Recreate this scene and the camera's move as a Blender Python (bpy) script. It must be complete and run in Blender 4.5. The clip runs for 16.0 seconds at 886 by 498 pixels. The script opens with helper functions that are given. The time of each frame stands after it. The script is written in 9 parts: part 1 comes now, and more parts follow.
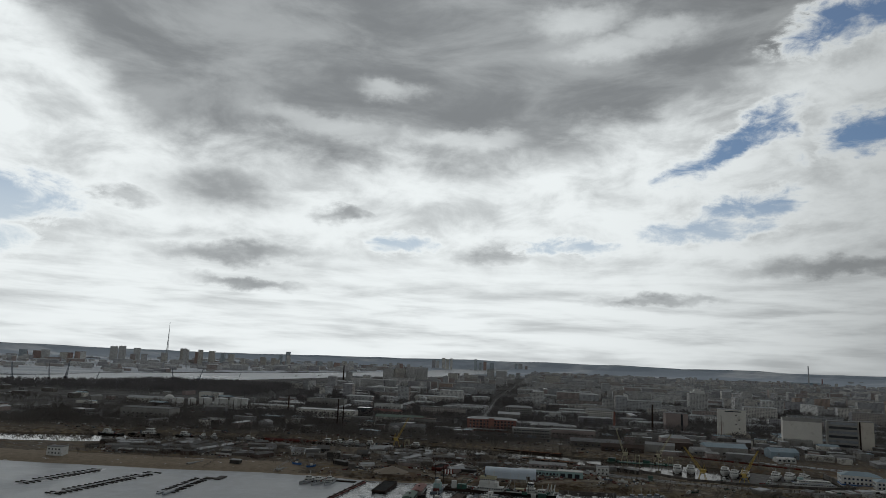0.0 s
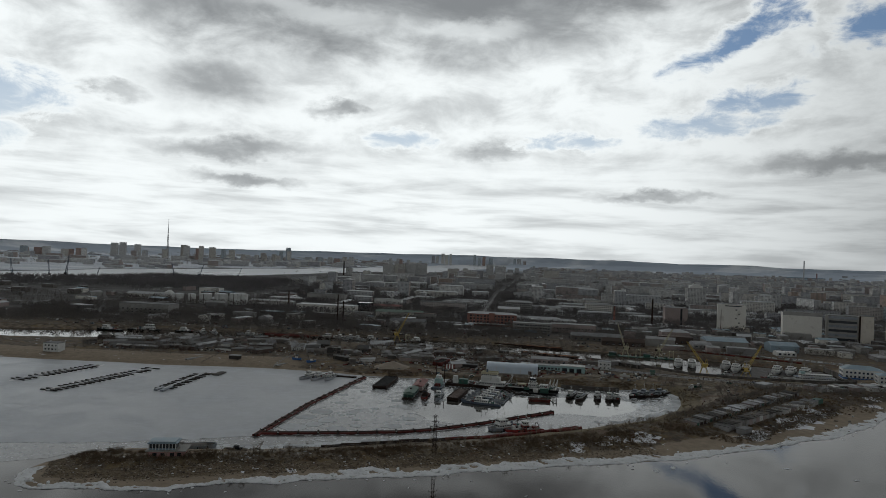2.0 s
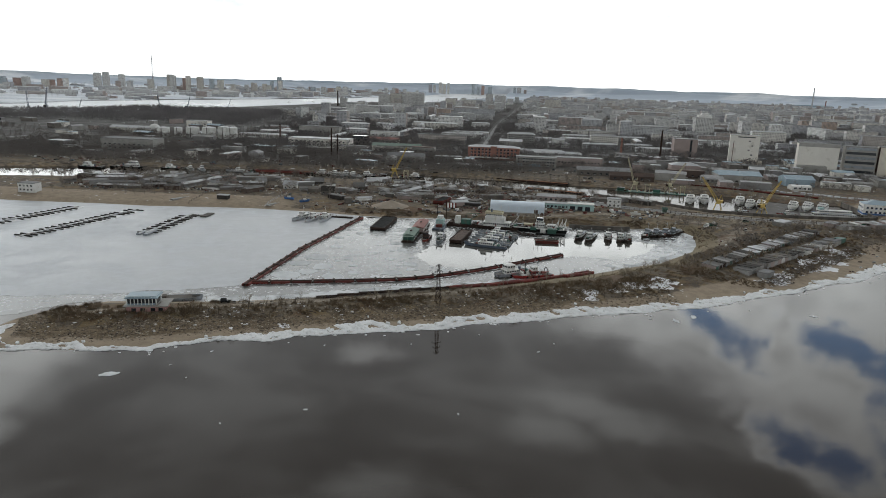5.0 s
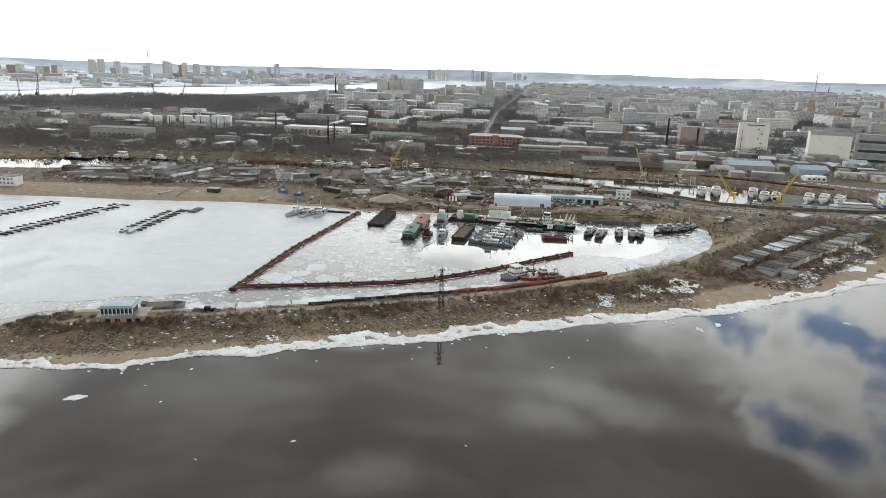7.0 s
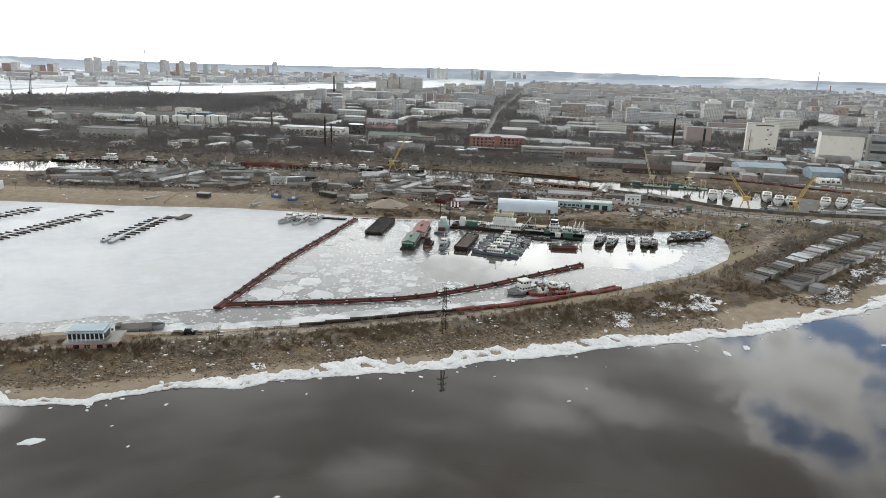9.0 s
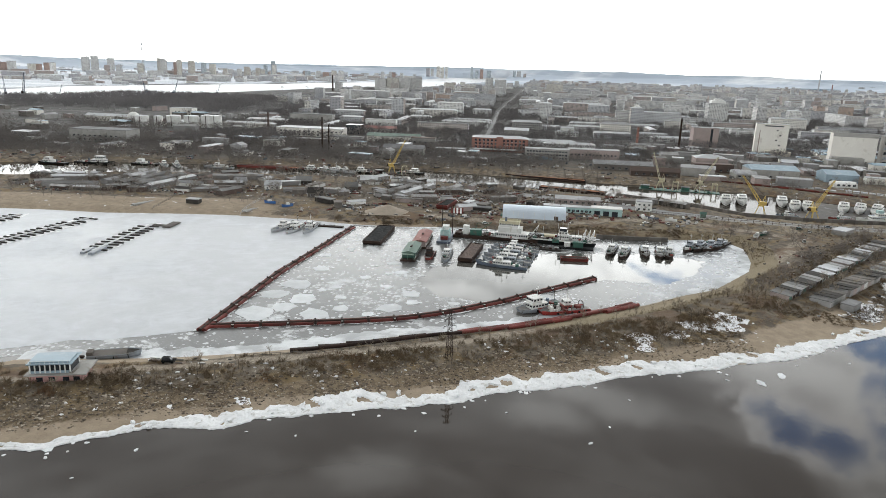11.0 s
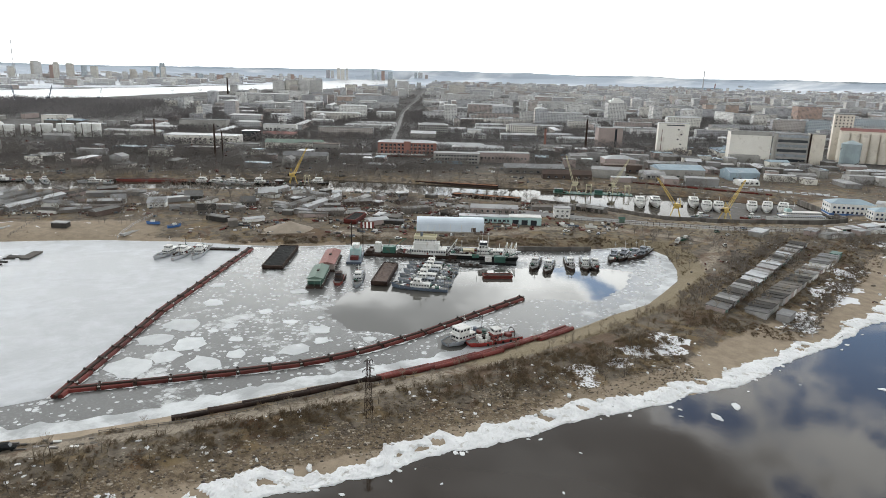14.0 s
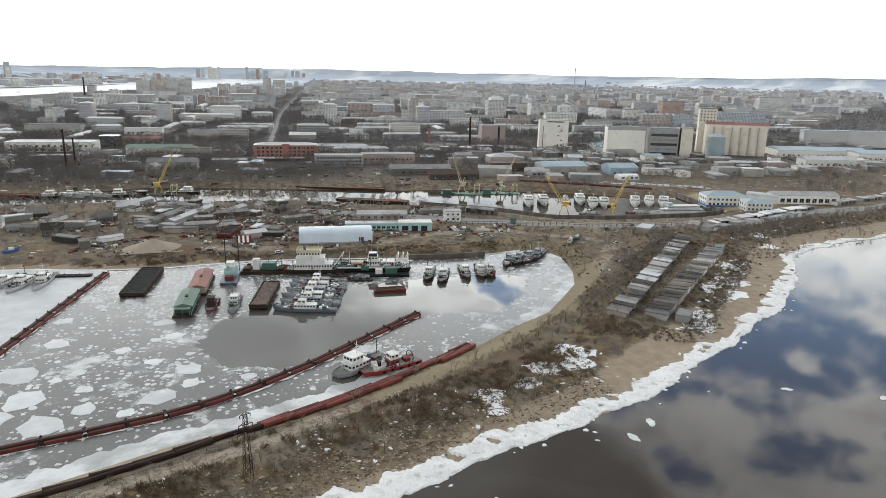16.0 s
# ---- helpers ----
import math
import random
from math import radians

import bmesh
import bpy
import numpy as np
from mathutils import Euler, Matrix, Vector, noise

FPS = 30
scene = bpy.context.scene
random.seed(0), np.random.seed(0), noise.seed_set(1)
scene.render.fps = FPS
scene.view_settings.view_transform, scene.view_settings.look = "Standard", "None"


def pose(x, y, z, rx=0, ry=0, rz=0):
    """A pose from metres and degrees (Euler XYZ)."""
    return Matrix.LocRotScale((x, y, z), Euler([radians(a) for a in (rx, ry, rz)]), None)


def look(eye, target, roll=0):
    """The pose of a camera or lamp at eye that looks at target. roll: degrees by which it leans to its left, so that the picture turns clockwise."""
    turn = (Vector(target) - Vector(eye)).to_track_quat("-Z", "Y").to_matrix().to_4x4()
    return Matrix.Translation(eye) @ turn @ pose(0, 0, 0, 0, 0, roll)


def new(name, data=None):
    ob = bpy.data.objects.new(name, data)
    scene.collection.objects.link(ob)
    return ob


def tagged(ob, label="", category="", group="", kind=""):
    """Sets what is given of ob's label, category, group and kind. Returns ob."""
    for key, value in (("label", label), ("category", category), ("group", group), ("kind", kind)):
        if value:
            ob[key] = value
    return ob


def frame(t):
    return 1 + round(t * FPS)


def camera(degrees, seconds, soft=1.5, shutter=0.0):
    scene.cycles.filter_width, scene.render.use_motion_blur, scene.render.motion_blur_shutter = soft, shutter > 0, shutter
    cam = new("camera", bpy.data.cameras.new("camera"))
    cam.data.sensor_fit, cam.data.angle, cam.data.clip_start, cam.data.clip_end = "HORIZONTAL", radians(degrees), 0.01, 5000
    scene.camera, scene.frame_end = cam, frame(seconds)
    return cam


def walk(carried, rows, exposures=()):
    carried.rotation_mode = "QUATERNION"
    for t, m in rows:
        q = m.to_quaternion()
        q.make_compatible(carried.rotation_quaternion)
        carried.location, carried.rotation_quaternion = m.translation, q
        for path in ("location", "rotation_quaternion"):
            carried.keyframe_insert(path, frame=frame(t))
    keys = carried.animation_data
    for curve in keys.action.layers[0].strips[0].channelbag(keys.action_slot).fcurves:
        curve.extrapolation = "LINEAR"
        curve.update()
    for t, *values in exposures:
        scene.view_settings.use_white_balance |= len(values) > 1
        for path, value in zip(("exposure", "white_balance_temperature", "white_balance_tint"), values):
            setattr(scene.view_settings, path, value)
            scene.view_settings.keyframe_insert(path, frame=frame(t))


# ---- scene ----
cam = camera(67.0, 16.0, soft=0.7)
PATH = [
    (0, (6.171, -342.867, 97.783), (6.149, -340.895, 98.113), 2.4),
    (1.5, (4.959, -323.286, 97.829), (4.948, -321.289, 97.942), 2.3),
    (2.5, (4.036, -310.246, 97.866), (4.034, -308.247, 97.797), 2.2),
    (3.5, (3.011, -297.3, 97.95), (3.02, -295.316, 97.696), 2.0),
    (4.5, (2.176, -284.471, 98.017), (2.193, -282.52, 97.578), 2.0),
    (7, (0.153, -252.891, 98.47), (0.175, -250.958, 97.959), 1.9),
    (8, (-0.601, -240.42, 98.631), (-0.578, -238.487, 98.117), 1.9),
    (9, (-1.431, -228.109, 98.827), (-1.406, -226.177, 98.312), 1.9),
    (11.5, (-3.658, -197.708, 99.363), (-3.629, -195.776, 98.844), 1.9),
    (12.5, (-4.311, -185.584, 99.458), (-4.235, -183.653, 98.942), 1.9),
    (13, (-4.505, -179.516, 99.482), (-4.369, -177.588, 98.969), 1.8),
    (13.5, (-4.47, -173.45, 99.496), (-4.259, -171.528, 98.986), 1.8),
    (14, (-4.132, -167.367, 99.514), (-3.832, -165.455, 99.007), 1.6),
    (14.5, (-3.406, -161.204, 99.531), (-3.015, -159.31, 99.025), 1.5),
    (15, (-2.29, -154.923, 99.545), (-1.782, -153.055, 99.042), 1.4),
    (15.5, (-1.023, -148.612, 99.539), (-0.428, -146.77, 99.036), 1.2),
    (16, (0.309, -142.305, 99.527), (0.934, -140.473, 99.023), 1.3),
]
EXPOSURES = [(0.0, -2.18, 6230, 5.5), (1.5, -2.1, 6230, 5.5), (3.0, -1.90, 6230, 6), (3.6, -1.72, 6240, 6), (4.6, -0.98, 6300, 6), (6.9, 0.08, 6400, 6.5), (9.0, 0.10, 6400, 6.5), (11.5, 0.14, 6400, 7), (16.0, 0.12, 6380, 7)]
walk(cam, [(t, look(eye, target, roll)) for t, eye, target, roll in PATH], EXPOSURES)

# ---- world and sun ----
SUN_EL, SUN_AZ = radians(48), radians(-14)
world = bpy.data.worlds.new("overcast_sky")
scene.world = world
world.use_nodes = True


class Nodes:
    """Short hand for building a node tree."""

    def __init__(self, tree):
        self.tree = tree
        tree.nodes.clear()

    def add(self, kind, **values):
        node = self.tree.nodes.new(kind)
        for key, value in values.items():
            setattr(node, key, value)
        return node

    def put(self, socket, value):
        if isinstance(value, bpy.types.NodeSocket):
            self.tree.links.new(value, socket)
        else:
            socket.default_value = value

    def math(self, op, a, b=0.0, c=0.0, clamp=False):
        node = self.add("ShaderNodeMath", operation=op, use_clamp=clamp)
        for socket, value in zip(node.inputs, (a, b, c)):
            self.put(socket, value)
        return node.outputs[0]

    def vec(self, op, a, b=(0, 0, 0)):
        node = self.add("ShaderNodeVectorMath", operation=op)
        self.put(node.inputs[0], a)
        self.put(node.inputs[1], b)
        return node.outputs["Value"] if op in ("DISTANCE", "LENGTH", "DOT_PRODUCT") else node.outputs[0]

    def step(self, value, low, high, to_low=0.0, to_high=1.0):
        node = self.add("ShaderNodeMapRange", interpolation_type="SMOOTHSTEP")
        for socket, v in zip(node.inputs, (value, low, high, to_low, to_high)):
            self.put(socket, v)
        return node.outputs[0]

    def noise(self, vector, scale, detail=4.0, rough=0.55, distortion=0.0):
        node = self.add("ShaderNodeTexNoise")
        if vector is not None:
            self.put(node.inputs["Vector"], vector)
        self.put(node.inputs["Scale"], scale)
        self.put(node.inputs["Detail"], detail)
        self.put(node.inputs["Roughness"], rough)
        self.put(node.inputs["Distortion"], distortion)
        return node.outputs["Fac"]

    def mix(self, fac, a, b, blend="MIX"):
        node = self.add("ShaderNodeMix", data_type="RGBA", blend_type=blend)
        self.put(node.inputs[0], fac)
        for socket, value in ((node.inputs[6], a), (node.inputs[7], b)):
            self.put(socket, (*value, 1) if isinstance(value, tuple) and len(value) == 3 else value)
        return node.outputs[2]


# openings in the cloud: azimuth and elevation of the middle, half width and half height, tilt, all in degrees
OPENINGS = [(24.5, 18.4, 7.0, 1.5, 25), (34.0, 18.2, 5.5, 1.5, 14), (33.0, 25.7, 6.2, 1.9, 8), (24.5, 13.0, 3.2, 1.2, 4), (21.5, 11.3, 5.4, 1.0, 2),
            (-34.5, 10.4, 5.0, 2.0, 6), (-37.0, 7.6, 6.0, 1.4, 4), (-4.2, 9.7, 2.6, 1.0, 0), (10.2, 10.0, 4.0, 0.7, 0),
            (46.5, 20.0, 11.5, 6.2, -18), (49.5, 27.4, 5.5, 2.4, -8), (41.0, 30.0, 4.0, 1.6, 10), (60.0, 19.0, 12.0, 7.5, 0)]
# small clouds adrift in the eastern opening
ADRIFT = [(49.3, 20.6, 1.2, 0.9, 0), (44.0, 26.2, 2.9, 1.3, 20), (53.5, 24.0, 2.8, 1.4, -24), (53.0, 29.8, 3.8, 1.6, 0), (57.0, 17.0, 4.0, 1.0, 8), (31.2, 21.8, 4.2, 1.5, 22)]
# thick grey clouds under the deck, and thin bright places in it
GREYS = [(-19.6, 13.2, 5.0, 2.0, 3), (-9.8, 11.9, 2.8, 0.6, 0), (3.9, 9.2, 3.2, 0.95, 4), (-18.0, 8.0, 6.6, 0.9, 2), (-17.0, 5.7, 4.6, 0.55, 0), (21.5, 22.8, 9.0, 1.9, 14), (-27.0, 11.6, 2.5, 0.6, 0), (17.0, 5.6, 5.0, 0.5, 0), (30.0, 8.0, 7.0, 0.8, 0)]
THIN = [(-6.0, 22.6, 3.4, 1.0, 0), (14.2, 26.0, 6.0, 1.1, 4), (-11.0, 19.4, 7.0, 1.3, -4), (-34.5, 21.8, 4.0, 2.2, 20), (-6.0, 33.6, 4.5, 2.0, 0), (11.0, 28.2, 4.5, 1.3, 0), (-33.0, 15.6, 5.0, 2.0, 10), (2.0, 18.6, 5.0, 0.9, 0), (18.5, 27.0, 4.0, 1.2, 0)]


def make_sky(tree):
    n = Nodes(tree)
    way = n.vec("NORMALIZE", n.add("ShaderNodeTexCoord").outputs["Generated"])
    xyz = n.add("ShaderNodeSeparateXYZ")
    n.put(xyz.inputs[0], way)
    az = n.math("MULTIPLY", n.math("ARCTAN2", xyz.outputs[0], xyz.outputs[1]), 57.296)
    el = n.math("MULTIPLY", n.math("ARCSINE", xyz.outputs[2]), 57.296)

    def chart(wide, tall, seed):
        """Azimuth and elevation in units of a cloud's width and height."""
        flat = n.add("ShaderNodeCombineXYZ")
        n.put(flat.inputs[0], n.math("DIVIDE", az, wide))
        n.put(flat.inputs[1], n.math("DIVIDE", el, tall))
        n.put(flat.inputs[2], seed)
        return flat.outputs[0]

    def warp(wide, tall, seed, push):
        node = n.add("ShaderNodeTexNoise")
        n.put(node.inputs["Vector"], chart(wide, tall, seed))
        n.put(node.inputs["Scale"], 1.0)
        n.put(node.inputs["Detail"], 9.0)
        n.put(node.inputs["Roughness"], 0.62)
        return n.vec("MULTIPLY", n.vec("SUBTRACT", node.outputs["Color"], (0.5, 0.5, 0.5)), push)

    bent = n.vec("ADD", n.vec("ADD", chart(1, 1, 0.0), warp(5.0, 2.6, 2.0, (6.5, 3.0, 0))), warp(1.6, 1.0, 5.0, (1.6, 0.9, 0)))

    def cluster(spots, hard=0.45):
        """How deep a direction lies inside any of some ellipses: 1 in their middle, 0 well outside."""
        out = None
        for a, e, wide, tall, tilt in spots:
            place = n.add("ShaderNodeMapping", vector_type="TEXTURE")
            n.put(place.inputs["Vector"], bent)
            n.put(place.inputs["Location"], (a, e, 0))
            n.put(place.inputs["Rotation"], (0, 0, radians(tilt)))
            n.put(place.inputs["Scale"], (wide, tall, 1))
            one = n.step(n.vec("LENGTH", n.vec("MULTIPLY", place.outputs[0], (1, 1, 0))), 1.6, hard)
            out = one if out is None else n.math("MAXIMUM", out, one)
        return out

    puff = n.noise(chart(7.0, 3.4, 11.0), 1.0, 10, 0.60, 0.3)
    streak = n.noise(chart(11.0, 1.3, 21.0), 1.0, 8, 0.58, 0.2)
    high = n.step(el, 4.0, 11.0)
    grain = n.math("ADD", n.math("MULTIPLY", puff, high), n.math("MULTIPLY", streak, n.math("SUBTRACT", 1.0, high)))
    # a grey deck roofs the river; its edge climbs to the east and lifts in the west
    edge = n.math("ADD", n.math("MULTIPLY_ADD", n.math("MAXIMUM", n.math("SUBTRACT", az, 4.0), 0.0), 0.25, 15.6), n.math("MULTIPLY", n.math("MAXIMUM", n.math("SUBTRACT", az, 27.0), 0.0), 0.55))
    edge = n.math("ADD", edge, n.math("MULTIPLY", n.math("MAXIMUM", n.math("SUBTRACT", -25.0, az), 0.0), 0.75))
    deck = n.step(n.math("ADD", n.math("SUBTRACT", el, edge), n.math("MULTIPLY_ADD", puff, 10.0, -5.0)), -2.2, 3.4)
    folds = n.noise(chart(13.0, 4.0, 31.0), 1.0, 9, 0.6, 0.4)
    veil = n.math("MULTIPLY", deck, n.step(folds, 0.30, 0.66, 0.74, 1.0))
    veil = n.math("MULTIPLY", veil, n.step(cluster(THIN, 0.0), 0.0, 1.0, 1.0, 0.55))
    lumps = n.math("MULTIPLY", cluster(GREYS, 0.2), n.step(puff, 0.25, 0.55, 0.45, 0.82))
    ripples = n.step(grain, 0.40, 0.72, 0.0, 0.50)
    shade = n.math("MAXIMUM", veil, n.math("MAXIMUM", lumps, ripples))
    wisp = n.noise(chart(3.2, 1.5, 41.0), 1.0, 9, 0.66, 0.6)
    hole = cluster(OPENINGS, 0.15)
    rags = n.math("ADD", n.math("MULTIPLY_ADD", puff, -1.5, 0.75), n.math("MULTIPLY_ADD", wisp, -1.9, 0.95))
    gap = n.math("SUBTRACT", n.math("ADD", hole, n.math("MULTIPLY", rags, n.step(hole, 0.0, 0.35))), n.math("MULTIPLY", cluster(ADRIFT, 0.2), 0.8))
    # low openings are paler, through more haze
    opening = n.math("MULTIPLY", n.step(gap, 0.24, 0.98, 0.0, 0.92), n.step(el, 8.0, 17.0, 0.5, 1.0))
    shade = n.math("MULTIPLY", shade, n.step(gap, 0.40, 0.0, 0.1, 1.0))
    # cloud is bright where the hidden sun shines through it, and dull overhead and behind
    ahead = n.vec("DOT_PRODUCT", way, Vector((math.sin(SUN_AZ), math.cos(SUN_AZ), 0.35)).normalized())
    ring = n.step(xyz.outputs[2], 0.66, 0.10, 0.0, 0.50)
    east = n.step(n.vec("DOT_PRODUCT", way, Vector((0.82, 0.50, 0.28)).normalized()), 0.72, 0.97, 0.0, 0.62)
    glow = n.math("MAXIMUM", n.math("MAXIMUM", n.step(ahead, 0.35, 0.95), ring), east)
    lit = n.mix(glow, (0.18, 0.185, 0.20), (4.0, 3.99, 3.95))
    dull = n.mix(glow, (0.12, 0.123, 0.13), (1.02, 1.03, 1.06))
    clouds, blue = n.add("ShaderNodeBackground"), n.add("ShaderNodeBackground")
    n.put(clouds.inputs[0], n.mix(shade, lit, dull))
    n.put(clouds.inputs[1], 1.0)
    sky = n.add("ShaderNodeTexSky", sky_type="NISHITA", sun_disc=False, sun_elevation=SUN_EL, sun_rotation=SUN_AZ, air_density=1.0, dust_density=0.2, ozone_density=1.6)
    n.put(blue.inputs[0], n.mix(1.0, sky.outputs[0], (1.25, 1.40, 1.55), "MULTIPLY"))
    n.put(blue.inputs[1], 0.15)
    both = n.add("ShaderNodeMixShader")
    for socket, value in zip(both.inputs, (opening, clouds.outputs[0], blue.outputs[0])):
        n.put(socket, value)
    n.put(n.add("ShaderNodeOutputWorld").inputs[0], both.outputs[0])


make_sky(world.node_tree)
sun = new("sun", bpy.data.lights.new("sun", "SUN"))
sun.data.energy, sun.data.angle, sun.data.color = 0.8, radians(12), (1.0, 0.96, 0.9)
sun.matrix_world = look((0, 0, 300), Vector((0, 0, 300)) - Vector((math.sin(SUN_AZ) * math.cos(SUN_EL), math.cos(SUN_AZ) * math.cos(SUN_EL), math.sin(SUN_EL))))


# ---- materials ----
def surface(name, colour, second=None, rough=0.8, metal=0.0, size=1.0, fine=8.0, bump=0.15, spread=0.25, vary=0.0, third=None, ior=None, lift=0.0):
    """A weathered surface: two tones blotched at two scales, fine relief, and a difference from piece to piece."""
    m = bpy.data.materials.new(name)
    m.use_nodes = True
    n = Nodes(m.node_tree)
    where = n.add("ShaderNodeNewGeometry").outputs["Position"]
    second = second or tuple(c * (1 - spread) for c in colour)
    broad = n.noise(where, 0.35 / size, 5, 0.6)
    grain = n.noise(where, fine / size, 4, 0.65)
    tone = n.mix(n.step(broad, 0.38, 0.62), colour, second)
    if third:
        tone = n.mix(n.step(n.noise(n.vec("ADD", where, (31, 7, 3)), 0.8 / size, 6, 0.7), 0.56, 0.64), tone, third)
    tone = n.mix(0.35, tone, n.mix(grain, tuple(c * 0.55 for c in colour), tuple(min(1, c * 1.4) for c in colour)))
    if vary:
        info = n.add("ShaderNodeObjectInfo").outputs["Random"]
        tone = n.mix(1.0, tone, n.mix(info, (1 - vary,) * 3, (1 + vary * 0.6,) * 3), "MULTIPLY")
    shader = n.add("ShaderNodeBsdfPrincipled")
    n.put(shader.inputs["Base Color"], tone)
    n.put(shader.inputs["Metallic"], metal)
    n.put(shader.inputs["Specular IOR Level"], 0.5 if rough < 0.6 else 0.15)
    n.put(shader.inputs["Roughness"], n.step(grain, 0.2, 0.8, max(0.05, rough - 0.1), min(1, rough + 0.1)))
    if ior:
        n.put(shader.inputs["IOR"], ior)
    relief = n.add("ShaderNodeBump")
    n.put(relief.inputs["Strength"], bump)
    n.put(relief.inputs["Distance"], 0.08 * size)
    n.put(relief.inputs["Height"], grain)
    # lift bends the normals skyward, which brightens twigs and evens out their shading
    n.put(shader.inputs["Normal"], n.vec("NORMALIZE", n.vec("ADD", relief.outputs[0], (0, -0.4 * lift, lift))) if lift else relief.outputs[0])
    n.put(n.add("ShaderNodeOutputMaterial").inputs[0], shader.outputs[0])
    return m


def windowed(name, tones, glass=(0.13, 0.137, 0.148), bay=3.0, storey=2.9, share=0.44):
    """The wall of a far building: panel tones that differ from house to house, and rows of windows in metres of its own unwrap."""
    m = bpy.data.materials.new(name)
    m.use_nodes = True
    n = Nodes(m.node_tree)
    uv = n.add("ShaderNodeSeparateXYZ")
    n.put(uv.inputs[0], n.add("ShaderNodeUVMap").outputs[0])
    where = n.add("ShaderNodeNewGeometry")
    info = n.add("ShaderNodeObjectInfo").outputs["Random"]
    pick = n.math("FRACT", n.math("ADD", info, where.outputs["Random Per Island"]))
    ramp = n.add("ShaderNodeValToRGB")
    ramp.color_ramp.interpolation = "CONSTANT"
    for i, tone in enumerate(tones):
        stop = ramp.color_ramp.elements[0] if i == 0 else ramp.color_ramp.elements.new(i / len(tones))
        stop.color = (*tone, 1)
    n.put(ramp.inputs[0], pick)
    u = n.math("FRACT", n.math("DIVIDE", uv.outputs[0], bay))
    v = n.math("FRACT", n.math("DIVIDE", uv.outputs[1], storey))
    inside = n.math("MULTIPLY", n.math("COMPARE", u, 0.5, share / 2), n.math("COMPARE", v, 0.55, 0.21))
    inside = n.math("MULTIPLY", inside, n.math("GREATER_THAN", uv.outputs[0], -500.0))
    stain = n.noise(where.outputs["Position"], 0.12, 6, 0.65)
    wall = n.mix(n.step(stain, 0.35, 0.7), ramp.outputs[0], n.mix(1.0, ramp.outputs[0], (0.72, 0.70, 0.68), "MULTIPLY"))
    joint = n.math("LESS_THAN", v, 0.05)
    wall = n.mix(n.math("MULTIPLY", joint, 0.5), wall, (0.12, 0.12, 0.12))
    shader = n.add("ShaderNodeBsdfPrincipled")
    n.put(shader.inputs["Base Color"], n.mix(inside, wall, glass))
    n.put(shader.inputs["Roughness"], n.math("MULTIPLY_ADD", inside, -0.6, 0.85))
    n.put(n.add("ShaderNodeOutputMaterial").inputs[0], shader.outputs[0])
    return m


def water_material(name, deep, shallow, ior=1.33, rough=0.03, ripples=0.05):
    """Still water with faint cat's paws."""
    m = bpy.data.materials.new(name)
    m.use_nodes = True
    n = Nodes(m.node_tree)
    where = n.add("ShaderNodeNewGeometry").outputs["Position"]
    silt = n.noise(where, 0.012, 5, 0.6)
    shader = n.add("ShaderNodeBsdfPrincipled")
    n.put(shader.inputs["Base Color"], n.mix(silt, deep, shallow))
    n.put(shader.inputs["Roughness"], rough)
    n.put(shader.inputs["IOR"], ior)
    calm = n.step(n.noise(n.vec("MULTIPLY", where, (0.6, 1.6, 1)), 0.02, 4, 0.6), 0.35, 0.7, 0.15, 1.0)
    ripple = n.math("MULTIPLY", n.noise(n.vec("MULTIPLY", where, (1, 0.7, 1)), 0.55, 5, 0.6), calm)
    relief = n.add("ShaderNodeBump")
    n.put(relief.inputs["Strength"], ripples)
    n.put(relief.inputs["Distance"], 0.2)
    n.put(relief.inputs["Height"], ripple)
    n.put(shader.inputs["Normal"], relief.outputs[0])
    n.put(n.add("ShaderNodeOutputMaterial").inputs[0], shader.outputs[0])
    return m


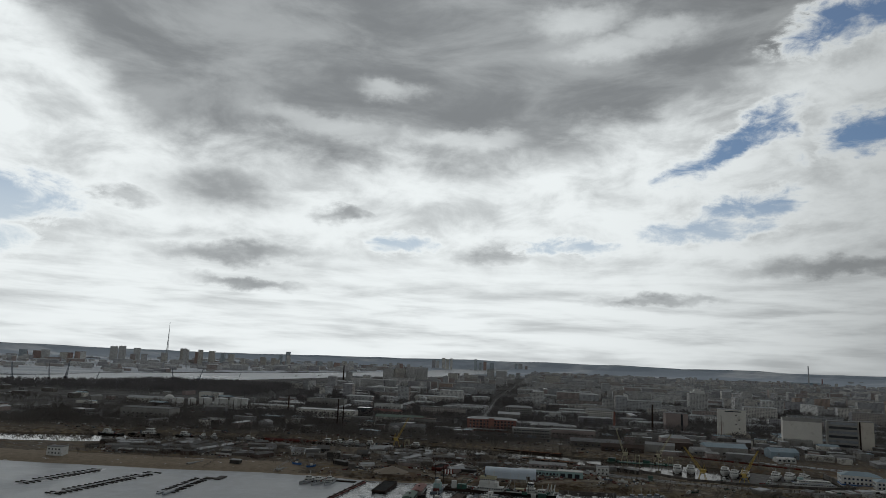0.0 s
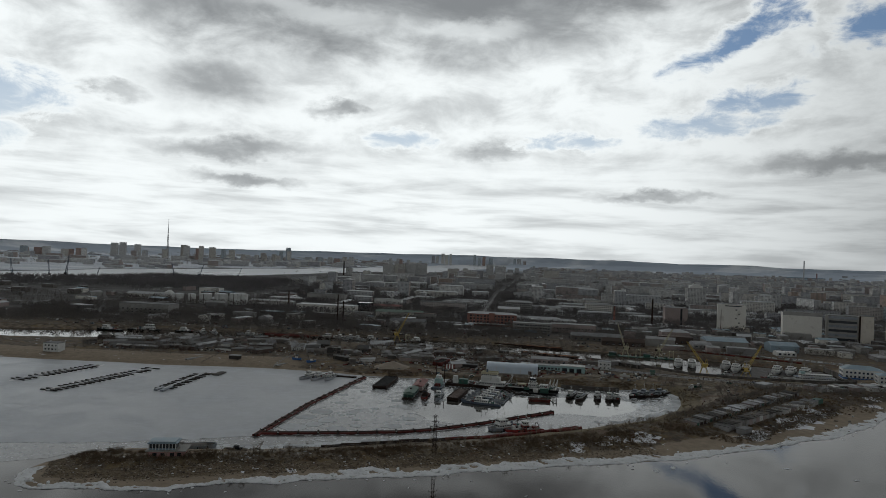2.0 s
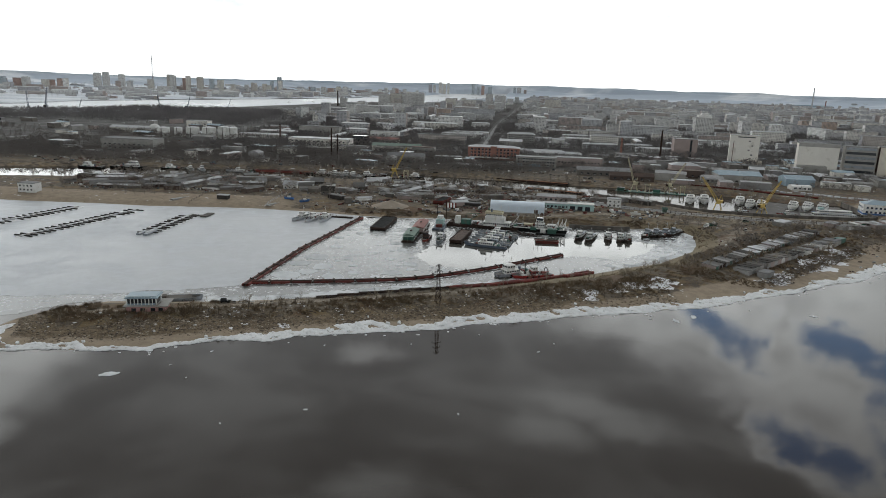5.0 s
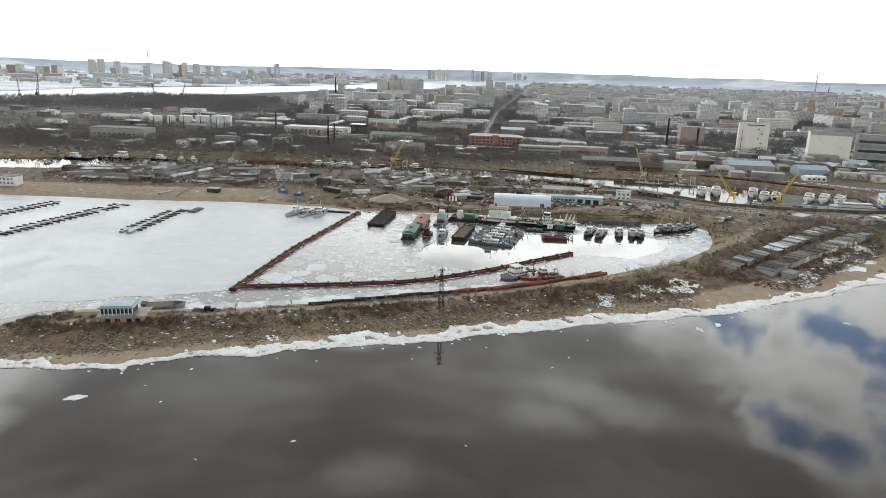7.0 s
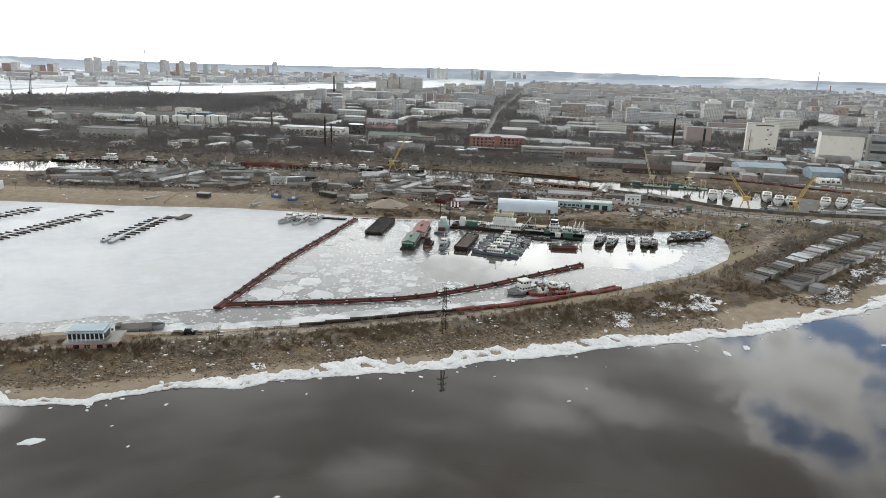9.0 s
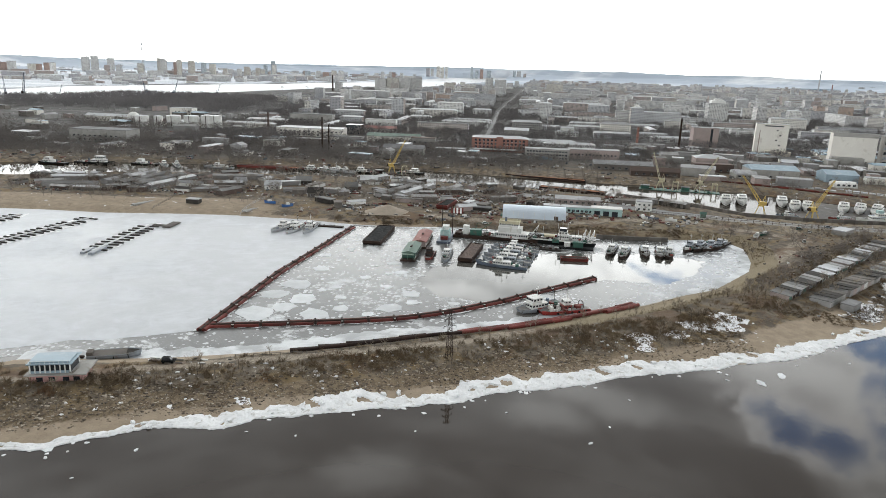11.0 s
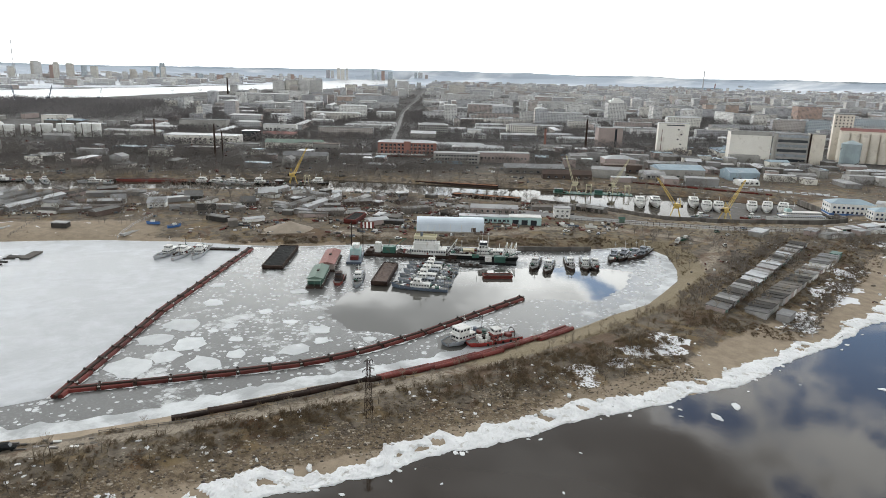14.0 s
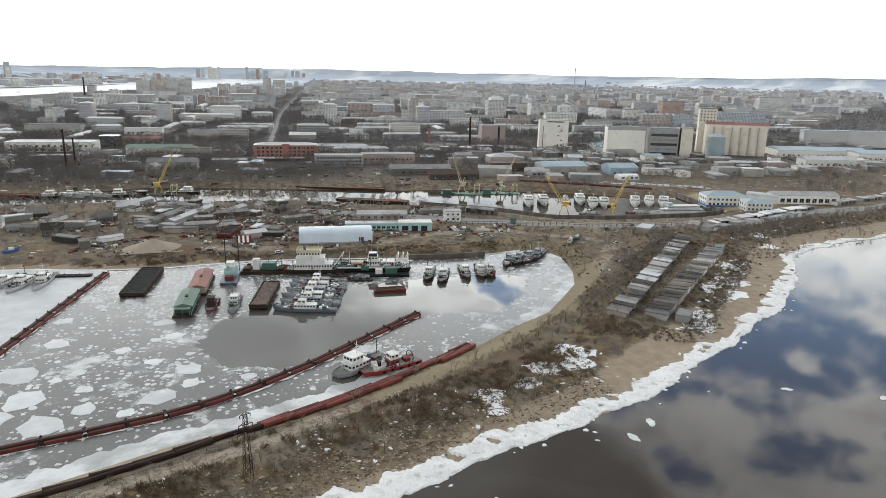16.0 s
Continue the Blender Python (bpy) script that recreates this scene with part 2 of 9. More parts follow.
def ice_material(name, light, dark, low, high, scale=0.05, cells=0.0, rough=0.45):
    """River ice: pale sheets, wet grey slush between, cracks and drifted snow."""
    m = bpy.data.materials.new(name)
    m.use_nodes = True
    n = Nodes(m.node_tree)
    where = n.add("ShaderNodeNewGeometry").outputs["Position"]
    broad = n.noise(where, scale, 7, 0.62, 0.4)
    fine = n.noise(where, 1.1, 5, 0.7)
    streak = n.noise(n.vec("MULTIPLY", where, (0.8, 1.1, 1)), 0.11, 9, 0.68, 0.8)
    amount = n.math("ADD", n.math("MULTIPLY", broad, 0.65), n.math("MULTIPLY", streak, 0.35))
    snow = n.step(n.math("ADD", amount, n.math("MULTIPLY_ADD", fine, 0.14, -0.07)), low, high)
    if cells:
        plates = n.add("ShaderNodeTexVoronoi", feature="F1")
        warp = n.add("ShaderNodeTexNoise")
        n.put(warp.inputs["Vector"], where)
        n.put(warp.inputs["Scale"], 0.5)
        n.put(plates.inputs["Vector"], n.vec("ADD", where, n.vec("MULTIPLY", warp.outputs["Color"], (1.4, 1.4, 0))))
        n.put(plates.inputs["Scale"], cells)
        plate = n.add("ShaderNodeSeparateColor")
        n.put(plate.inputs[0], plates.outputs["Color"])
        size = n.math("MULTIPLY_ADD", plate.outputs[0], 0.42, 0.05)
        disc = n.math("LESS_THAN", plates.outputs["Distance"], n.math("MULTIPLY", size, n.step(amount, 0.35, 0.6, 0.35, 1.3)))
        snow = n.math("MAXIMUM", snow, n.math("MULTIPLY", disc, n.math("MULTIPLY_ADD", plate.outputs[1], 0.5, 0.5)))
    tone = n.mix(snow, dark, light)
    tone = n.mix(n.math("MULTIPLY", n.step(fine, 0.42, 0.70), 0.34), tone, n.mix(snow, (0.22, 0.225, 0.23), (0.42, 0.435, 0.45)))
    shader = n.add("ShaderNodeBsdfPrincipled")
    n.put(shader.inputs["Base Color"], tone)
    n.put(shader.inputs["Roughness"], n.step(snow, 0.0, 1.0, rough * 0.4, 0.62))
    n.put(shader.inputs["IOR"], 1.31)
    relief = n.add("ShaderNodeBump")
    n.put(relief.inputs["Strength"], 0.25)
    n.put(relief.inputs["Distance"], 0.1)
    n.put(relief.inputs["Height"], n.math("ADD", snow, fine))
    n.put(shader.inputs["Normal"], relief.outputs[0])
    n.put(n.add("ShaderNodeOutputMaterial").inputs[0], shader.outputs[0])
    return m


def ground_material():
    m = bpy.data.materials.new("ground_soil")
    m.use_nodes = True
    n = Nodes(m.node_tree)
    where = n.add("ShaderNodeNewGeometry").outputs["Position"]

    def mask(name):
        return n.add("ShaderNodeAttribute", attribute_name=name).outputs["Fac"]

    broad, mid, fine = n.noise(where, 0.03, 6, 0.6), n.noise(where, 0.22, 6, 0.65), n.noise(where, 1.6, 5, 0.7)
    soil = n.mix(n.step(mid, 0.35, 0.65), (0.085, 0.070, 0.054), (0.175, 0.147, 0.114))
    soil = n.mix(n.math("MULTIPLY", n.step(n.noise(where, 0.09, 6, 0.7, 0.5), 0.5, 0.62), 0.75), soil, (0.215, 0.155, 0.080))
    soil = n.mix(n.math("MULTIPLY", n.step(fine, 0.5, 0.75), 0.55), soil, (0.052, 0.043, 0.034))
    far_field = n.mix(n.step(broad, 0.4, 0.62), (0.065, 0.062, 0.059), (0.125, 0.121, 0.116))
    soil = n.mix(mask("town"), soil, far_field)
    sand = n.mix(n.step(mid, 0.3, 0.7), (0.33, 0.268, 0.198), (0.245, 0.198, 0.145))
    sand = n.mix(n.math("MULTIPLY", n.step(fine, 0.55, 0.72), 0.45), sand, (0.17, 0.135, 0.10))
    ragged = n.math("MULTIPLY_ADD", mid, 0.9, -0.45)
    tone = n.mix(n.step(n.math("ADD", mask("sand"), ragged), 0.35, 0.65), soil, sand)
    track = n.mix(n.step(fine, 0.3, 0.7), (0.33, 0.285, 0.225), (0.235, 0.20, 0.158))
    churned = n.noise(where, 0.33, 9, 0.72, 1.4)
    track = n.mix(n.step(churned, 0.46, 0.60), track, (0.135, 0.112, 0.086))
    tone = n.mix(n.step(n.math("ADD", mask("track"), ragged), 0.4, 0.75), tone, track)
    rust = n.step(n.noise(n.vec("ADD", where, (90, 14, 0)), 0.05, 6, 0.7, 0.8), 0.52, 0.60)
    soil_free = n.math("SUBTRACT", 1.0, n.math("MAXIMUM", mask("town"), mask("hills")))
    tone = n.mix(n.math("MULTIPLY", n.math("MULTIPLY", rust, soil_free), n.step(mask("sand"), 0.35, 0.1, 0.0, 0.6)), tone, (0.105, 0.058, 0.032))
    stones = n.add("ShaderNodeTexVoronoi")
    jog = n.add("ShaderNodeTexNoise")
    n.put(jog.inputs["Vector"], where)
    n.put(jog.inputs["Scale"], 1.3)
    n.put(stones.inputs["Vector"], n.vec("ADD", where, n.vec("MULTIPLY", jog.outputs["Color"], (1.2, 1.2, 1.2))))
    n.put(stones.inputs["Scale"], 2.6)
    lot = n.add("ShaderNodeSeparateColor")
    n.put(lot.inputs[0], stones.outputs["Color"])
    pebble = n.math("MULTIPLY", n.step(stones.outputs["Distance"], 0.42, 0.25), n.math("GREATER_THAN", lot.outputs[0], 0.62))
    scree = n.mix(n.step(n.noise(where, 0.5, 7, 0.75, 0.6), 0.38, 0.62), (0.105, 0.080, 0.055), (0.225, 0.175, 0.118))
    scree = n.mix(n.math("MULTIPLY", pebble, 0.7), scree, n.mix(lot.outputs[1], (0.085, 0.072, 0.06), (0.42, 0.375, 0.31)))
    tone = n.mix(n.step(n.math("ADD", mask("scree"), ragged), 0.45, 0.7), tone, scree)
    tone = n.mix(n.step(n.math("ADD", mask("asphalt"), n.math("MULTIPLY", ragged, 0.25)), 0.45, 0.55), tone, n.mix(mid, (0.19, 0.188, 0.186), (0.27, 0.268, 0.265)))
    snowy = n.math("ADD", mask("snow"), n.math("ADD", n.math("MULTIPLY", n.math("SUBTRACT", n.noise(n.vec("MULTIPLY", where, (0.8, 1.6, 1)), 0.14, 5, 0.6, 0.6), 0.5), 2.2), n.math("MULTIPLY_ADD", fine, 0.24, -0.12)))
    snow = n.step(snowy, 0.46, 0.54)
    tone = n.mix(snow, tone, (0.78, 0.79, 0.81))
    # snowfields and woods of the far hills; distance haze is mixed into the tones
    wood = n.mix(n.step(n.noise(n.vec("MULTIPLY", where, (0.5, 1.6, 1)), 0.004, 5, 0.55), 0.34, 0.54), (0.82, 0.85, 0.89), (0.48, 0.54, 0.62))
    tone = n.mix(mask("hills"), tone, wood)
    straw = n.mix(n.step(fine, 0.3, 0.7), (0.255, 0.21, 0.135), (0.165, 0.135, 0.088))
    tone = n.mix(n.step(n.math("ADD", mask("straw"), n.math("MULTIPLY", ragged, 1.3)), 0.45, 0.75, 0.0, 0.85), tone, straw)
    shader = n.add("ShaderNodeBsdfPrincipled")
    n.put(shader.inputs["Base Color"], tone)
    n.put(shader.inputs["Roughness"], 0.95)
    n.put(shader.inputs["Specular IOR Level"], 0.2)
    relief = n.add("ShaderNodeBump")
    n.put(relief.inputs["Strength"], 0.5)
    n.put(relief.inputs["Distance"], 0.25)
    n.put(relief.inputs["Height"], n.math("ADD", fine, mid))
    n.put(shader.inputs["Normal"], relief.outputs[0])
    n.put(n.add("ShaderNodeOutputMaterial").inputs[0], shader.outputs[0])
    return m


WATER = water_material("river_water", (0.018, 0.012, 0.007), (0.024, 0.016, 0.010), 1.29)
OPEN_WATER = water_material("harbour_water", (0.070, 0.067, 0.058), (0.082, 0.079, 0.070), 1.36, 0.02, 0.02)
GROUND = ground_material()
ICE_FIELD = ice_material("ice_field", (0.53, 0.55, 0.575), (0.33, 0.345, 0.365), 0.42, 0.62, 0.03, 0.0, 0.85)
CHANNEL_WATER = water_material("dock_water", (0.042, 0.036, 0.028), (0.060, 0.051, 0.040), 1.085, 0.06, 0.08)
ICE_SLUSH = ice_material("ice_slush", (0.57, 0.59, 0.60), (0.10, 0.10, 0.096), 0.515, 0.63, 0.035, 0.45, 0.5)
SHELF_ICE = ice_material("shelf_ice", (0.64, 0.66, 0.67), (0.34, 0.35, 0.36), 0.42, 0.58, 0.06, 0.0, 1.4)
ICE_FAR = ice_material("ice_far_river", (0.80, 0.82, 0.84), (0.62, 0.64, 0.66), 0.3, 0.6, 0.004)
FLOE = surface("floe_ice", (0.64, 0.66, 0.67), (0.50, 0.52, 0.53), 0.7, size=2, bump=0.3, vary=0.15)
SNOW = surface("old_snow", (0.76, 0.77, 0.78), (0.62, 0.63, 0.64), 0.8, size=2, fine=4, bump=0.5, third=(0.40, 0.385, 0.35))
RUST = surface("red_oxide_pipe", (0.135, 0.030, 0.024), (0.075, 0.026, 0.020), 0.65, 0.0, 2.5, third=(0.05, 0.026, 0.02), vary=0.3)
RUST_BRIGHT = surface("bright_red_oxide", (0.21, 0.055, 0.046), (0.135, 0.042, 0.036), 0.6, 0.0, 2.5, third=(0.09, 0.035, 0.03), vary=0.3)
RED_LEAD = surface("red_lead_paint", (0.33, 0.045, 0.04), (0.24, 0.04, 0.034), 0.6, 0.0, 2, third=(0.12, 0.04, 0.03))
RUST_DARK = surface("dark_rusty_iron", (0.045, 0.028, 0.022), (0.026, 0.019, 0.016), 0.75, 0.0, 2, vary=0.25)
BLACK = surface("black_cargo", (0.011, 0.0125, 0.0125), (0.009, 0.009, 0.009), 0.9, size=2)
STEEL_GREY = surface("grey_ship_paint", (0.30, 0.33, 0.365), (0.20, 0.22, 0.245), 0.55, size=2, third=(0.14, 0.09, 0.06), vary=0.2)
STEEL_BLUE = surface("slate_blue_paint", (0.105, 0.135, 0.18), (0.075, 0.095, 0.13), 0.5, size=2, vary=0.15)
DECK = surface("worn_grey_deck", (0.20, 0.20, 0.195), (0.13, 0.125, 0.12), 0.8, size=1.5, third=(0.13, 0.075, 0.05), vary=0.2)
WHITE = surface("white_paint", (0.72, 0.72, 0.70), (0.60, 0.60, 0.57), 0.6, size=2, third=(0.48, 0.44, 0.38), vary=0.12)
CREAM = surface("cream_render", (0.69, 0.64, 0.56), (0.61, 0.56, 0.48), 0.85, size=6, third=(0.48, 0.43, 0.37))
PALE = surface("pale_render", (0.76, 0.73, 0.67), (0.70, 0.665, 0.61), 0.85, size=8, third=(0.56, 0.52, 0.46))
ORANGE = surface("orange_rust", (0.30, 0.13, 0.06), (0.20, 0.09, 0.05), 0.8, size=2, third=(0.12, 0.06, 0.04))
MUD = surface("wet_slip_mud", (0.085, 0.074, 0.062), (0.055, 0.048, 0.041), 0.6, size=5, third=(0.20, 0.195, 0.19))
YELLOW = surface("yellow_crane_paint", (0.56, 0.40, 0.10), (0.44, 0.31, 0.08), 0.5, size=2, third=(0.34, 0.2, 0.06))
PALE_YELLOW = surface("faded_yellow_paint", (0.52, 0.48, 0.34), (0.43, 0.39, 0.28), 0.6, size=2)
GREEN = surface("green_paint", (0.03, 0.115, 0.085), (0.025, 0.08, 0.06), 0.55, size=2, third=(0.10, 0.08, 0.06), vary=0.2)
GREEN_ROOF = surface("faded_green_roof", (0.14, 0.20, 0.165), (0.11, 0.155, 0.13), 0.6, size=2)
RED_ROOF = surface("faded_red_roof", (0.27, 0.125, 0.11), (0.21, 0.105, 0.095), 0.65, size=2, third=(0.40, 0.27, 0.24))
TEAL = surface("teal_paint", (0.36, 0.50, 0.49), (0.30, 0.42, 0.42), 0.6, size=3, third=(0.5, 0.52, 0.5))
BLUE = surface("blue_paint", (0.05, 0.14, 0.36), (0.04, 0.10, 0.25), 0.55, size=2)
BLUE_ROOF = surface("blue_roof_sheet", (0.28, 0.37, 0.43), (0.23, 0.30, 0.35), 0.55, size=5, third=(0.38, 0.43, 0.46))
TENT = surface("bluish_white_sheet", (0.62, 0.70, 0.80), (0.55, 0.62, 0.72), 0.5, size=4)
GLASS = surface("dark_window_glass", (0.03, 0.035, 0.042), (0.02, 0.024, 0.03), 0.18, size=1, bump=0.02, spread=0.3)
BRICK = surface("red_brick_wall", (0.29, 0.150, 0.122), (0.23, 0.125, 0.105), 0.9, size=3, third=(0.23, 0.16, 0.14))
PINK = surface("pink_limewash", (0.47, 0.27, 0.255), (0.38, 0.23, 0.22), 0.9, size=2, third=(0.33, 0.29, 0.27))
PINKISH = surface("pink_plaster", (0.38, 0.315, 0.295), (0.32, 0.27, 0.255), 0.9, size=4, third=(0.30, 0.25, 0.23))
CONCRETE = surface("grey_concrete", (0.36, 0.35, 0.33), (0.27, 0.265, 0.25), 0.9, size=4, third=(0.2, 0.19, 0.175), vary=0.15)
ROOF_GREY = surface("bitumen_roof", (0.33, 0.33, 0.333), (0.23, 0.23, 0.233), 0.9, size=4, third=(0.42, 0.42, 0.42), vary=0.45)
ROOF_PALE = surface("zinc_roof", (0.42, 0.435, 0.45), (0.34, 0.35, 0.36), 0.55, size=5, third=(0.30, 0.24, 0.2), vary=0.2)
ROOF_RUST = surface("brown_roof", (0.125, 0.092, 0.078), (0.098, 0.08, 0.072), 0.85, size=3, vary=0.3)
TOWN_ROOF = surface("town_roofs", (0.42, 0.43, 0.445), (0.24, 0.24, 0.245), 0.85, size=40, third=(0.52, 0.53, 0.54))
SLATE = surface("corrugated_slate_roof", (0.33, 0.327, 0.32), (0.21, 0.206, 0.20), 0.9, size=3, third=(0.13, 0.12, 0.11), vary=0.5)
PLANK = surface("weathered_boards", (0.165, 0.152, 0.138), (0.115, 0.104, 0.094), 0.9, size=1.5, vary=0.35)
DARK_PLANK = surface("dark_wet_boards", (0.06, 0.055, 0.05), (0.04, 0.037, 0.034), 0.85, size=1.5, vary=0.3)
BARK = surface("grey_bark", (0.15, 0.125, 0.10), (0.10, 0.085, 0.07), 0.95, size=1, vary=0.25)
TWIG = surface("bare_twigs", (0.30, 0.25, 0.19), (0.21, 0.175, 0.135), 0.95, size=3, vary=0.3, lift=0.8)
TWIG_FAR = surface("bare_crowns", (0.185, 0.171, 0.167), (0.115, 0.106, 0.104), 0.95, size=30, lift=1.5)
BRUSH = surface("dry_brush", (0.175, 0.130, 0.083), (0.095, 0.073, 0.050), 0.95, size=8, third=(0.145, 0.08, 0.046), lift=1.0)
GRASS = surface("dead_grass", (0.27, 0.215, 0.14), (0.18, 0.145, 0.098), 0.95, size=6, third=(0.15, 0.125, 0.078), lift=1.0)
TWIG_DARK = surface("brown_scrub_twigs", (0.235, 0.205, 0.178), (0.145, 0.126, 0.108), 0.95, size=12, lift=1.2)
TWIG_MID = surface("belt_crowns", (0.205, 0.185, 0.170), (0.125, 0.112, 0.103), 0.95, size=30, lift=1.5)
# greyer, paler copy of the crown colours: distance haze is put into it
WOOD_FAR = surface("hazed_bare_wood", (0.25, 0.235, 0.235), (0.155, 0.146, 0.146), 0.95, size=40, lift=1.5)
ROCK = surface("grey_brown_rock", (0.27, 0.235, 0.195), (0.15, 0.128, 0.105), 0.9, size=1, vary=0.35)
SAND = surface("sand_heap", (0.34, 0.29, 0.235), (0.27, 0.23, 0.185), 0.95, size=2)
TOWN_WALL = windowed("panel_flats", [(0.60, 0.60, 0.60), (0.72, 0.70, 0.66), (0.50, 0.51, 0.53), (0.78, 0.78, 0.77), (0.50, 0.46, 0.43), (0.60, 0.60, 0.60), (0.44, 0.44, 0.46), (0.43, 0.37, 0.345), (0.64, 0.64, 0.63), (0.54, 0.55, 0.56)])
WHITE_WALL = windowed("white_panel_flats", [(0.66, 0.66, 0.65), (0.60, 0.60, 0.59)], bay=3.4)
SHED_WALL = surface("shed_wall", (0.33, 0.325, 0.32), (0.25, 0.245, 0.24), 0.9, size=4, third=(0.21, 0.18, 0.16), vary=0.35)


def litter_material(name, tones):
    """Loose things of many colours, one colour to each piece."""
    m = bpy.data.materials.new(name)
    m.use_nodes = True
    n = Nodes(m.node_tree)
    ramp = n.add("ShaderNodeValToRGB")
    ramp.color_ramp.interpolation = "CONSTANT"
    for i, tone in enumerate(tones):
        stop = ramp.color_ramp.elements[0] if i == 0 else ramp.color_ramp.elements.new(i / len(tones))
        stop.color = (*tone, 1)
    where = n.add("ShaderNodeNewGeometry")
    n.put(ramp.inputs[0], where.outputs["Random Per Island"])
    shader = n.add("ShaderNodeBsdfPrincipled")
    grime = n.noise(where.outputs["Position"], 0.9, 5, 0.65)
    n.put(shader.inputs["Base Color"], n.mix(n.step(grime, 0.4, 0.75), ramp.outputs[0], n.mix(1.0, ramp.outputs[0], (0.6, 0.55, 0.5), "MULTIPLY")))
    n.put(shader.inputs["Roughness"], 0.8)
    n.put(n.add("ShaderNodeOutputMaterial").inputs[0], shader.outputs[0])
    return m


LITTER = litter_material("mixed_litter", ((0.62, 0.63, 0.64), (0.12, 0.06, 0.045), (0.07, 0.065, 0.06), (0.26, 0.25, 0.24), (0.16, 0.13, 0.105), (0.15, 0.055, 0.045), (0.04, 0.04, 0.04), (0.09, 0.11, 0.13), (0.19, 0.16, 0.13), (0.66, 0.66, 0.65), (0.11, 0.09, 0.075), (0.085, 0.05, 0.04)))
STONES = litter_material("bank_stones", ((0.40, 0.355, 0.29), (0.14, 0.11, 0.082), (0.25, 0.205, 0.15), (0.07, 0.055, 0.042), (0.31, 0.26, 0.195), (0.18, 0.145, 0.105), (0.10, 0.08, 0.06)))


# ---- mesh helpers ----
def mesh_of(name, verts, faces, materials, uvs=None, slots=None, smooth=False):
    me = bpy.data.meshes.new(name)
    me.from_pydata([tuple(v) for v in verts], [], faces)
    for m in materials:
        me.materials.append(m)
    if uvs is not None:
        layer = me.uv_layers.new(name="UVMap")
        layer.data.foreach_set("uv", np.asarray(uvs, dtype=np.float32).ravel())
    if slots is not None:
        me.polygons.foreach_set("material_index", np.asarray(slots, dtype=np.int32))
    if smooth:
        me.polygons.foreach_set("use_smooth", np.ones(len(me.polygons), dtype=bool))
    me.update()
    return me


def part(name, bm, material, parent, label="", smooth=False):
    """Links a bmesh as one mesh object under a thing or under a part."""
    me = bpy.data.meshes.new(name)
    bm.to_mesh(me)
    bm.free()
    for m in material if isinstance(material, (list, tuple)) else [material]:
        me.materials.append(m)
    if smooth:
        me.polygons.foreach_set("use_smooth", np.ones(len(me.polygons), dtype=bool))
    ob = new(name, me)
    ob.parent = parent
    if label:
        ob["label"] = label
    return ob


def shared(name, me, parent, m=None, label=""):
    ob = new(name, me)
    ob.parent = parent
    if m is not None:
        ob.matrix_basis = m
    if label:
        ob["label"] = label
    return ob


def thing(name, label, category, where=None, group="", kind=""):
    ob = new(name)
    ob.empty_display_size = 1
    if where is not None:
        ob.matrix_basis = where
    return tagged(ob, label, category, group, kind)


def box(bm, x0, x1, y0, y1, z0, z1, bevel=0.0):
    made = bmesh.ops.create_cube(bm, size=1, matrix=Matrix.Translation(((x0 + x1) / 2, (y0 + y1) / 2, (z0 + z1) / 2)) @ Matrix.Diagonal((x1 - x0, y1 - y0, z1 - z0, 1)))
    if bevel:
        edges = {e for v in made["verts"] for e in v.link_edges}
        bmesh.ops.bevel(bm, geom=list(edges), offset=bevel, segments=1, affect="EDGES")
    return bm


def rod(bm, p, q, r, r2=None, n=6):
    p, q = Vector(p), Vector(q)
    along = q - p
    m = Matrix.Translation((p + q) / 2) @ along.to_track_quat("Z", "Y").to_matrix().to_4x4()
    bmesh.ops.create_cone(bm, cap_ends=True, segments=n, radius1=r, radius2=r if r2 is None else r2, depth=along.length, matrix=m)
    return bm


def boxes(*sizes, bevel=0.0):
    bm = bmesh.new()
    for s in sizes:
        box(bm, *s, bevel=bevel)
    return bm


def rods(*ends, r=0.05, n=5):
    bm = bmesh.new()
    for p, q in ends:
        rod(bm, p, q, r, n=n)
    return bm


def gable(bm, x0, x1, y0, y1, z, rise, over=0.4, thick=0.2):
    """A pitched roof with its ridge along x."""
    x0, x1, y0, y1 = x0 - over, x1 + over, y0 - over, y1 + over
    ym = (y0 + y1) / 2
    low = [(x, y, z + dz) for dz in (0, thick) for x, y in ((x0, y0), (x1, y0), (x1, y1), (x0, y1))]
    v = [bm.verts.new(p) for p in low] + [bm.verts.new((x0, ym, z + rise + thick)), bm.verts.new((x1, ym, z + rise + thick))]
    for f in ((3, 2, 1, 0), (0, 1, 5, 4), (2, 3, 7, 6), (4, 5, 9, 8), (6, 7, 8, 9), (0, 4, 8, 7, 3), (1, 2, 6, 9, 5)):
        bm.faces.new([v[i] for i in f])
    return bm


# ---- the lie of the land ----
EYE = np.array((0.0, -240.0, 98.0))
REACH, SPAN = 2600.0, 2100.0


def squeeze(p):
    """Draws what lies beyond 2.6 km nearer along its line of sight from the river, so that the horizon stays within reach."""
    p = np.asarray(p, dtype=float)
    rel = p - EYE
    d = np.hypot(rel[..., 0], rel[..., 1])
    short = np.where(d > REACH, REACH + SPAN * (1 - np.exp(-(d - REACH) / SPAN)), d)
    return EYE + rel * (short / np.maximum(d, 1e-6))[..., None]


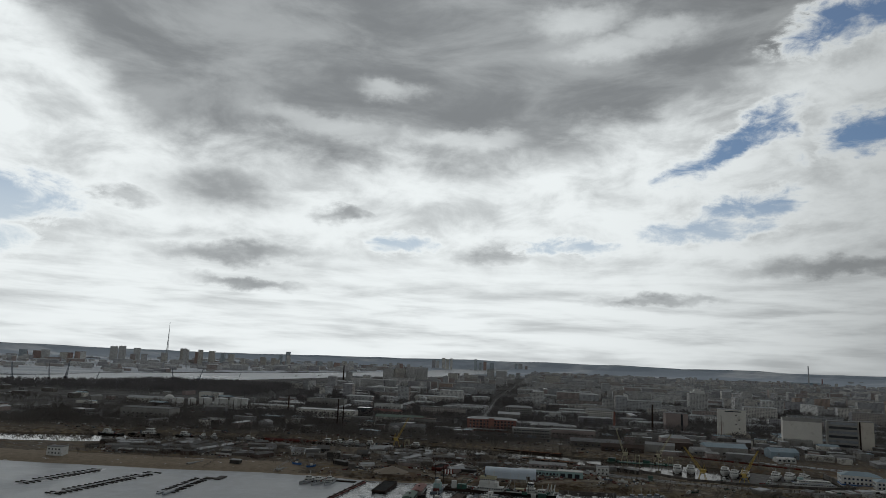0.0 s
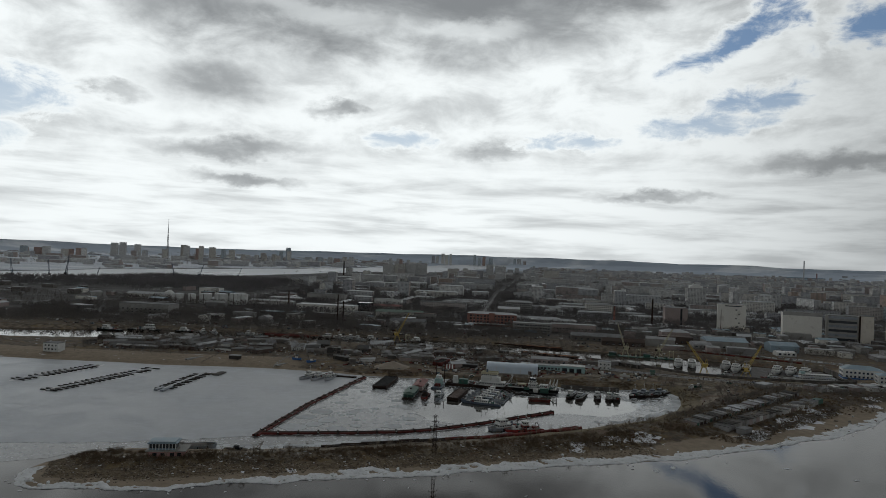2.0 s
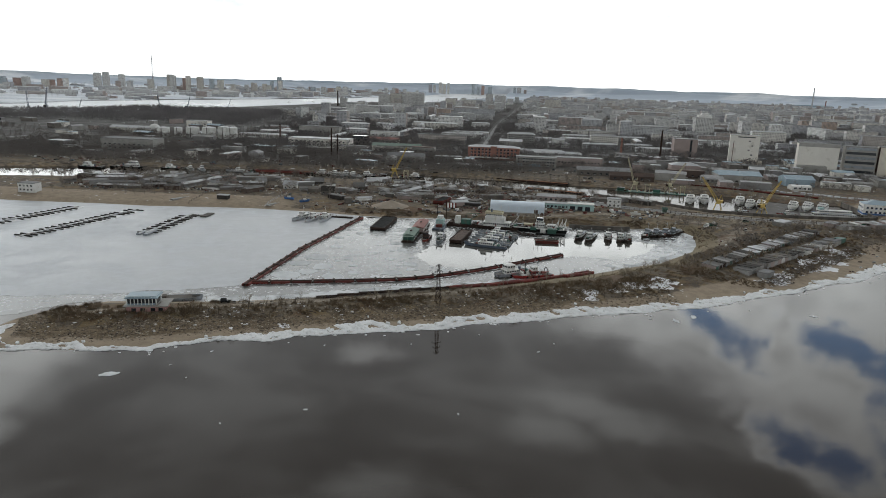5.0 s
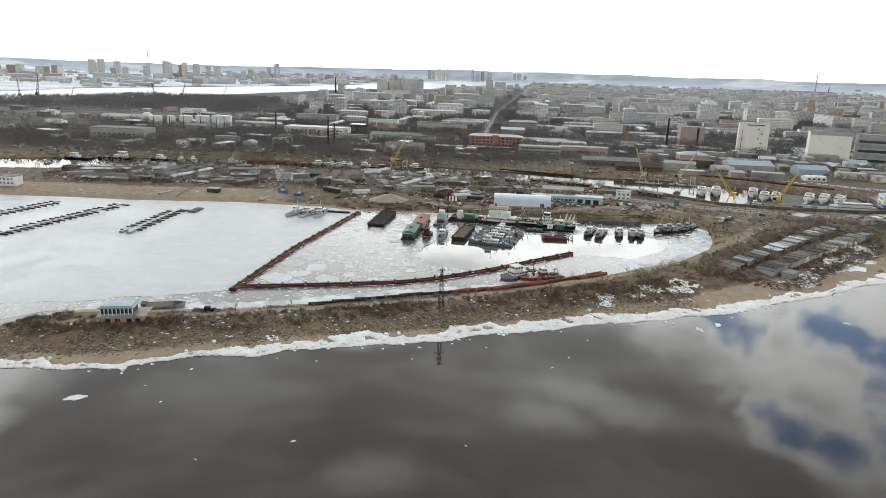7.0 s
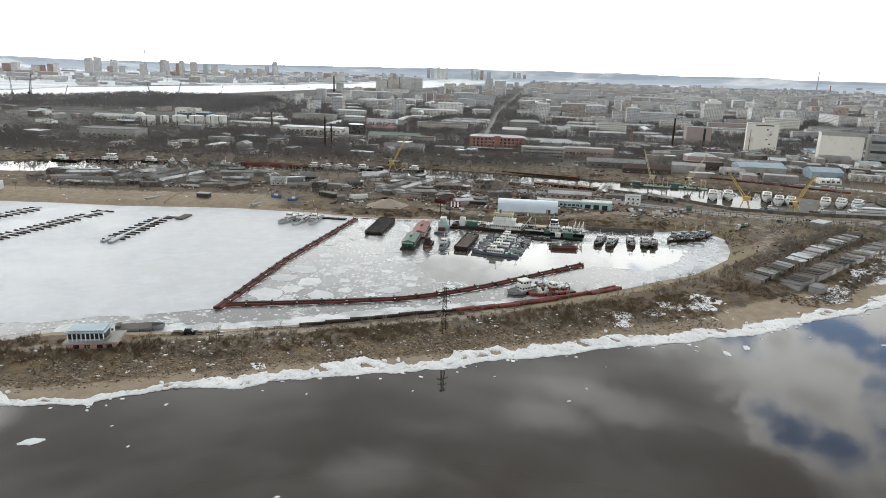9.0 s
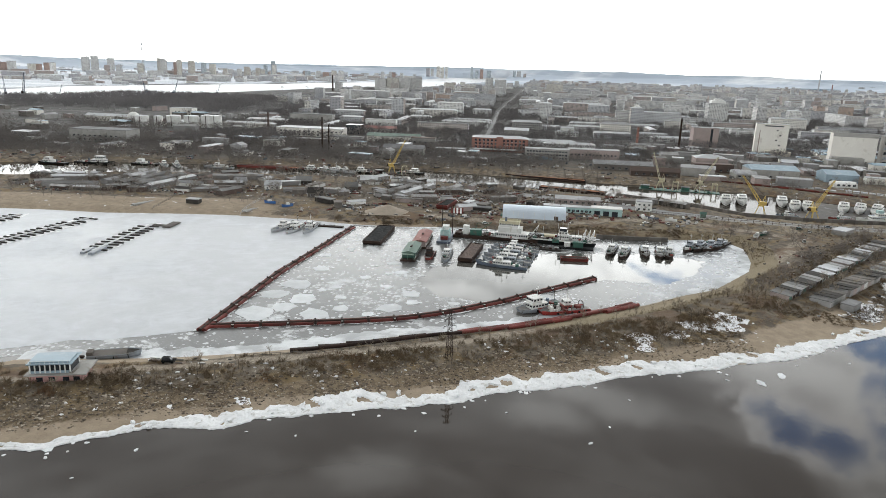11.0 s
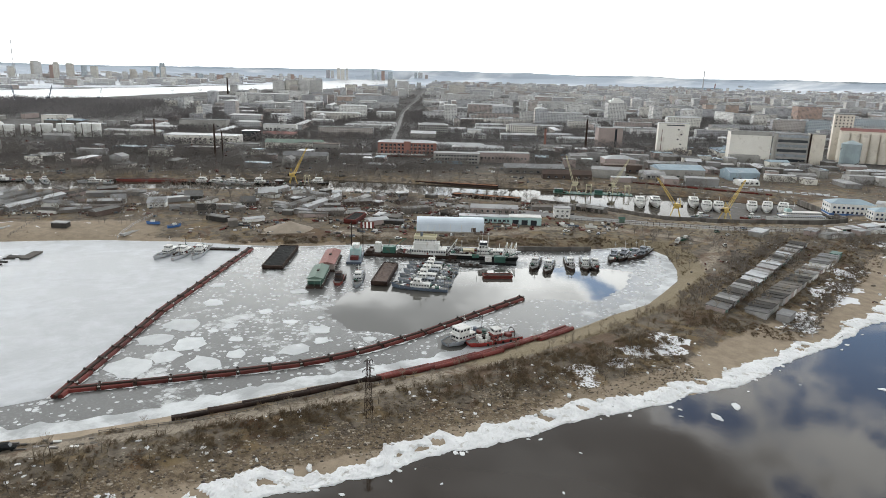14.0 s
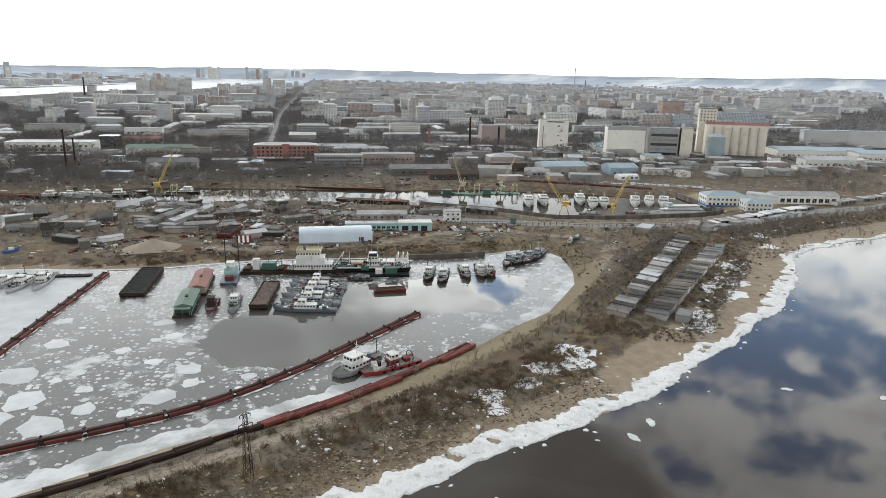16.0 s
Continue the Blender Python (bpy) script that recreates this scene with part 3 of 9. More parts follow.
RIVER_SHORE = [(-171, -31), (-163, -48), (-150, -51), (-123, -49), (-106, -46), (-95, -42), (-82, -36), (-64, -35), (-54, -28.5), (-34, -25), (-14, -20), (3, -16), (25, -6.5), (43.5, -3), (62, 4.5), (82, 10.5), (104, 16), (129, 23.5), (148, 35), (166, 42), (189, 55), (215, 69), (238, 81), (272, 106), (295, 128), (318, 153), (348, 166), (386, 175), (430, 180), (540, 205), (760, 270), (1100, 350), (2200, 540), (16000, 2400)]
SPIT_INNER = [(-171, -31), (-169, -20), (-161, -7), (-143, 6), (-98, 10), (-69, 16), (-56, 20), (-38, 27), (-17, 35), (8, 42), (18, 45), (35, 51.5), (65, 66), (92, 79), (114, 94), (134, 105), (152, 124), (165, 138), (174, 156), (180, 174), (183, 186), (180, 197), (174, 203), (166, 206)]
NORTH_SHORE = [(166, 206), (146, 202), (106, 203), (66, 212), (16, 220), (-30, 217), (-56, 220), (-89, 229.5), (-115, 233), (-140, 236.5), (-177, 236), (-222, 233), (-265, 237), (-324, 238), (-450, 250), (-900, 300), (-16000, 900)]
CHANNEL_NEAR = [(-900, 330), (-399, 356), (-353, 366), (-286, 392), (-195, 411), (-117, 408), (-54, 405), (11, 391), (57, 391), (107, 359), (162, 340), (198, 312), (228, 277), (268, 266), (335, 260), (365, 268)]
CHANNEL_FAR = [(381, 345), (341, 341), (305, 373), (260, 393), (229, 412), (187, 417), (141, 423), (82, 439), (14, 459), (-60, 477), (-125, 454), (-212, 464), (-315, 460), (-388, 451), (-444, 427), (-900, 420)]
FAR_RIVER_NEAR = [(-9000, -200), (-2600, 500), (-1016, 1331), (-900, 1486), (-871, 1750), (-730, 2089), (-477, 2983), (-328, 3393), (-120, 3424), (77, 4387), (790, 7785)]
FAR_RIVER_FAR = [(1234, 11827), (0, 7821), (-196, 5746), (-463, 4462), (-823, 3336), (-1130, 2623), (-1311, 2100), (-1300, 1780), (-3000, 1000), (-9000, 500)]
LAND = RIVER_SHORE + [(16000, 16000), (-16000, 16000)] + NORTH_SHORE[::-1] + SPIT_INNER[::-1][1:-1]
CHANNEL = CHANNEL_NEAR + CHANNEL_FAR
FAR_RIVER = FAR_RIVER_NEAR + FAR_RIVER_FAR


def distance_to(line, x, y, closed=False):
    pts = np.array(line + line[:1] if closed else line, dtype=float)
    best = np.full(np.shape(x), 1e18)
    for (ax, ay), (bx, by) in zip(pts[:-1], pts[1:]):
        dx, dy = bx - ax, by - ay
        s = np.clip(((x - ax) * dx + (y - ay) * dy) / max(dx * dx + dy * dy, 1e-9), 0, 1)
        best = np.minimum(best, (x - ax - s * dx) ** 2 + (y - ay - s * dy) ** 2)
    return np.sqrt(best)


def inside(poly, x, y):
    pts = np.array(poly, dtype=float)
    hit = np.zeros(np.shape(x), dtype=bool)
    for (ax, ay), (bx, by) in zip(pts, np.roll(pts, -1, axis=0)):
        if ay == by:
            continue
        crosses = (ay > y) != (by > y)
        hit ^= crosses & (x < (bx - ax) * (y - ay) / (by - ay) + ax)
    return hit


def wobble(x, y, scale, seed=0.0):
    """A cheap smooth unevenness between about -1 and 1."""
    a = np.sin(x / scale * 1.3 + seed + 1.7 * np.sin(y / scale * 0.9 + seed * 2))
    b = np.sin(y / scale * 1.7 - seed + 1.3 * np.sin(x / scale * 1.1 + 2 + seed))
    c = np.sin((x + y) / scale * 2.9 + 3 * seed) * 0.5
    return (a + b + c) / 2.5


def lie(x, y):
    """Height of the ground over the river, with the distances to the shores that shape it."""
    x, y = np.asarray(x, dtype=float), np.asarray(y, dtype=float)
    outer = distance_to(RIVER_SHORE, x, y)
    inner = np.minimum(distance_to(SPIT_INNER, x, y), distance_to(NORTH_SHORE, x, y))
    canal = distance_to(CHANNEL, x, y, True)
    amur = distance_to(FAR_RIVER, x, y, True)
    dry = inside(LAND, x, y) & ~inside(CHANNEL, x, y) & ~inside(FAR_RIVER, x, y)
    east = np.clip((x - 40) / 120, 0, 1)
    rise_outer = np.interp(outer, [0, 10, 16, 24, 40], [0, 1.0, 2.2, 3.6, 4.2]) * (1 - east) + np.interp(outer, [0, 22, 30, 42, 60], [0, 1.2, 2.6, 4.0, 4.4]) * east
    z = np.minimum(rise_outer, np.interp(inner, [0, 4, 10, 24, 40], [0, 0.9, 2.4, 3.6, 4.2]))
    z = np.minimum(z, np.interp(canal, [0, 4, 9, 20], [0, 1.2, 3.2, 4.2]))
    z = np.minimum(z, np.interp(amur, [0, 20, 60], [0, 3, 4.4]))
    z = z + np.clip(z, 0, 1) * (0.25 * wobble(x, y, 7) + 0.15 * wobble(x, y, 2.6, 1.0))
    wet = -np.minimum(np.minimum(outer, inner), np.minimum(canal, amur)) * 0.3
    z = np.where(dry, z, np.maximum(wet, -2.5))
    d = np.hypot(x, y + 240)
    hill = np.interp(x / np.maximum(d, 1), [-0.5, -0.2, 0.12], [0.5, 0.72, 0.95]) * np.clip((d - 6500) / 9000, 0, 1) * (150 + 60 * wobble(x, y, 2300, 0.7) + 30 * wobble(x, y, 700, 2.0))
    return z + np.where(dry, hill, 0), outer, inner, canal, dry, d


def height(x, y):
    return float(lie(np.array([x]), np.array([y]))[0][0])


TRACKS = [(-140, -18), (-98, -4), (-50, 8), (-15, 18), (1, 22), (23, 32), (49, 44.5), (73, 60), (102, 77), (134, 101), (165, 131), (198, 165), (226, 197), (233, 232)]
YARD = [(226, 197), (205, 216), (175, 236), (150, 244), (120, 240), (90, 230), (40, 231), (-5, 240)]
MAIN_ROAD = [(60, 330), (170, 268), (205, 252), (250, 238), (300, 230), (345, 232), (420, 244), (505, 248), (700, 300), (1000, 360)]
AVENUE = [(42, 556), (140, 1411), (360, 2900), (583, 4446)]


def ground_sheet():
    xs = np.concatenate([-np.geomspace(16000, 440, 46)[:-1], np.arange(-430, 530, 2.5), np.geomspace(540, 16000, 46)])
    ys = np.concatenate([[-90], np.arange(-72, 300, 2.5), np.arange(300, 620, 6.0), np.geomspace(620, 15500, 75)])
    gx, gy = np.meshgrid(xs, ys)
    gz, outer, inner, canal, dry, d = lie(gx, gy)
    pts = squeeze(np.stack([gx, gy, gz], axis=-1)).reshape(-1, 3)
    nx, ny = len(xs), len(ys)
    i = (np.arange(ny - 1)[:, None] * nx + np.arange(nx - 1)[None, :]).ravel()
    faces = np.stack([i, i + 1, i + nx + 1, i + nx], axis=1)
    me = bpy.data.meshes.new("ground")
    me.vertices.add(len(pts))
    me.vertices.foreach_set("co", pts.astype(np.float32).ravel())
    me.loops.add(faces.size)
    me.loops.foreach_set("vertex_index", faces.astype(np.int32).ravel())
    me.polygons.add(len(faces))
    me.polygons.foreach_set("loop_start", np.arange(0, faces.size, 4, dtype=np.int32))
    me.polygons.foreach_set("use_smooth", np.ones(len(faces), dtype=bool))
    me.update(calc_edges=True)
    north = distance_to(NORTH_SHORE, gx, gy)
    beach = np.where(outer < 60, 1 - np.clip((gz - 1.0) / 1.2, 0, 1), 0)
    west_beach = np.clip((-95 - gx) / 40, 0, 1) * np.clip((44 - north) / 14, 0, 1)
    plaza = np.clip(1 - np.hypot((gx - 395) / 60, (gy - 300) / 42) ** 2, 0, 1) * 1.6
    sand = np.maximum(np.maximum(beach, np.where(gy > 200, west_beach, 0)), np.maximum(plaza, np.where((north < 5) & (gx < 0), 0.8, 0)))
    sand = np.maximum(sand, np.where((canal < 15) & (gy > 400) & (gx < 420), 0.42, 0))
    spit = np.clip((90 - gx) / 40, 0, 1) * np.clip(1 - np.abs(outer - 13) / 9, 0, 1) * (gy < 60)
    track = np.maximum(np.clip(1.4 - distance_to(TRACKS, gx, gy) / np.interp(gx, [60, 130], [4.0, 5.5]), 0, 1), np.clip(1.3 - distance_to(YARD, gx, gy) / 5.5, 0, 1))
    road = np.maximum(np.clip(1.5 - distance_to(MAIN_ROAD, gx, gy) / 7, 0, 1), np.clip(1.5 - distance_to(AVENUE, gx, gy) / 3.4, 0, 1))
    snow = np.zeros_like(gx)
    for sx, sy, sr in ((76, 33, 6), (76, 26, 4.5), (92, 38, 5.5), (103, 46, 7), (118, 56, 8), (117, 49, 6), (194, 81, 8), (188, 69, 6), (241, 116, 9), (231, 101, 8), (258, 138, 9), (222, 108, 7), (253, 183, 5), (331, 194, 8), (321, 174, 7), (-60, -21, 3.5)):
        snow = np.maximum(snow, 0.8 * np.clip(1.5 - np.hypot(gx - sx, (gy - sy) * 1.3) / sr, 0, 1))
    snow = np.maximum(snow, np.where((gy > 240) & (d < 2000), 0.10, 0))
    inland = distance_to(SPIT_INNER, gx, gy)
    straw = np.maximum(np.clip((gx - 15) / 40, 0, 1) * np.clip((18 - inland) / 6, 0, 1) * (gy < 215), np.where((gx > 60) & (gx < 330) & (gy > 200) & (gy < 262), 0.55, 0))
    straw = np.where(np.clip(1.4 - distance_to(YARD, gx, gy) / 9, 0, 1) > 0.5, 0, straw)
    town = np.clip((gy - 440) / 120, 0, 1)
    bank = np.array(FAR_RIVER_FAR[::-1][1:], float)
    beyond = gx < np.interp(gy, bank[:, 1], bank[:, 0]) - 30
    # far bank: half the hazy hill tone, and plenty of snow
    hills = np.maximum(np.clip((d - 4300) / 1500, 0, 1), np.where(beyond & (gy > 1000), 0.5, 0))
    snow = np.maximum(snow, np.where(beyond & (gy > 1000), 0.72, 0))
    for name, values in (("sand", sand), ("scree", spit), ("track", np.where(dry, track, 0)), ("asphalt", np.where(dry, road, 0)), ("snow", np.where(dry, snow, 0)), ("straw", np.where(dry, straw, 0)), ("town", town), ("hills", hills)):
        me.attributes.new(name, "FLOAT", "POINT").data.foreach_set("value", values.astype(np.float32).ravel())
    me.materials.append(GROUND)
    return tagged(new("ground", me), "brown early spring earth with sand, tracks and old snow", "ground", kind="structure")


ground_sheet()


def flat_sheet(name, xs, ys, z, material, label, category):
    gx, gy = np.meshgrid(xs, ys)
    pts = squeeze(np.stack([gx, gy, np.full_like(gx, z)], axis=-1)).reshape(-1, 3)
    nx = len(xs)
    faces = [(j * nx + i, j * nx + i + 1, (j + 1) * nx + i + 1, (j + 1) * nx + i) for j in range(len(ys) - 1) for i in range(nx - 1)]
    return tagged(new(name, mesh_of(name, pts, faces, [material], smooth=True)), label, category, kind="structure")


flat_sheet("water", np.linspace(-16000, 16000, 81), np.linspace(-16000, 1000, 60), 0.0, WATER, "calm dark brown river water mirroring the clouds", "water")


def filled(name, outline, z, material, label, category, holes=(), kind="structure", far=False):
    from mathutils.geometry import tessellate_polygon
    rings = [[Vector((x, y, z)) for x, y in ring] for ring in (outline, *holes)]
    pts = [p for ring in rings for p in ring]
    tris = tessellate_polygon(rings)
    where = squeeze(np.array([tuple(p) for p in pts])) if far else [tuple(p) for p in pts]
    faces = []
    for a, b, c in tris:
        n = (pts[b] - pts[a]).cross(pts[c] - pts[a])
        if abs(n.z) > 1e-9:
            faces.append((a, b, c) if n.z > 0 else (a, c, b))
    return tagged(new(name, mesh_of(name, where, faces, [material])), label, category, kind=kind)


def roughened(line, step, amount, seed, closed=True):
    """The same outline with more corners and a ragged edge."""
    r = random.Random(seed)
    pts = line + line[:1] if closed else line
    out = []
    for (ax, ay), (bx, by) in zip(pts[:-1], pts[1:]):
        n = max(1, int(math.hypot(bx - ax, by - ay) / step))
        for i in range(n):
            out.append((ax + (bx - ax) * i / n + r.uniform(-amount, amount), ay + (by - ay) * i / n + r.uniform(-amount, amount)))
    return out


# frozen far river: banks are cut into short steps, so that the sheet bends with the land
def far_ice():
    near, far = np.array(FAR_RIVER_NEAR, float), np.array(FAR_RIVER_FAR[::-1], float)

    def along(line, n):
        gap = np.concatenate([[0], np.cumsum(np.hypot(*np.diff(line, axis=0).T))])
        s = np.linspace(0, 1, n) ** 1.0 * gap[-1]
        return np.stack([np.interp(s, gap, line[:, 0]), np.interp(s, gap, line[:, 1])], axis=1)

    a, b = along(near, 160), along(far, 160)
    rows = [a + (b - a) * k for k in np.linspace(-0.06, 1.06, 9)]
    pts = squeeze(np.concatenate([np.concatenate([r, np.full((160, 1), 0.5)], axis=1) for r in rows]))
    faces = [(j * 160 + i, j * 160 + i + 1, (j + 1) * 160 + i + 1, (j + 1) * 160 + i) for j in range(8) for i in range(159)]
    tagged(new("far_river_ice", mesh_of("far_river_ice", pts, faces, [ICE_FAR], smooth=True)), "white frozen river beyond the town", "water", kind="structure")


far_ice()
filled("channel_water", roughened(CHANNEL_NEAR[3:] + CHANNEL_FAR[:-3], 12, 1.0, 6), 0.12, CHANNEL_WATER, "still brown water of the dock channel", "water")

filled("slip_floor", roughened([(268, 274), (335, 268), (362, 276), (374, 334), (341, 336), (318, 354), (292, 346), (276, 318)], 5, 0.7, 7), 0.45, MUD, "wet mud of the slip under laid-up boats", "mud")

# ---- ice in the harbour ----
BOOM_A = [(-91, 34), (-79, 110), (-55.2, 211)]
BOOM_B = [(-91, 39), (-63, 43.6), (-39, 47.9), (-14, 53.5), (5.7, 63.2), (30, 79.1), (52.3, 96.7), (77.4, 115.9)]
CLEAR = roughened([(-11, 106), (-5, 126), (11, 140), (28, 150), (45, 160), (92, 166), (128, 166), (148, 156), (136, 132), (112, 110), (84, 116), (62, 101), (40, 84), (18, 77), (-2, 84)], 1.6, 1.7, 3)
filled("ice_field", roughened([(-91, 35), (-79, 110), (-55.2, 212), (-56, 228), (-140, 240), (-330, 244), (-700, 270), (-700, 60), (-330, -6), (-230, 0), (-190, 8), (-154, 14), (-133, 22), (-101, 31)], 7, 1.2, 1), 0.10, ICE_FIELD, "smooth grey-white sheet of harbour ice", "ice")
filled("ice_slush", roughened([(-91, 36), (-79, 110), (-55.2, 212), (-30, 222), (66, 218), (166, 212), (184, 206), (190, 190), (184, 158), (160, 122), (120, 86), (92, 70), (65, 58), (35, 44), (8, 36), (-17, 28), (-50, 20), (-70, 20), (-95, 26)], 6, 0.8, 2), 0.06, ICE_SLUSH, "grey slush ice with rounded floes frozen in", "ice", holes=[CLEAR[::-1]])


filled("lead_ice", roughened([(-91, 38), (-101, 34), (-133, 26), (-154, 18), (-190, 12), (-230, 4), (-330, -2), (-330, -34), (-190, -24), (-172, -14), (-160, 0), (-140, 11), (-98, 14), (-70, 22)], 6, 1.0, 12), 0.045, ICE_SLUSH, "grey slush in the lead beside the spit", "ice")
filled("open_water", CLEAR, 0.03, OPEN_WATER, "open grey harbour water mirroring the sky", "water")


def floe_mesh(name, seed, thick, material, ragged=0.25, n=11):
    r = random.Random(seed)
    rim = []
    for i in range(n):
        a = 2 * math.pi * (i + r.uniform(-0.3, 0.3)) / n
        d = 1 + r.uniform(-ragged, ragged)
        rim.append((math.cos(a) * d, math.sin(a) * d * 0.8))
    verts = [(x, y, -thick) for x, y in rim] + [(x, y, thick * 0.6) for x, y in rim] + [(x * 0.85, y * 0.85, thick) for x, y in rim] + [(0, 0, thick * 1.1)]
    faces = [(i, (i + 1) % n, n + (i + 1) % n, n + i) for i in range(n)] + [(n + i, n + (i + 1) % n, 2 * n + (i + 1) % n, 2 * n + i) for i in range(n)]
    faces += [(2 * n + i, 2 * n + (i + 1) % n, 3 * n) for i in range(n)]
    return mesh_of(name, verts, faces, [material])


FLOES = [floe_mesh("floe", s, 0.08, FLOE, 0.12 + 0.03 * s) for s in range(5)]
BLOCKS = [floe_mesh("ice_block", 20 + s, 0.45, SNOW, 0.3, 8) for s in range(5)]


def floes():
    r = random.Random(8)
    spread = [(-42, 64, 4.2), (-21.5, 66, 6), (-52, 56.5, 7), (-67, 95, 8), (-13, 85, 5), (-60, 121, 5), (-24, 134, 4.5), (-19, 118, 4), (-25, 95, 3), (-60, 75, 7), (-18, 150, 3), (-76, 56, 9), (-66, 64, 6), (-74, 80, 7), (-44, 78, 3), (-12, 74, 3.5), (6, 74, 3), (-36, 108, 3.5), (-48, 92, 3), (-62, 146, 4), (-50, 160, 3), (-30, 58, 3)]
    spread += [(x, y, 1.2 + (k * 7 % 5) * 0.35) for k, (x, y) in enumerate(((150, 150), (156, 158), (160, 168), (150, 166), (166, 176), (170, 184), (158, 178), (146, 172), (152, 184), (140, 176), (163, 150), (156, 142), (148, 134), (170, 165), (164, 190)))]
    for _ in range(300):
        x = r.uniform(-75, 110)
        y = r.uniform(48, 200)
        spread.append((x, y, 0.35 + 2.0 * r.random() ** 3))
    left = np.array([(-89, 41)] + BOOM_B[1:])
    for x, y, size in spread:
        if inside(CLEAR, np.array(x), np.array(y)) or y < np.interp(x, left[:, 0], left[:, 1]) + size + 1:
            continue
        if x < np.interp(y, [35, 110, 212], [-89, -77, -53]) + size:
            continue
        ob = new("ice_floe", FLOES[r.randrange(5)])
        ob.matrix_basis = pose(x, y, 0.09, 0, 0, r.uniform(0, 360)) @ Matrix.Diagonal((size, size, 1, 1))
        tagged(ob, "rounded pale ice floe frozen into grey slush", "ice floe", "floes in the harbour")
    # open stretches by the spit and out on the river
    for x, y, size in ((-107, -69, 3.4), (-103, -47, 2.6), (-37, -90, 0.8), (119, 9, 2.6), (42, -38, 0.9), (-80, -47, 0.9), (-81, -70, 0.6), (49.5, -29, 0.6), (-7, -34, 0.6), (109, 3, 2.6), (177, 15, 2.0), (203, 1, 2.0), (98, 4.5, 0.8), (51, -4, 0.8), (47.5, -3.5, 0.6), (60, -12, 0.5), (150, 21, 0.5), (-90, -60, 0.5), (-40, -38, 0.6), (20, -22, 0.6), (10, -90, 0.5), (-60, -100, 0.4)):
        ob = new("ice_floe", FLOES[r.randrange(5)])
        ob.matrix_basis = pose(x, y, 0.05, 0, 0, r.uniform(0, 360)) @ Matrix.Diagonal((size, size * 0.6, 1.2, 1))
        tagged(ob, "small white ice floe drifting on dark water", "ice floe", "drifting floes")


floes()


def shelf(name, line, near, far, seed, label):
    """A pale shelf of ice along a shore, between two distances from it."""
    q, normal, s = resample(line, 2.5)
    r = random.Random(seed)
    outer = [tuple(p + k * (far + r.uniform(-1.6, 1.6))) for p, k in zip(q, normal)]
    inner = [tuple(p + k * near) for p, k in zip(q, normal)]
    filled(name, inner + outer[::-1], 0.12, SHELF_ICE, label, "ice")


def resample(line, step):
    p = np.array(line, float)
    gap = np.concatenate([[0], np.cumsum(np.hypot(*np.diff(p, axis=0).T))])
    s = np.arange(0, gap[-1], step)
    q = np.stack([np.interp(s, gap, p[:, 0]), np.interp(s, gap, p[:, 1])], axis=1)
    for _ in range(3):
        q[1:-1] = (q[:-2] + 2 * q[1:-1] + q[2:]) / 4
    t = np.gradient(q, axis=0)
    t /= np.hypot(t[:, 0], t[:, 1])[:, None]
    return q, np.stack([-t[:, 1], t[:, 0]], axis=1), s


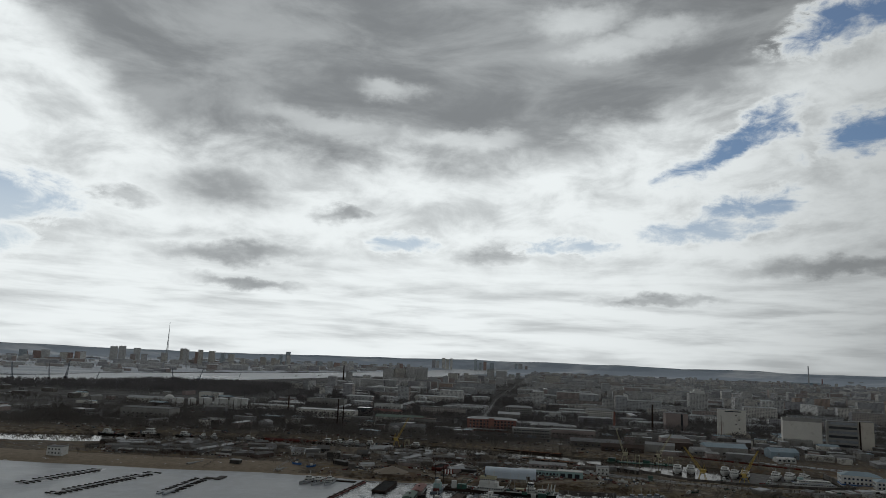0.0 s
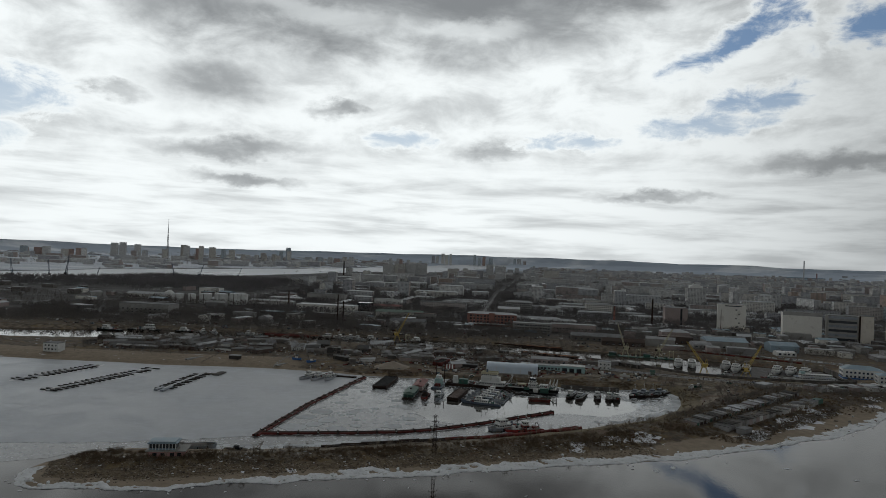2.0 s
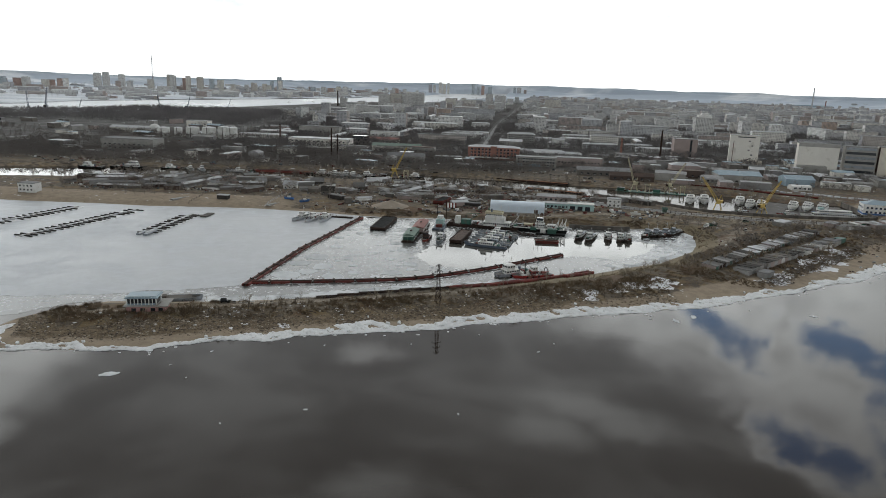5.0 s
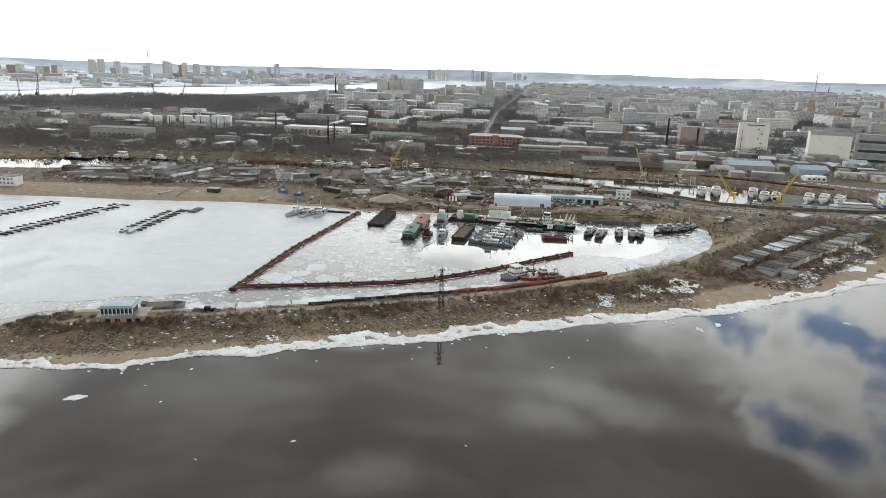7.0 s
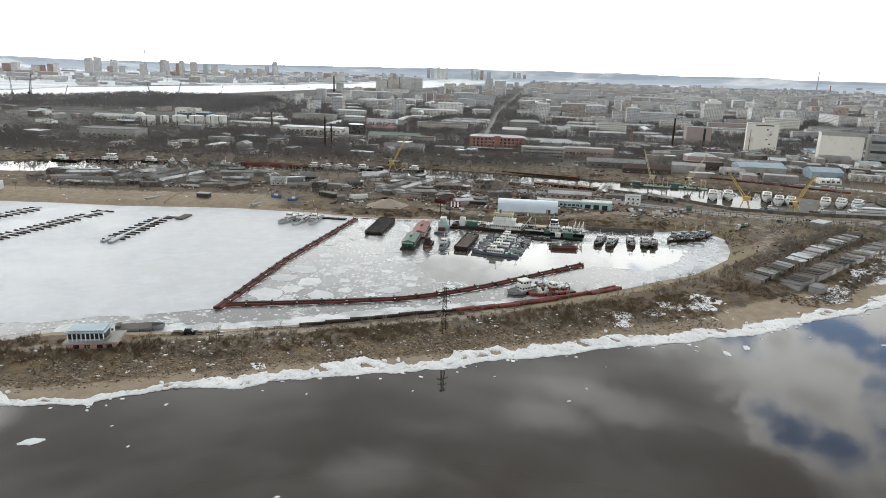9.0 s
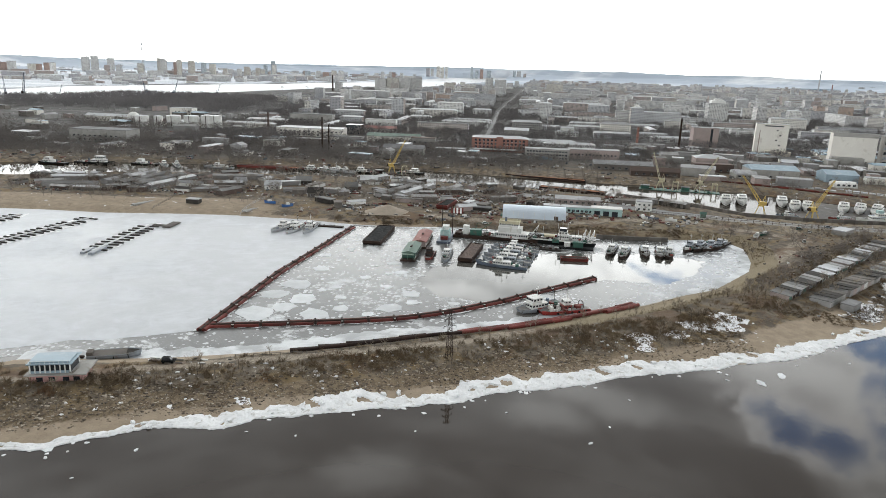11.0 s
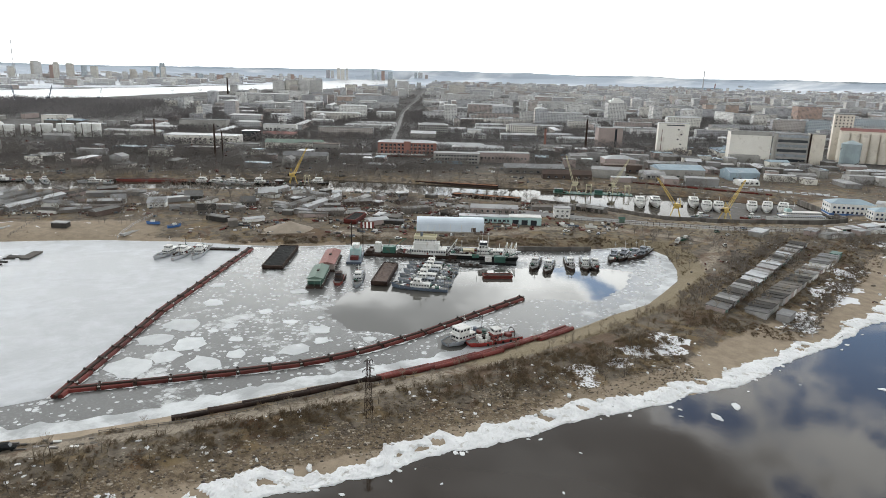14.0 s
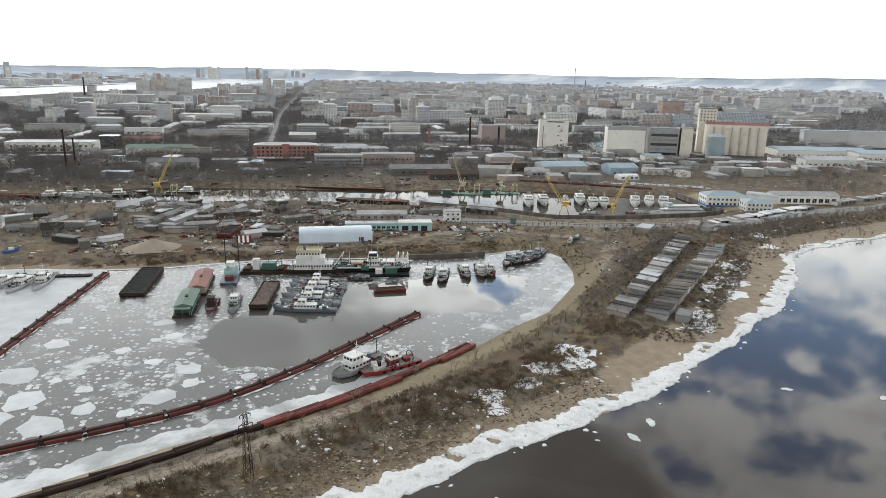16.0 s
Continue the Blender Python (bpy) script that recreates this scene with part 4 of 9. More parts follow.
def shore_ice():
    """The wall of old ice that lines the river bank, lumpy and broken at the water's edge."""
    q, normal, s = resample(RIVER_SHORE[:31], 0.8)
    r = np.random.RandomState(4)
    n, rows = len(q), 13

    def rough(scale, seed):
        return wobble(s, s * 0 + seed, scale, seed)

    lower = -0.8 + 1.8 * rough(11, 1) + 0.8 * rough(3.4, 2) + 0.3 * rough(1.3, 5) + r.uniform(-0.2, 0.2, n)
    width = 8.2 + 3.0 * rough(26, 3) + 2.2 * rough(7.5, 4) + 1.2 * rough(2.6, 6) + r.uniform(-0.5, 0.5, n)
    thin = np.interp(q[:, 0], [-175, -120, -95, -60, -30, 60, 160, 200, 280, 330, 420], [0.9, 0.8, 0.35, 0.8, 1.25, 1.2, 1.05, 0.9, 1.2, 0.8, 0.8])
    width = np.maximum(width * thin, 0.6)
    across = np.linspace(0, 1, rows)
    off = lower[:, None] + across[None, :] * width[:, None]
    x = q[:, :1] + normal[:, :1] * off + r.uniform(-0.18, 0.18, off.shape)
    y = q[:, 1:] + normal[:, 1:] * off + r.uniform(-0.18, 0.18, off.shape)
    base = lie(x, y)[0]
    dome = np.sin(np.pi * np.clip(across * 0.92 + 0.06, 0, 1)) ** 0.6
    lump = 0.34 + 0.16 * np.sign(wobble(x, y, 2.1, 0.4)) * np.abs(wobble(x, y, 2.1, 0.4)) ** 0.4 + 0.10 * wobble(x, y, 0.8, 1.4) + r.uniform(-0.10, 0.10, off.shape)
    lump = lump - np.where((wobble(x, y, 4.0, 2.2) > 0.62) & (across[None, :] > 0.35), 0.8, 0)
    z = np.maximum(base, 0) + dome[None, :] * np.maximum(lump, -0.35) + 0.08
    z[:, 0], z[:, -1] = -0.3, base[:, -1] - 0.15
    pts = np.stack([x, y, z], axis=-1).reshape(-1, 3)
    faces = [(i * rows + j, (i + 1) * rows + j, (i + 1) * rows + j + 1, i * rows + j + 1) for i in range(n - 1) for j in range(rows - 1)]
    me = mesh_of("shore_ice", pts, faces, [SNOW])
    tagged(new("shore_ice", me), "broken white wall of old ice along the river bank", "ice", kind="stuff")
    rr = random.Random(5)
    for _ in range(170):
        i = rr.randrange(n)
        d = rr.choice([-1, 1])
        o = lower[i] - rr.random() ** 2 * 4.5 if d < 0 else lower[i] + rr.uniform(0.1, 1.25) * width[i]
        px, py = q[i] + normal[i] * o
        size = rr.uniform(0.35, 1.25) * (0.8 if d < 0 else 1.0)
        ob = new("ice_block", BLOCKS[rr.randrange(5)])
        ob.matrix_basis = pose(px, py, max(height(px, py), 0) + (0.02 if d < 0 else 0.35), rr.uniform(-14, 14) * (d > 0), rr.uniform(-14, 14) * (d > 0), rr.uniform(0, 360)) @ Matrix.Diagonal((size, size, 0.35 if d < 0 else 0.9, 1))
        tagged(ob, "rough white block of river ice on the bank" if d > 0 else "flat white chip of river ice off the bank", "ice block", "blocks of shore ice")


shore_ice()
shelf("shore_shelf", SPIT_INNER[3:13], -1.5, 7.0, 1, "pale shelf of ice along the spit")
shelf("shore_shelf", SPIT_INNER[14:-1], -1.5, 5.0, 2, "pale broken ice round the end of the harbour")
shelf("shore_shelf", NORTH_SHORE[0:5][::-1], -1.5, 4.0, 5, "pale shelf of ice under the quay")
shelf("shore_shelf", NORTH_SHORE[4:12][::-1], -1.5, 5.0, 3, "pale shelf of ice along the beach")


# ---- floating and stranded pipelines ----
PIPE_MESHES = {}


def tube_mesh(name, length, radius, material, n=10):
    key = (name, round(length, 2), radius, material.name)
    if key not in PIPE_MESHES:
        bm = bmesh.new()
        rod(bm, (-length / 2, 0, 0), (length / 2, 0, 0), radius, n=n)
        for x in (-length / 2 + 0.15, length / 2 - 0.15):
            rod(bm, (x - 0.1, 0, 0), (x + 0.1, 0, 0), radius * 1.12, n=n)
        me = bpy.data.meshes.new(name)
        bm.to_mesh(me)
        bm.free()
        me.materials.append(material)
        PIPE_MESHES[key] = me
    return PIPE_MESHES[key]


def collar_mesh():
    bm = boxes((-0.45, 0.45, -1.75, 1.75, -0.1, 0.9), (-0.3, 0.3, -1.2, 1.2, 0.9, 1.35), bevel=0.08)
    for y in (-1.3, 1.3):
        rod(bm, (0, y, 0.8), (0, y, 1.75), 0.12)
        rod(bm, (-0.5, y, 1.35), (0.5, y, 1.35), 0.16)
    me = bpy.data.meshes.new("joint")
    bm.to_mesh(me)
    bm.free()
    me.materials.append(RUST_DARK)
    return me


COLLAR = collar_mesh()
WHITE_CAP = mesh_of("joint_cap", [(-0.4, -0.5, 0), (0.4, -0.5, 0), (0.4, 0.5, 0), (-0.4, 0.5, 0), (-0.3, -0.4, 0.4), (0.3, -0.4, 0.4), (0.3, 0.4, 0.4), (-0.3, 0.4, 0.4)], [(0, 1, 5, 4), (1, 2, 6, 5), (2, 3, 7, 6), (3, 0, 4, 7), (4, 5, 6, 7)], [WHITE])


def boom(line, piece, label):
    """A dredger's floating pipe: red tanks on both sides of the pipe, with black joints between the lengths."""
    owner = thing("floating_pipeline", label, "pipeline", pose(line[0][0], line[0][1], 0))
    x0, y0 = line[0]
    p = np.array(line, float)
    gap = np.concatenate([[0], np.cumsum(np.hypot(*np.diff(p, axis=0).T))])
    count = round(gap[-1] / piece)
    cuts = np.linspace(0, gap[-1], count + 1)
    xs, ys = np.interp(cuts, gap, p[:, 0]), np.interp(cuts, gap, p[:, 1])
    r = random.Random(count)
    for i in range(count):
        mx, my = (xs[i] + xs[i + 1]) / 2 - x0, (ys[i] + ys[i + 1]) / 2 - y0
        turn = math.degrees(math.atan2(ys[i + 1] - ys[i], xs[i + 1] - xs[i])) + r.uniform(-0.8, 0.8)
        length = math.hypot(xs[i + 1] - xs[i], ys[i + 1] - ys[i])
        here = pose(mx, my, 0, 0, 0, turn)
        shared("pipe", tube_mesh("pipe", length + 0.3, 0.55, RUST_DARK), owner, here @ pose(0, 0.15, 0.85), "dark pipe between the tanks")
        for y in (-1.15, 1.2):
            shared("pontoon", tube_mesh("pontoon", length - 1.3, 0.82, RUST), owner, here @ pose(0, y + r.uniform(-0.08, 0.08), 0.38 + r.uniform(-0.08, 0.1)))
        joint = shared("joint", COLLAR, owner, here @ pose(length / 2, 0, 0.2, 0, 0, r.uniform(-4, 4)), "black iron joint")
        if i % 2 == 0:
            shared("joint_cap", WHITE_CAP, joint, pose(0, -1.2, 0.9))
    return owner


def boom_rim(line, side, seed):
    """Snow drifted against a floating pipeline, on one side of it."""
    q, normal, s = resample(line, 2.0)
    r = random.Random(seed)
    inner = [tuple(p + k * side * 1.6) for p, k in zip(q, normal)]
    outer = [tuple(p + k * side * (1.9 + 1.3 * r.random() ** 2)) for p, k in zip(q, normal)]
    filled("drifted_snow", inner + outer[::-1], 0.2, SNOW, "snow drifted against the floating pipeline", "snow", kind="stuff")


boom_rim(BOOM_A, -1, 1)
boom_rim(BOOM_A, 1, 2)
boom_rim(BOOM_B, -1, 3)
boom(BOOM_A, 9.5, "rust-red floating pipeline lying on the harbour ice")
boom(BOOM_B, 10.5, "rust-red floating pipeline curving across the harbour")


def stranded(line, lanes, material, label, lift, seed):
    owner = thing("stranded_pipeline", label, "pipeline", pose(line[0][0], line[0][1], 0))
    q, normal, s = resample(line, 10.0)
    r = random.Random(seed)
    for lane in range(lanes):
        for i in range(len(q) - 1):
            if r.random() < 0.04:
                continue
            a, b = q[i] + normal[i] * (lane * 1.9 - 1), q[i + 1] + normal[i + 1] * (lane * 1.9 - 1)
            z = max(height(*((a + b) / 2)), 0) + lift + r.uniform(0, 0.25)
            turn = math.degrees(math.atan2(*(b - a)[::-1])) + r.uniform(-2.5, 2.5)
            length = float(np.hypot(*(b - a))) * 0.96
            mid = (a + b) / 2 - np.array(line[0])
            shared("pipe_length", tube_mesh("pipe_length", round(length, 0), 0.78, material), owner, pose(mid[0], mid[1], z, 0, r.uniform(-1, 1), turn))


stranded([(-53, 15.5), (-29, 21.5), (-12, 28), (9, 36), (30, 45)], 2, RUST_DARK, "dark rusty pipes stranded along the spit", 0.45, 1)
stranded([(8, 35), (31, 44.5), (52, 54), (72, 66), (93, 80.5)], 3, RUST_BRIGHT, "red oxide pontoon pipes heaped on the shore", 0.6, 2)


# ---- vessels ----
def hull_mesh(bm, length, beam, side, draught=0.6, bow=0.3, stern=0.85, sheer=0.5, blunt=0.0):
    rows = []
    for i in range(13):
        s = i / 12
        w = beam / 2
        if s < 0.15:
            w *= stern + (1 - stern) * s / 0.15
        if s > 1 - bow:
            w *= max(blunt, 1 - ((s - 1 + bow) / bow) ** 2) + 0.015
        top = side + sheer * max(0, (s - 0.45) / 0.55) ** 2
        x = (s - 0.5) * length
        rake = 0.06 * length * max(0, (s - 0.7) / 0.3)
        rows.append([bm.verts.new((x - rake * 0.5, w * 0.7, -draught)), bm.verts.new((x, w * 0.96, side * 0.35)), bm.verts.new((x + rake * 0.3, w, top)), bm.verts.new((x + rake * 0.3, w * 0.94, top)), bm.verts.new((x + rake * 0.2, w * 0.92, top - 0.35)),
                     bm.verts.new((x + rake * 0.2, -w * 0.92, top - 0.35)), bm.verts.new((x + rake * 0.3, -w * 0.94, top)), bm.verts.new((x + rake * 0.3, -w, top)), bm.verts.new((x, -w * 0.96, side * 0.35)), bm.verts.new((x - rake * 0.5, -w * 0.7, -draught))])
    for a, b in zip(rows[:-1], rows[1:]):
        for k in range(9):
            f = bm.faces.new((a[k], a[k + 1], b[k + 1], b[k]))
            f.material_index = 1 if k == 4 else 0
    bm.faces.new(rows[0])
    bm.faces.new(rows[-1][::-1])
    bmesh.ops.recalc_face_normals(bm, faces=bm.faces)
    return bm


PANES = {}


def pane_mesh(w, h):
    key = (round(w, 1), round(h, 1))
    if key not in PANES:
        w, h = max(key[0], 0.3), key[1]
        PANES[key] = mesh_of("window", [(x, y, z) for z in (0, h) for x, y in ((-w / 2, -0.06), (w / 2, -0.06), (w / 2, 0.06), (-w / 2, 0.06))], [(0, 1, 5, 4), (1, 2, 6, 5), (2, 3, 7, 6), (3, 0, 4, 7), (4, 5, 6, 7)], [GLASS])
    return PANES[key]


def cabin(parent, x0, x1, width, z0, z1, material, roof=None, name="cabin", glass=True, taper=0.0):
    bm = bmesh.new()
    box(bm, x0, x1, -width / 2, width / 2, z0, z1, bevel=0.12)
    if taper:
        for v in bm.verts:
            if v.co.z > (z0 + z1) / 2:
                v.co.x += -taper if v.co.x > (x0 + x1) / 2 else taper * 0.3
    body = part(name, bm, material, parent)
    part("cabin_roof", boxes((x0 - 0.2, x1 + 0.15 - taper, -width / 2 - 0.2, width / 2 + 0.2, z1 - 0.02, z1 + 0.12)), roof or material, body)
    if glass:
        h0, h1 = z0 + (z1 - z0) * 0.5, z0 + (z1 - z0) * 0.82
        count = max(2, int((x1 - x0) / 1.3))
        pitch = (x1 - x0 - taper * 0.8) / count
        me = pane_mesh(pitch * 0.6, h1 - h0)
        for i in range(count):
            for y in (-width / 2, width / 2):
                shared("window", me, body, pose(x0 + pitch * (i + 0.5), y, h0))
        me = pane_mesh(width * 0.23, h1 - h0)
        for i in range(3):
            shared("window", me, body, pose(x1 - taper * 0.66, width * (i - 1) * 0.31, h0, 0, 0, 90))
    return body


def rail(parent, length, beam, z, x0=-0.48, x1=0.35):
    bm = bmesh.new()
    for y in (-beam * 0.46, beam * 0.46):
        rod(bm, (length * x0, y, z + 0.9), (length * x1, y, z + 0.9), 0.04, n=4)
        for i in range(9):
            x = length * (x0 + (x1 - x0) * i / 8)
            rod(bm, (x, y, z), (x, y, z + 0.9), 0.035, n=4)
    part("railing", bm, WHITE, parent)


def mast(parent, x, z, tall, material=None):
    bm = rods(((x, 0, z), (x, 0, z + tall)), ((x, -1.1, z + tall * 0.7), (x, 1.1, z + tall * 0.7)), ((x - 0.9, 0, z + tall * 0.45), (x, 0, z + tall * 0.8)), r=0.07)
    part("mast", bm, material or WHITE, parent)


FITTINGS = []


def fittings(ship, length, beam, z, count, seed):
    """Winches, lockers, vents and poles about a working deck."""
    if not FITTINGS:
        for name, sizes, mat in (("winch", ((-0.7, 0.7, -0.9, 0.9, 0, 1.0), (-0.4, 0.4, -1.1, 1.1, 0.3, 0.8)), RUST_DARK), ("deck_locker", ((-0.8, 0.8, -0.5, 0.5, 0, 0.9),), WHITE), ("vent", ((-0.2, 0.2, -0.2, 0.2, 0, 1.5), (-0.35, 0.35, -0.25, 0.25, 1.2, 1.7)), ROOF_PALE), ("deck_box", ((-0.9, 0.9, -0.6, 0.6, 0, 1.2),), GREEN), ("pole", ((-0.1, 0.1, -0.1, 0.1, 0, 5.0), (-0.08, 0.08, -1.2, 1.2, 3.8, 3.95)), RUST_DARK), ("reel", ((-0.5, 0.5, -0.7, 0.7, 0.2, 1.3),), RUST_BRIGHT)):
            bm = boxes(*sizes, bevel=0.06)
            me = bpy.data.meshes.new(name)
            bm.to_mesh(me)
            bm.free()
            me.materials.append(mat)
            FITTINGS.append((name, me))
    r = random.Random(seed)
    for k in range(count):
        name, me = FITTINGS[(k + seed) % 6]
        shared(name, me, ship, pose(r.uniform(-0.45, 0.36) * length, r.choice((-1, 1)) * r.uniform(0.15, 0.36) * beam, z, 0, 0, r.uniform(0, 180)))


def patrol_boat(x, y, turn, length=27, beam=4.6, paint=None, top=None, label="grey river patrol boat moored in the harbour", group="patrol boats", z=0.0):
    ship = thing("patrol_boat", label, "boat", pose(x, y, z, 0, 0, turn), group)
    part("hull", hull_mesh(bmesh.new(), length, beam, 1.5, bow=0.38, sheer=0.8), [paint or STEEL_GREY, DECK], ship)
    cabin(ship, -length * 0.18, length * 0.16, beam * 0.62, 1.1, 3.1, top or STEEL_GREY)
    cabin(ship, -length * 0.02, length * 0.12, beam * 0.5, 3.2, 5.0, top or WHITE, name="wheelhouse", taper=0.5)
    mast(ship, -length * 0.02, 5.0, 4.5)
    part("gun_house", boxes((length * 0.24, length * 0.31, -0.8, 0.8, 1.3, 2.3), bevel=0.2), STEEL_GREY, ship)
    part("engine_casing", boxes((-length * 0.36, -length * 0.22, -1.1, 1.1, 1.1, 2.0), (-length * 0.3, -length * 0.27, -0.5, 0.5, 2.0, 3.0), bevel=0.1), top or STEEL_GREY, ship)
    r = random.Random(int(x * 10 + y))
    for i in range(4):
        gx = length * r.uniform(-0.46, 0.36)
        part("deck_gear", boxes((gx - r.uniform(0.3, 0.9), gx + r.uniform(0.3, 0.9), -r.uniform(0.3, 1.4), r.uniform(0.3, 1.4), 1.1, 1.1 + r.uniform(0.5, 1.6)), bevel=0.12), r.choice((WHITE, STEEL_GREY, RUST_DARK, GREEN)), ship)
    rail(ship, length, beam, 1.25)
    fittings(ship, length, beam, 1.2, 8, int(abs(x)) % 6)
    return ship


def launch(x, y, turn, length=20, beam=4.6, hull=None, label="white and black river launch by the quay", group="launches", z=0.0, top=None):
    ship = thing("launch", label, "boat", pose(x, y, z, 0, 0, turn), group)
    part("hull", hull_mesh(bmesh.new(), length, beam, 1.3, bow=0.34, sheer=0.7), [hull or RUST_DARK, DECK], ship)
    cabin(ship, -length * 0.3, length * 0.14, beam * 0.7, 0.95, 2.6, top or WHITE, roof=STEEL_GREY)
    cabin(ship, -length * 0.02, length * 0.13, beam * 0.6, 2.7, 4.6, top or WHITE, name="wheelhouse", taper=0.4)
    mast(ship, 0, 4.6, 3.5)
    rail(ship, length, beam, 1.0)
    fittings(ship, length, beam, 1.0, 6, int(abs(x)) % 6)
    return ship


TYRE = mesh_of("tyre_fender", [(0.45 * math.cos(k * 0.785), 0.45 * math.sin(k * 0.785), z) for z in (-0.15, 0.15) for k in range(8)], [(k, (k + 1) % 8, 8 + (k + 1) % 8, 8 + k) for k in range(8)] + [tuple(range(7, -1, -1)), tuple(range(8, 16))], [BLACK])


def tug(x, y, turn, hull, top, label, length=19, beam=5.4, clutter=False):
    ship = thing("tug_boat", label, "boat", pose(x, y, 0, 0, 0, turn), "tugs")
    part("hull", hull_mesh(bmesh.new(), length, beam, 1.4, bow=0.2, stern=0.95, sheer=0.35, blunt=0.55), [hull, DECK], ship)
    if clutter:
        r = random.Random(4)
        for k in range(22):
            cx, cy = r.uniform(-0.18, 0.34) * length, r.uniform(-0.34, 0.34) * beam
            bm = rod(bmesh.new(), (cx, cy, 1.0), (cx, cy, 2.0 + 0.9 * (k % 3 == 0)), 0.5, n=9)
            bmesh.ops.bevel(bm, geom=list(bm.edges), offset=0.05, segments=1, affect="EDGES")
            part("drum", bm, WHITE, ship, "white drum")
        cabin(ship, -length * 0.12, length * 0.06, beam * 0.55, 1.0, 3.0, RUST_BRIGHT)
        cabin(ship, -length * 0.10, length * 0.04, beam * 0.48, 3.1, 5.0, WHITE, name="wheelhouse", taper=0.2)
        mast(ship, -length * 0.05, 5.0, 4)
        part("winch", boxes((-0.34 * length, -0.24 * length, -1.2, 1.2, 1.0, 2.4), bevel=0.2), RUST_BRIGHT, ship)
        part("wheel_ring", rods(*[((-length * 0.36, 1.9 * math.cos(a), 2.4 + 1.9 * math.sin(a)), (-length * 0.36, 1.9 * math.cos(a + 0.7), 2.4 + 1.9 * math.sin(a + 0.7))) for a in np.arange(0, 6.2, 0.7)], r=0.16), RUST_DARK, ship)
    else:
        cabin(ship, -length * 0.05, length * 0.30, beam * 0.75, 1.0, 3.0, top)
        cabin(ship, length * 0.05, length * 0.28, beam * 0.65, 3.1, 5.2, top, name="wheelhouse", taper=0.3)
        mast(ship, length * 0.1, 5.2, 4)
        part("funnel", rods(((-length * 0.15, 0, 1.2), (-length * 0.15, 0, 3.6)), r=0.6, n=10), STEEL_BLUE, ship)
        part("lifebuoy_rack", boxes((-length * 0.25, -length * 0.2, -1.6, 1.6, 1.1, 2.0), bevel=0.1), RUST_BRIGHT, ship)
    rail(ship, length, beam, 1.1, -0.48, 0.2)
    fittings(ship, length, beam, 1.1, 4, int(abs(x)) % 6)
    for i in range(5):
        for s in (-1, 1):
            shared("tyre_fender", TYRE, ship, pose(length * (-0.4 + 0.15 * i), s * beam * 0.5, 0.7, 90))
    return ship


BOLLARD = mesh_of("bollard", [(0.18 * math.cos(k * 1.0472), 0.18 * math.sin(k * 1.0472), z) for z in (0, 0.5) for k in range(6)], [(k, (k + 1) % 6, 6 + (k + 1) % 6, 6 + k) for k in range(6)] + [(6, 7, 8, 9, 10, 11)], [RUST_DARK])


def barge(x, y, turn, length, beam, side, hull, cargo, label, rim=1.0, z=0.0, name="cargo_barge"):
    ship = thing(name, label, "barge", pose(x, y, z, 0, 0, turn), "barges")
    bm = bmesh.new()
    box(bm, -length / 2, length / 2, -beam / 2, beam / 2, -0.5, side, bevel=0.3)
    for v in bm.verts:
        if abs(v.co.x) > length * 0.45 and v.co.z < 0.2:
            v.co.x *= 0.93
    part("hull", bm, hull, ship)
    a, b = length / 2, beam / 2
    part("coaming", boxes((-a, a, -b, -b + 0.5, side, side + rim), (-a, a, b - 0.5, b, side, side + rim), (-a, -a + 0.6, -b + 0.5, b - 0.5, side, side + rim), (a - 0.6, a, -b + 0.5, b - 0.5, side, side + rim)), hull, ship)
    bm = bmesh.new()
    bmesh.ops.create_grid(bm, x_segments=18, y_segments=8, size=1, matrix=Matrix.Translation((0, 0, side + rim * 0.72)) @ Matrix.Diagonal((a - 0.62, b - 0.52, 1, 1)))
    r = random.Random(int(length * 10))
    for v in bm.verts:
        v.co.z += r.uniform(-0.18, 0.22) * rim
    part("load", bm, cargo, ship)
    for i in range(max(2, int(length / 7))):
        for s in (-1, 1):
            shared("bollard", BOLLARD, ship, pose(-a + 2 + i * 7, s * (b - 0.25), side + rim - 0.02))
    return ship


def house_boat(x, y, turn, length, beam, wall, roof, label, porch=True):
    ship = thing("house_boat", label, "house boat", pose(x, y, 0, 0, 0, turn), "house boats")
    part("pontoon_hull", boxes((-length / 2, length / 2, -beam / 2, beam / 2, -0.5, 1.0), bevel=0.2), RUST_DARK, ship)
    a = length * 0.36 if porch else length * 0.46
    part("wall", boxes((-length * 0.46, a, -beam * 0.42, beam * 0.42, 1.0, 3.8)), wall, ship)
    part("roof", gable(bmesh.new(), -length * 0.46, a, -beam * 0.44, beam * 0.44, 3.8, 1.1), roof, ship)
    for s in (-1, 1):
        for i in range(6):
            x0 = -length * 0.4 + i * length * 0.13
            part("window", boxes((x0, x0 + 1.1, s * beam * 0.42 - 0.05, s * beam * 0.42 + 0.05, 2.0, 3.1)), GLASS, ship)
    if porch:
        part("porch", boxes((a, length * 0.49, -beam * 0.4, beam * 0.4, 3.6, 3.8), *[(length * 0.46, length * 0.48, y0, y0 + 0.2, 1.0, 3.6) for y0 in (-beam * 0.38, -0.1, beam * 0.35)]), roof, ship)
    part("roof_vent", boxes((-1.2, 1.2, -0.6, 0.6, 4.6, 5.6), bevel=0.1), RUST_DARK, ship)
    rail(ship, length, beam, 1.0, -0.48, 0.48)
    return ship


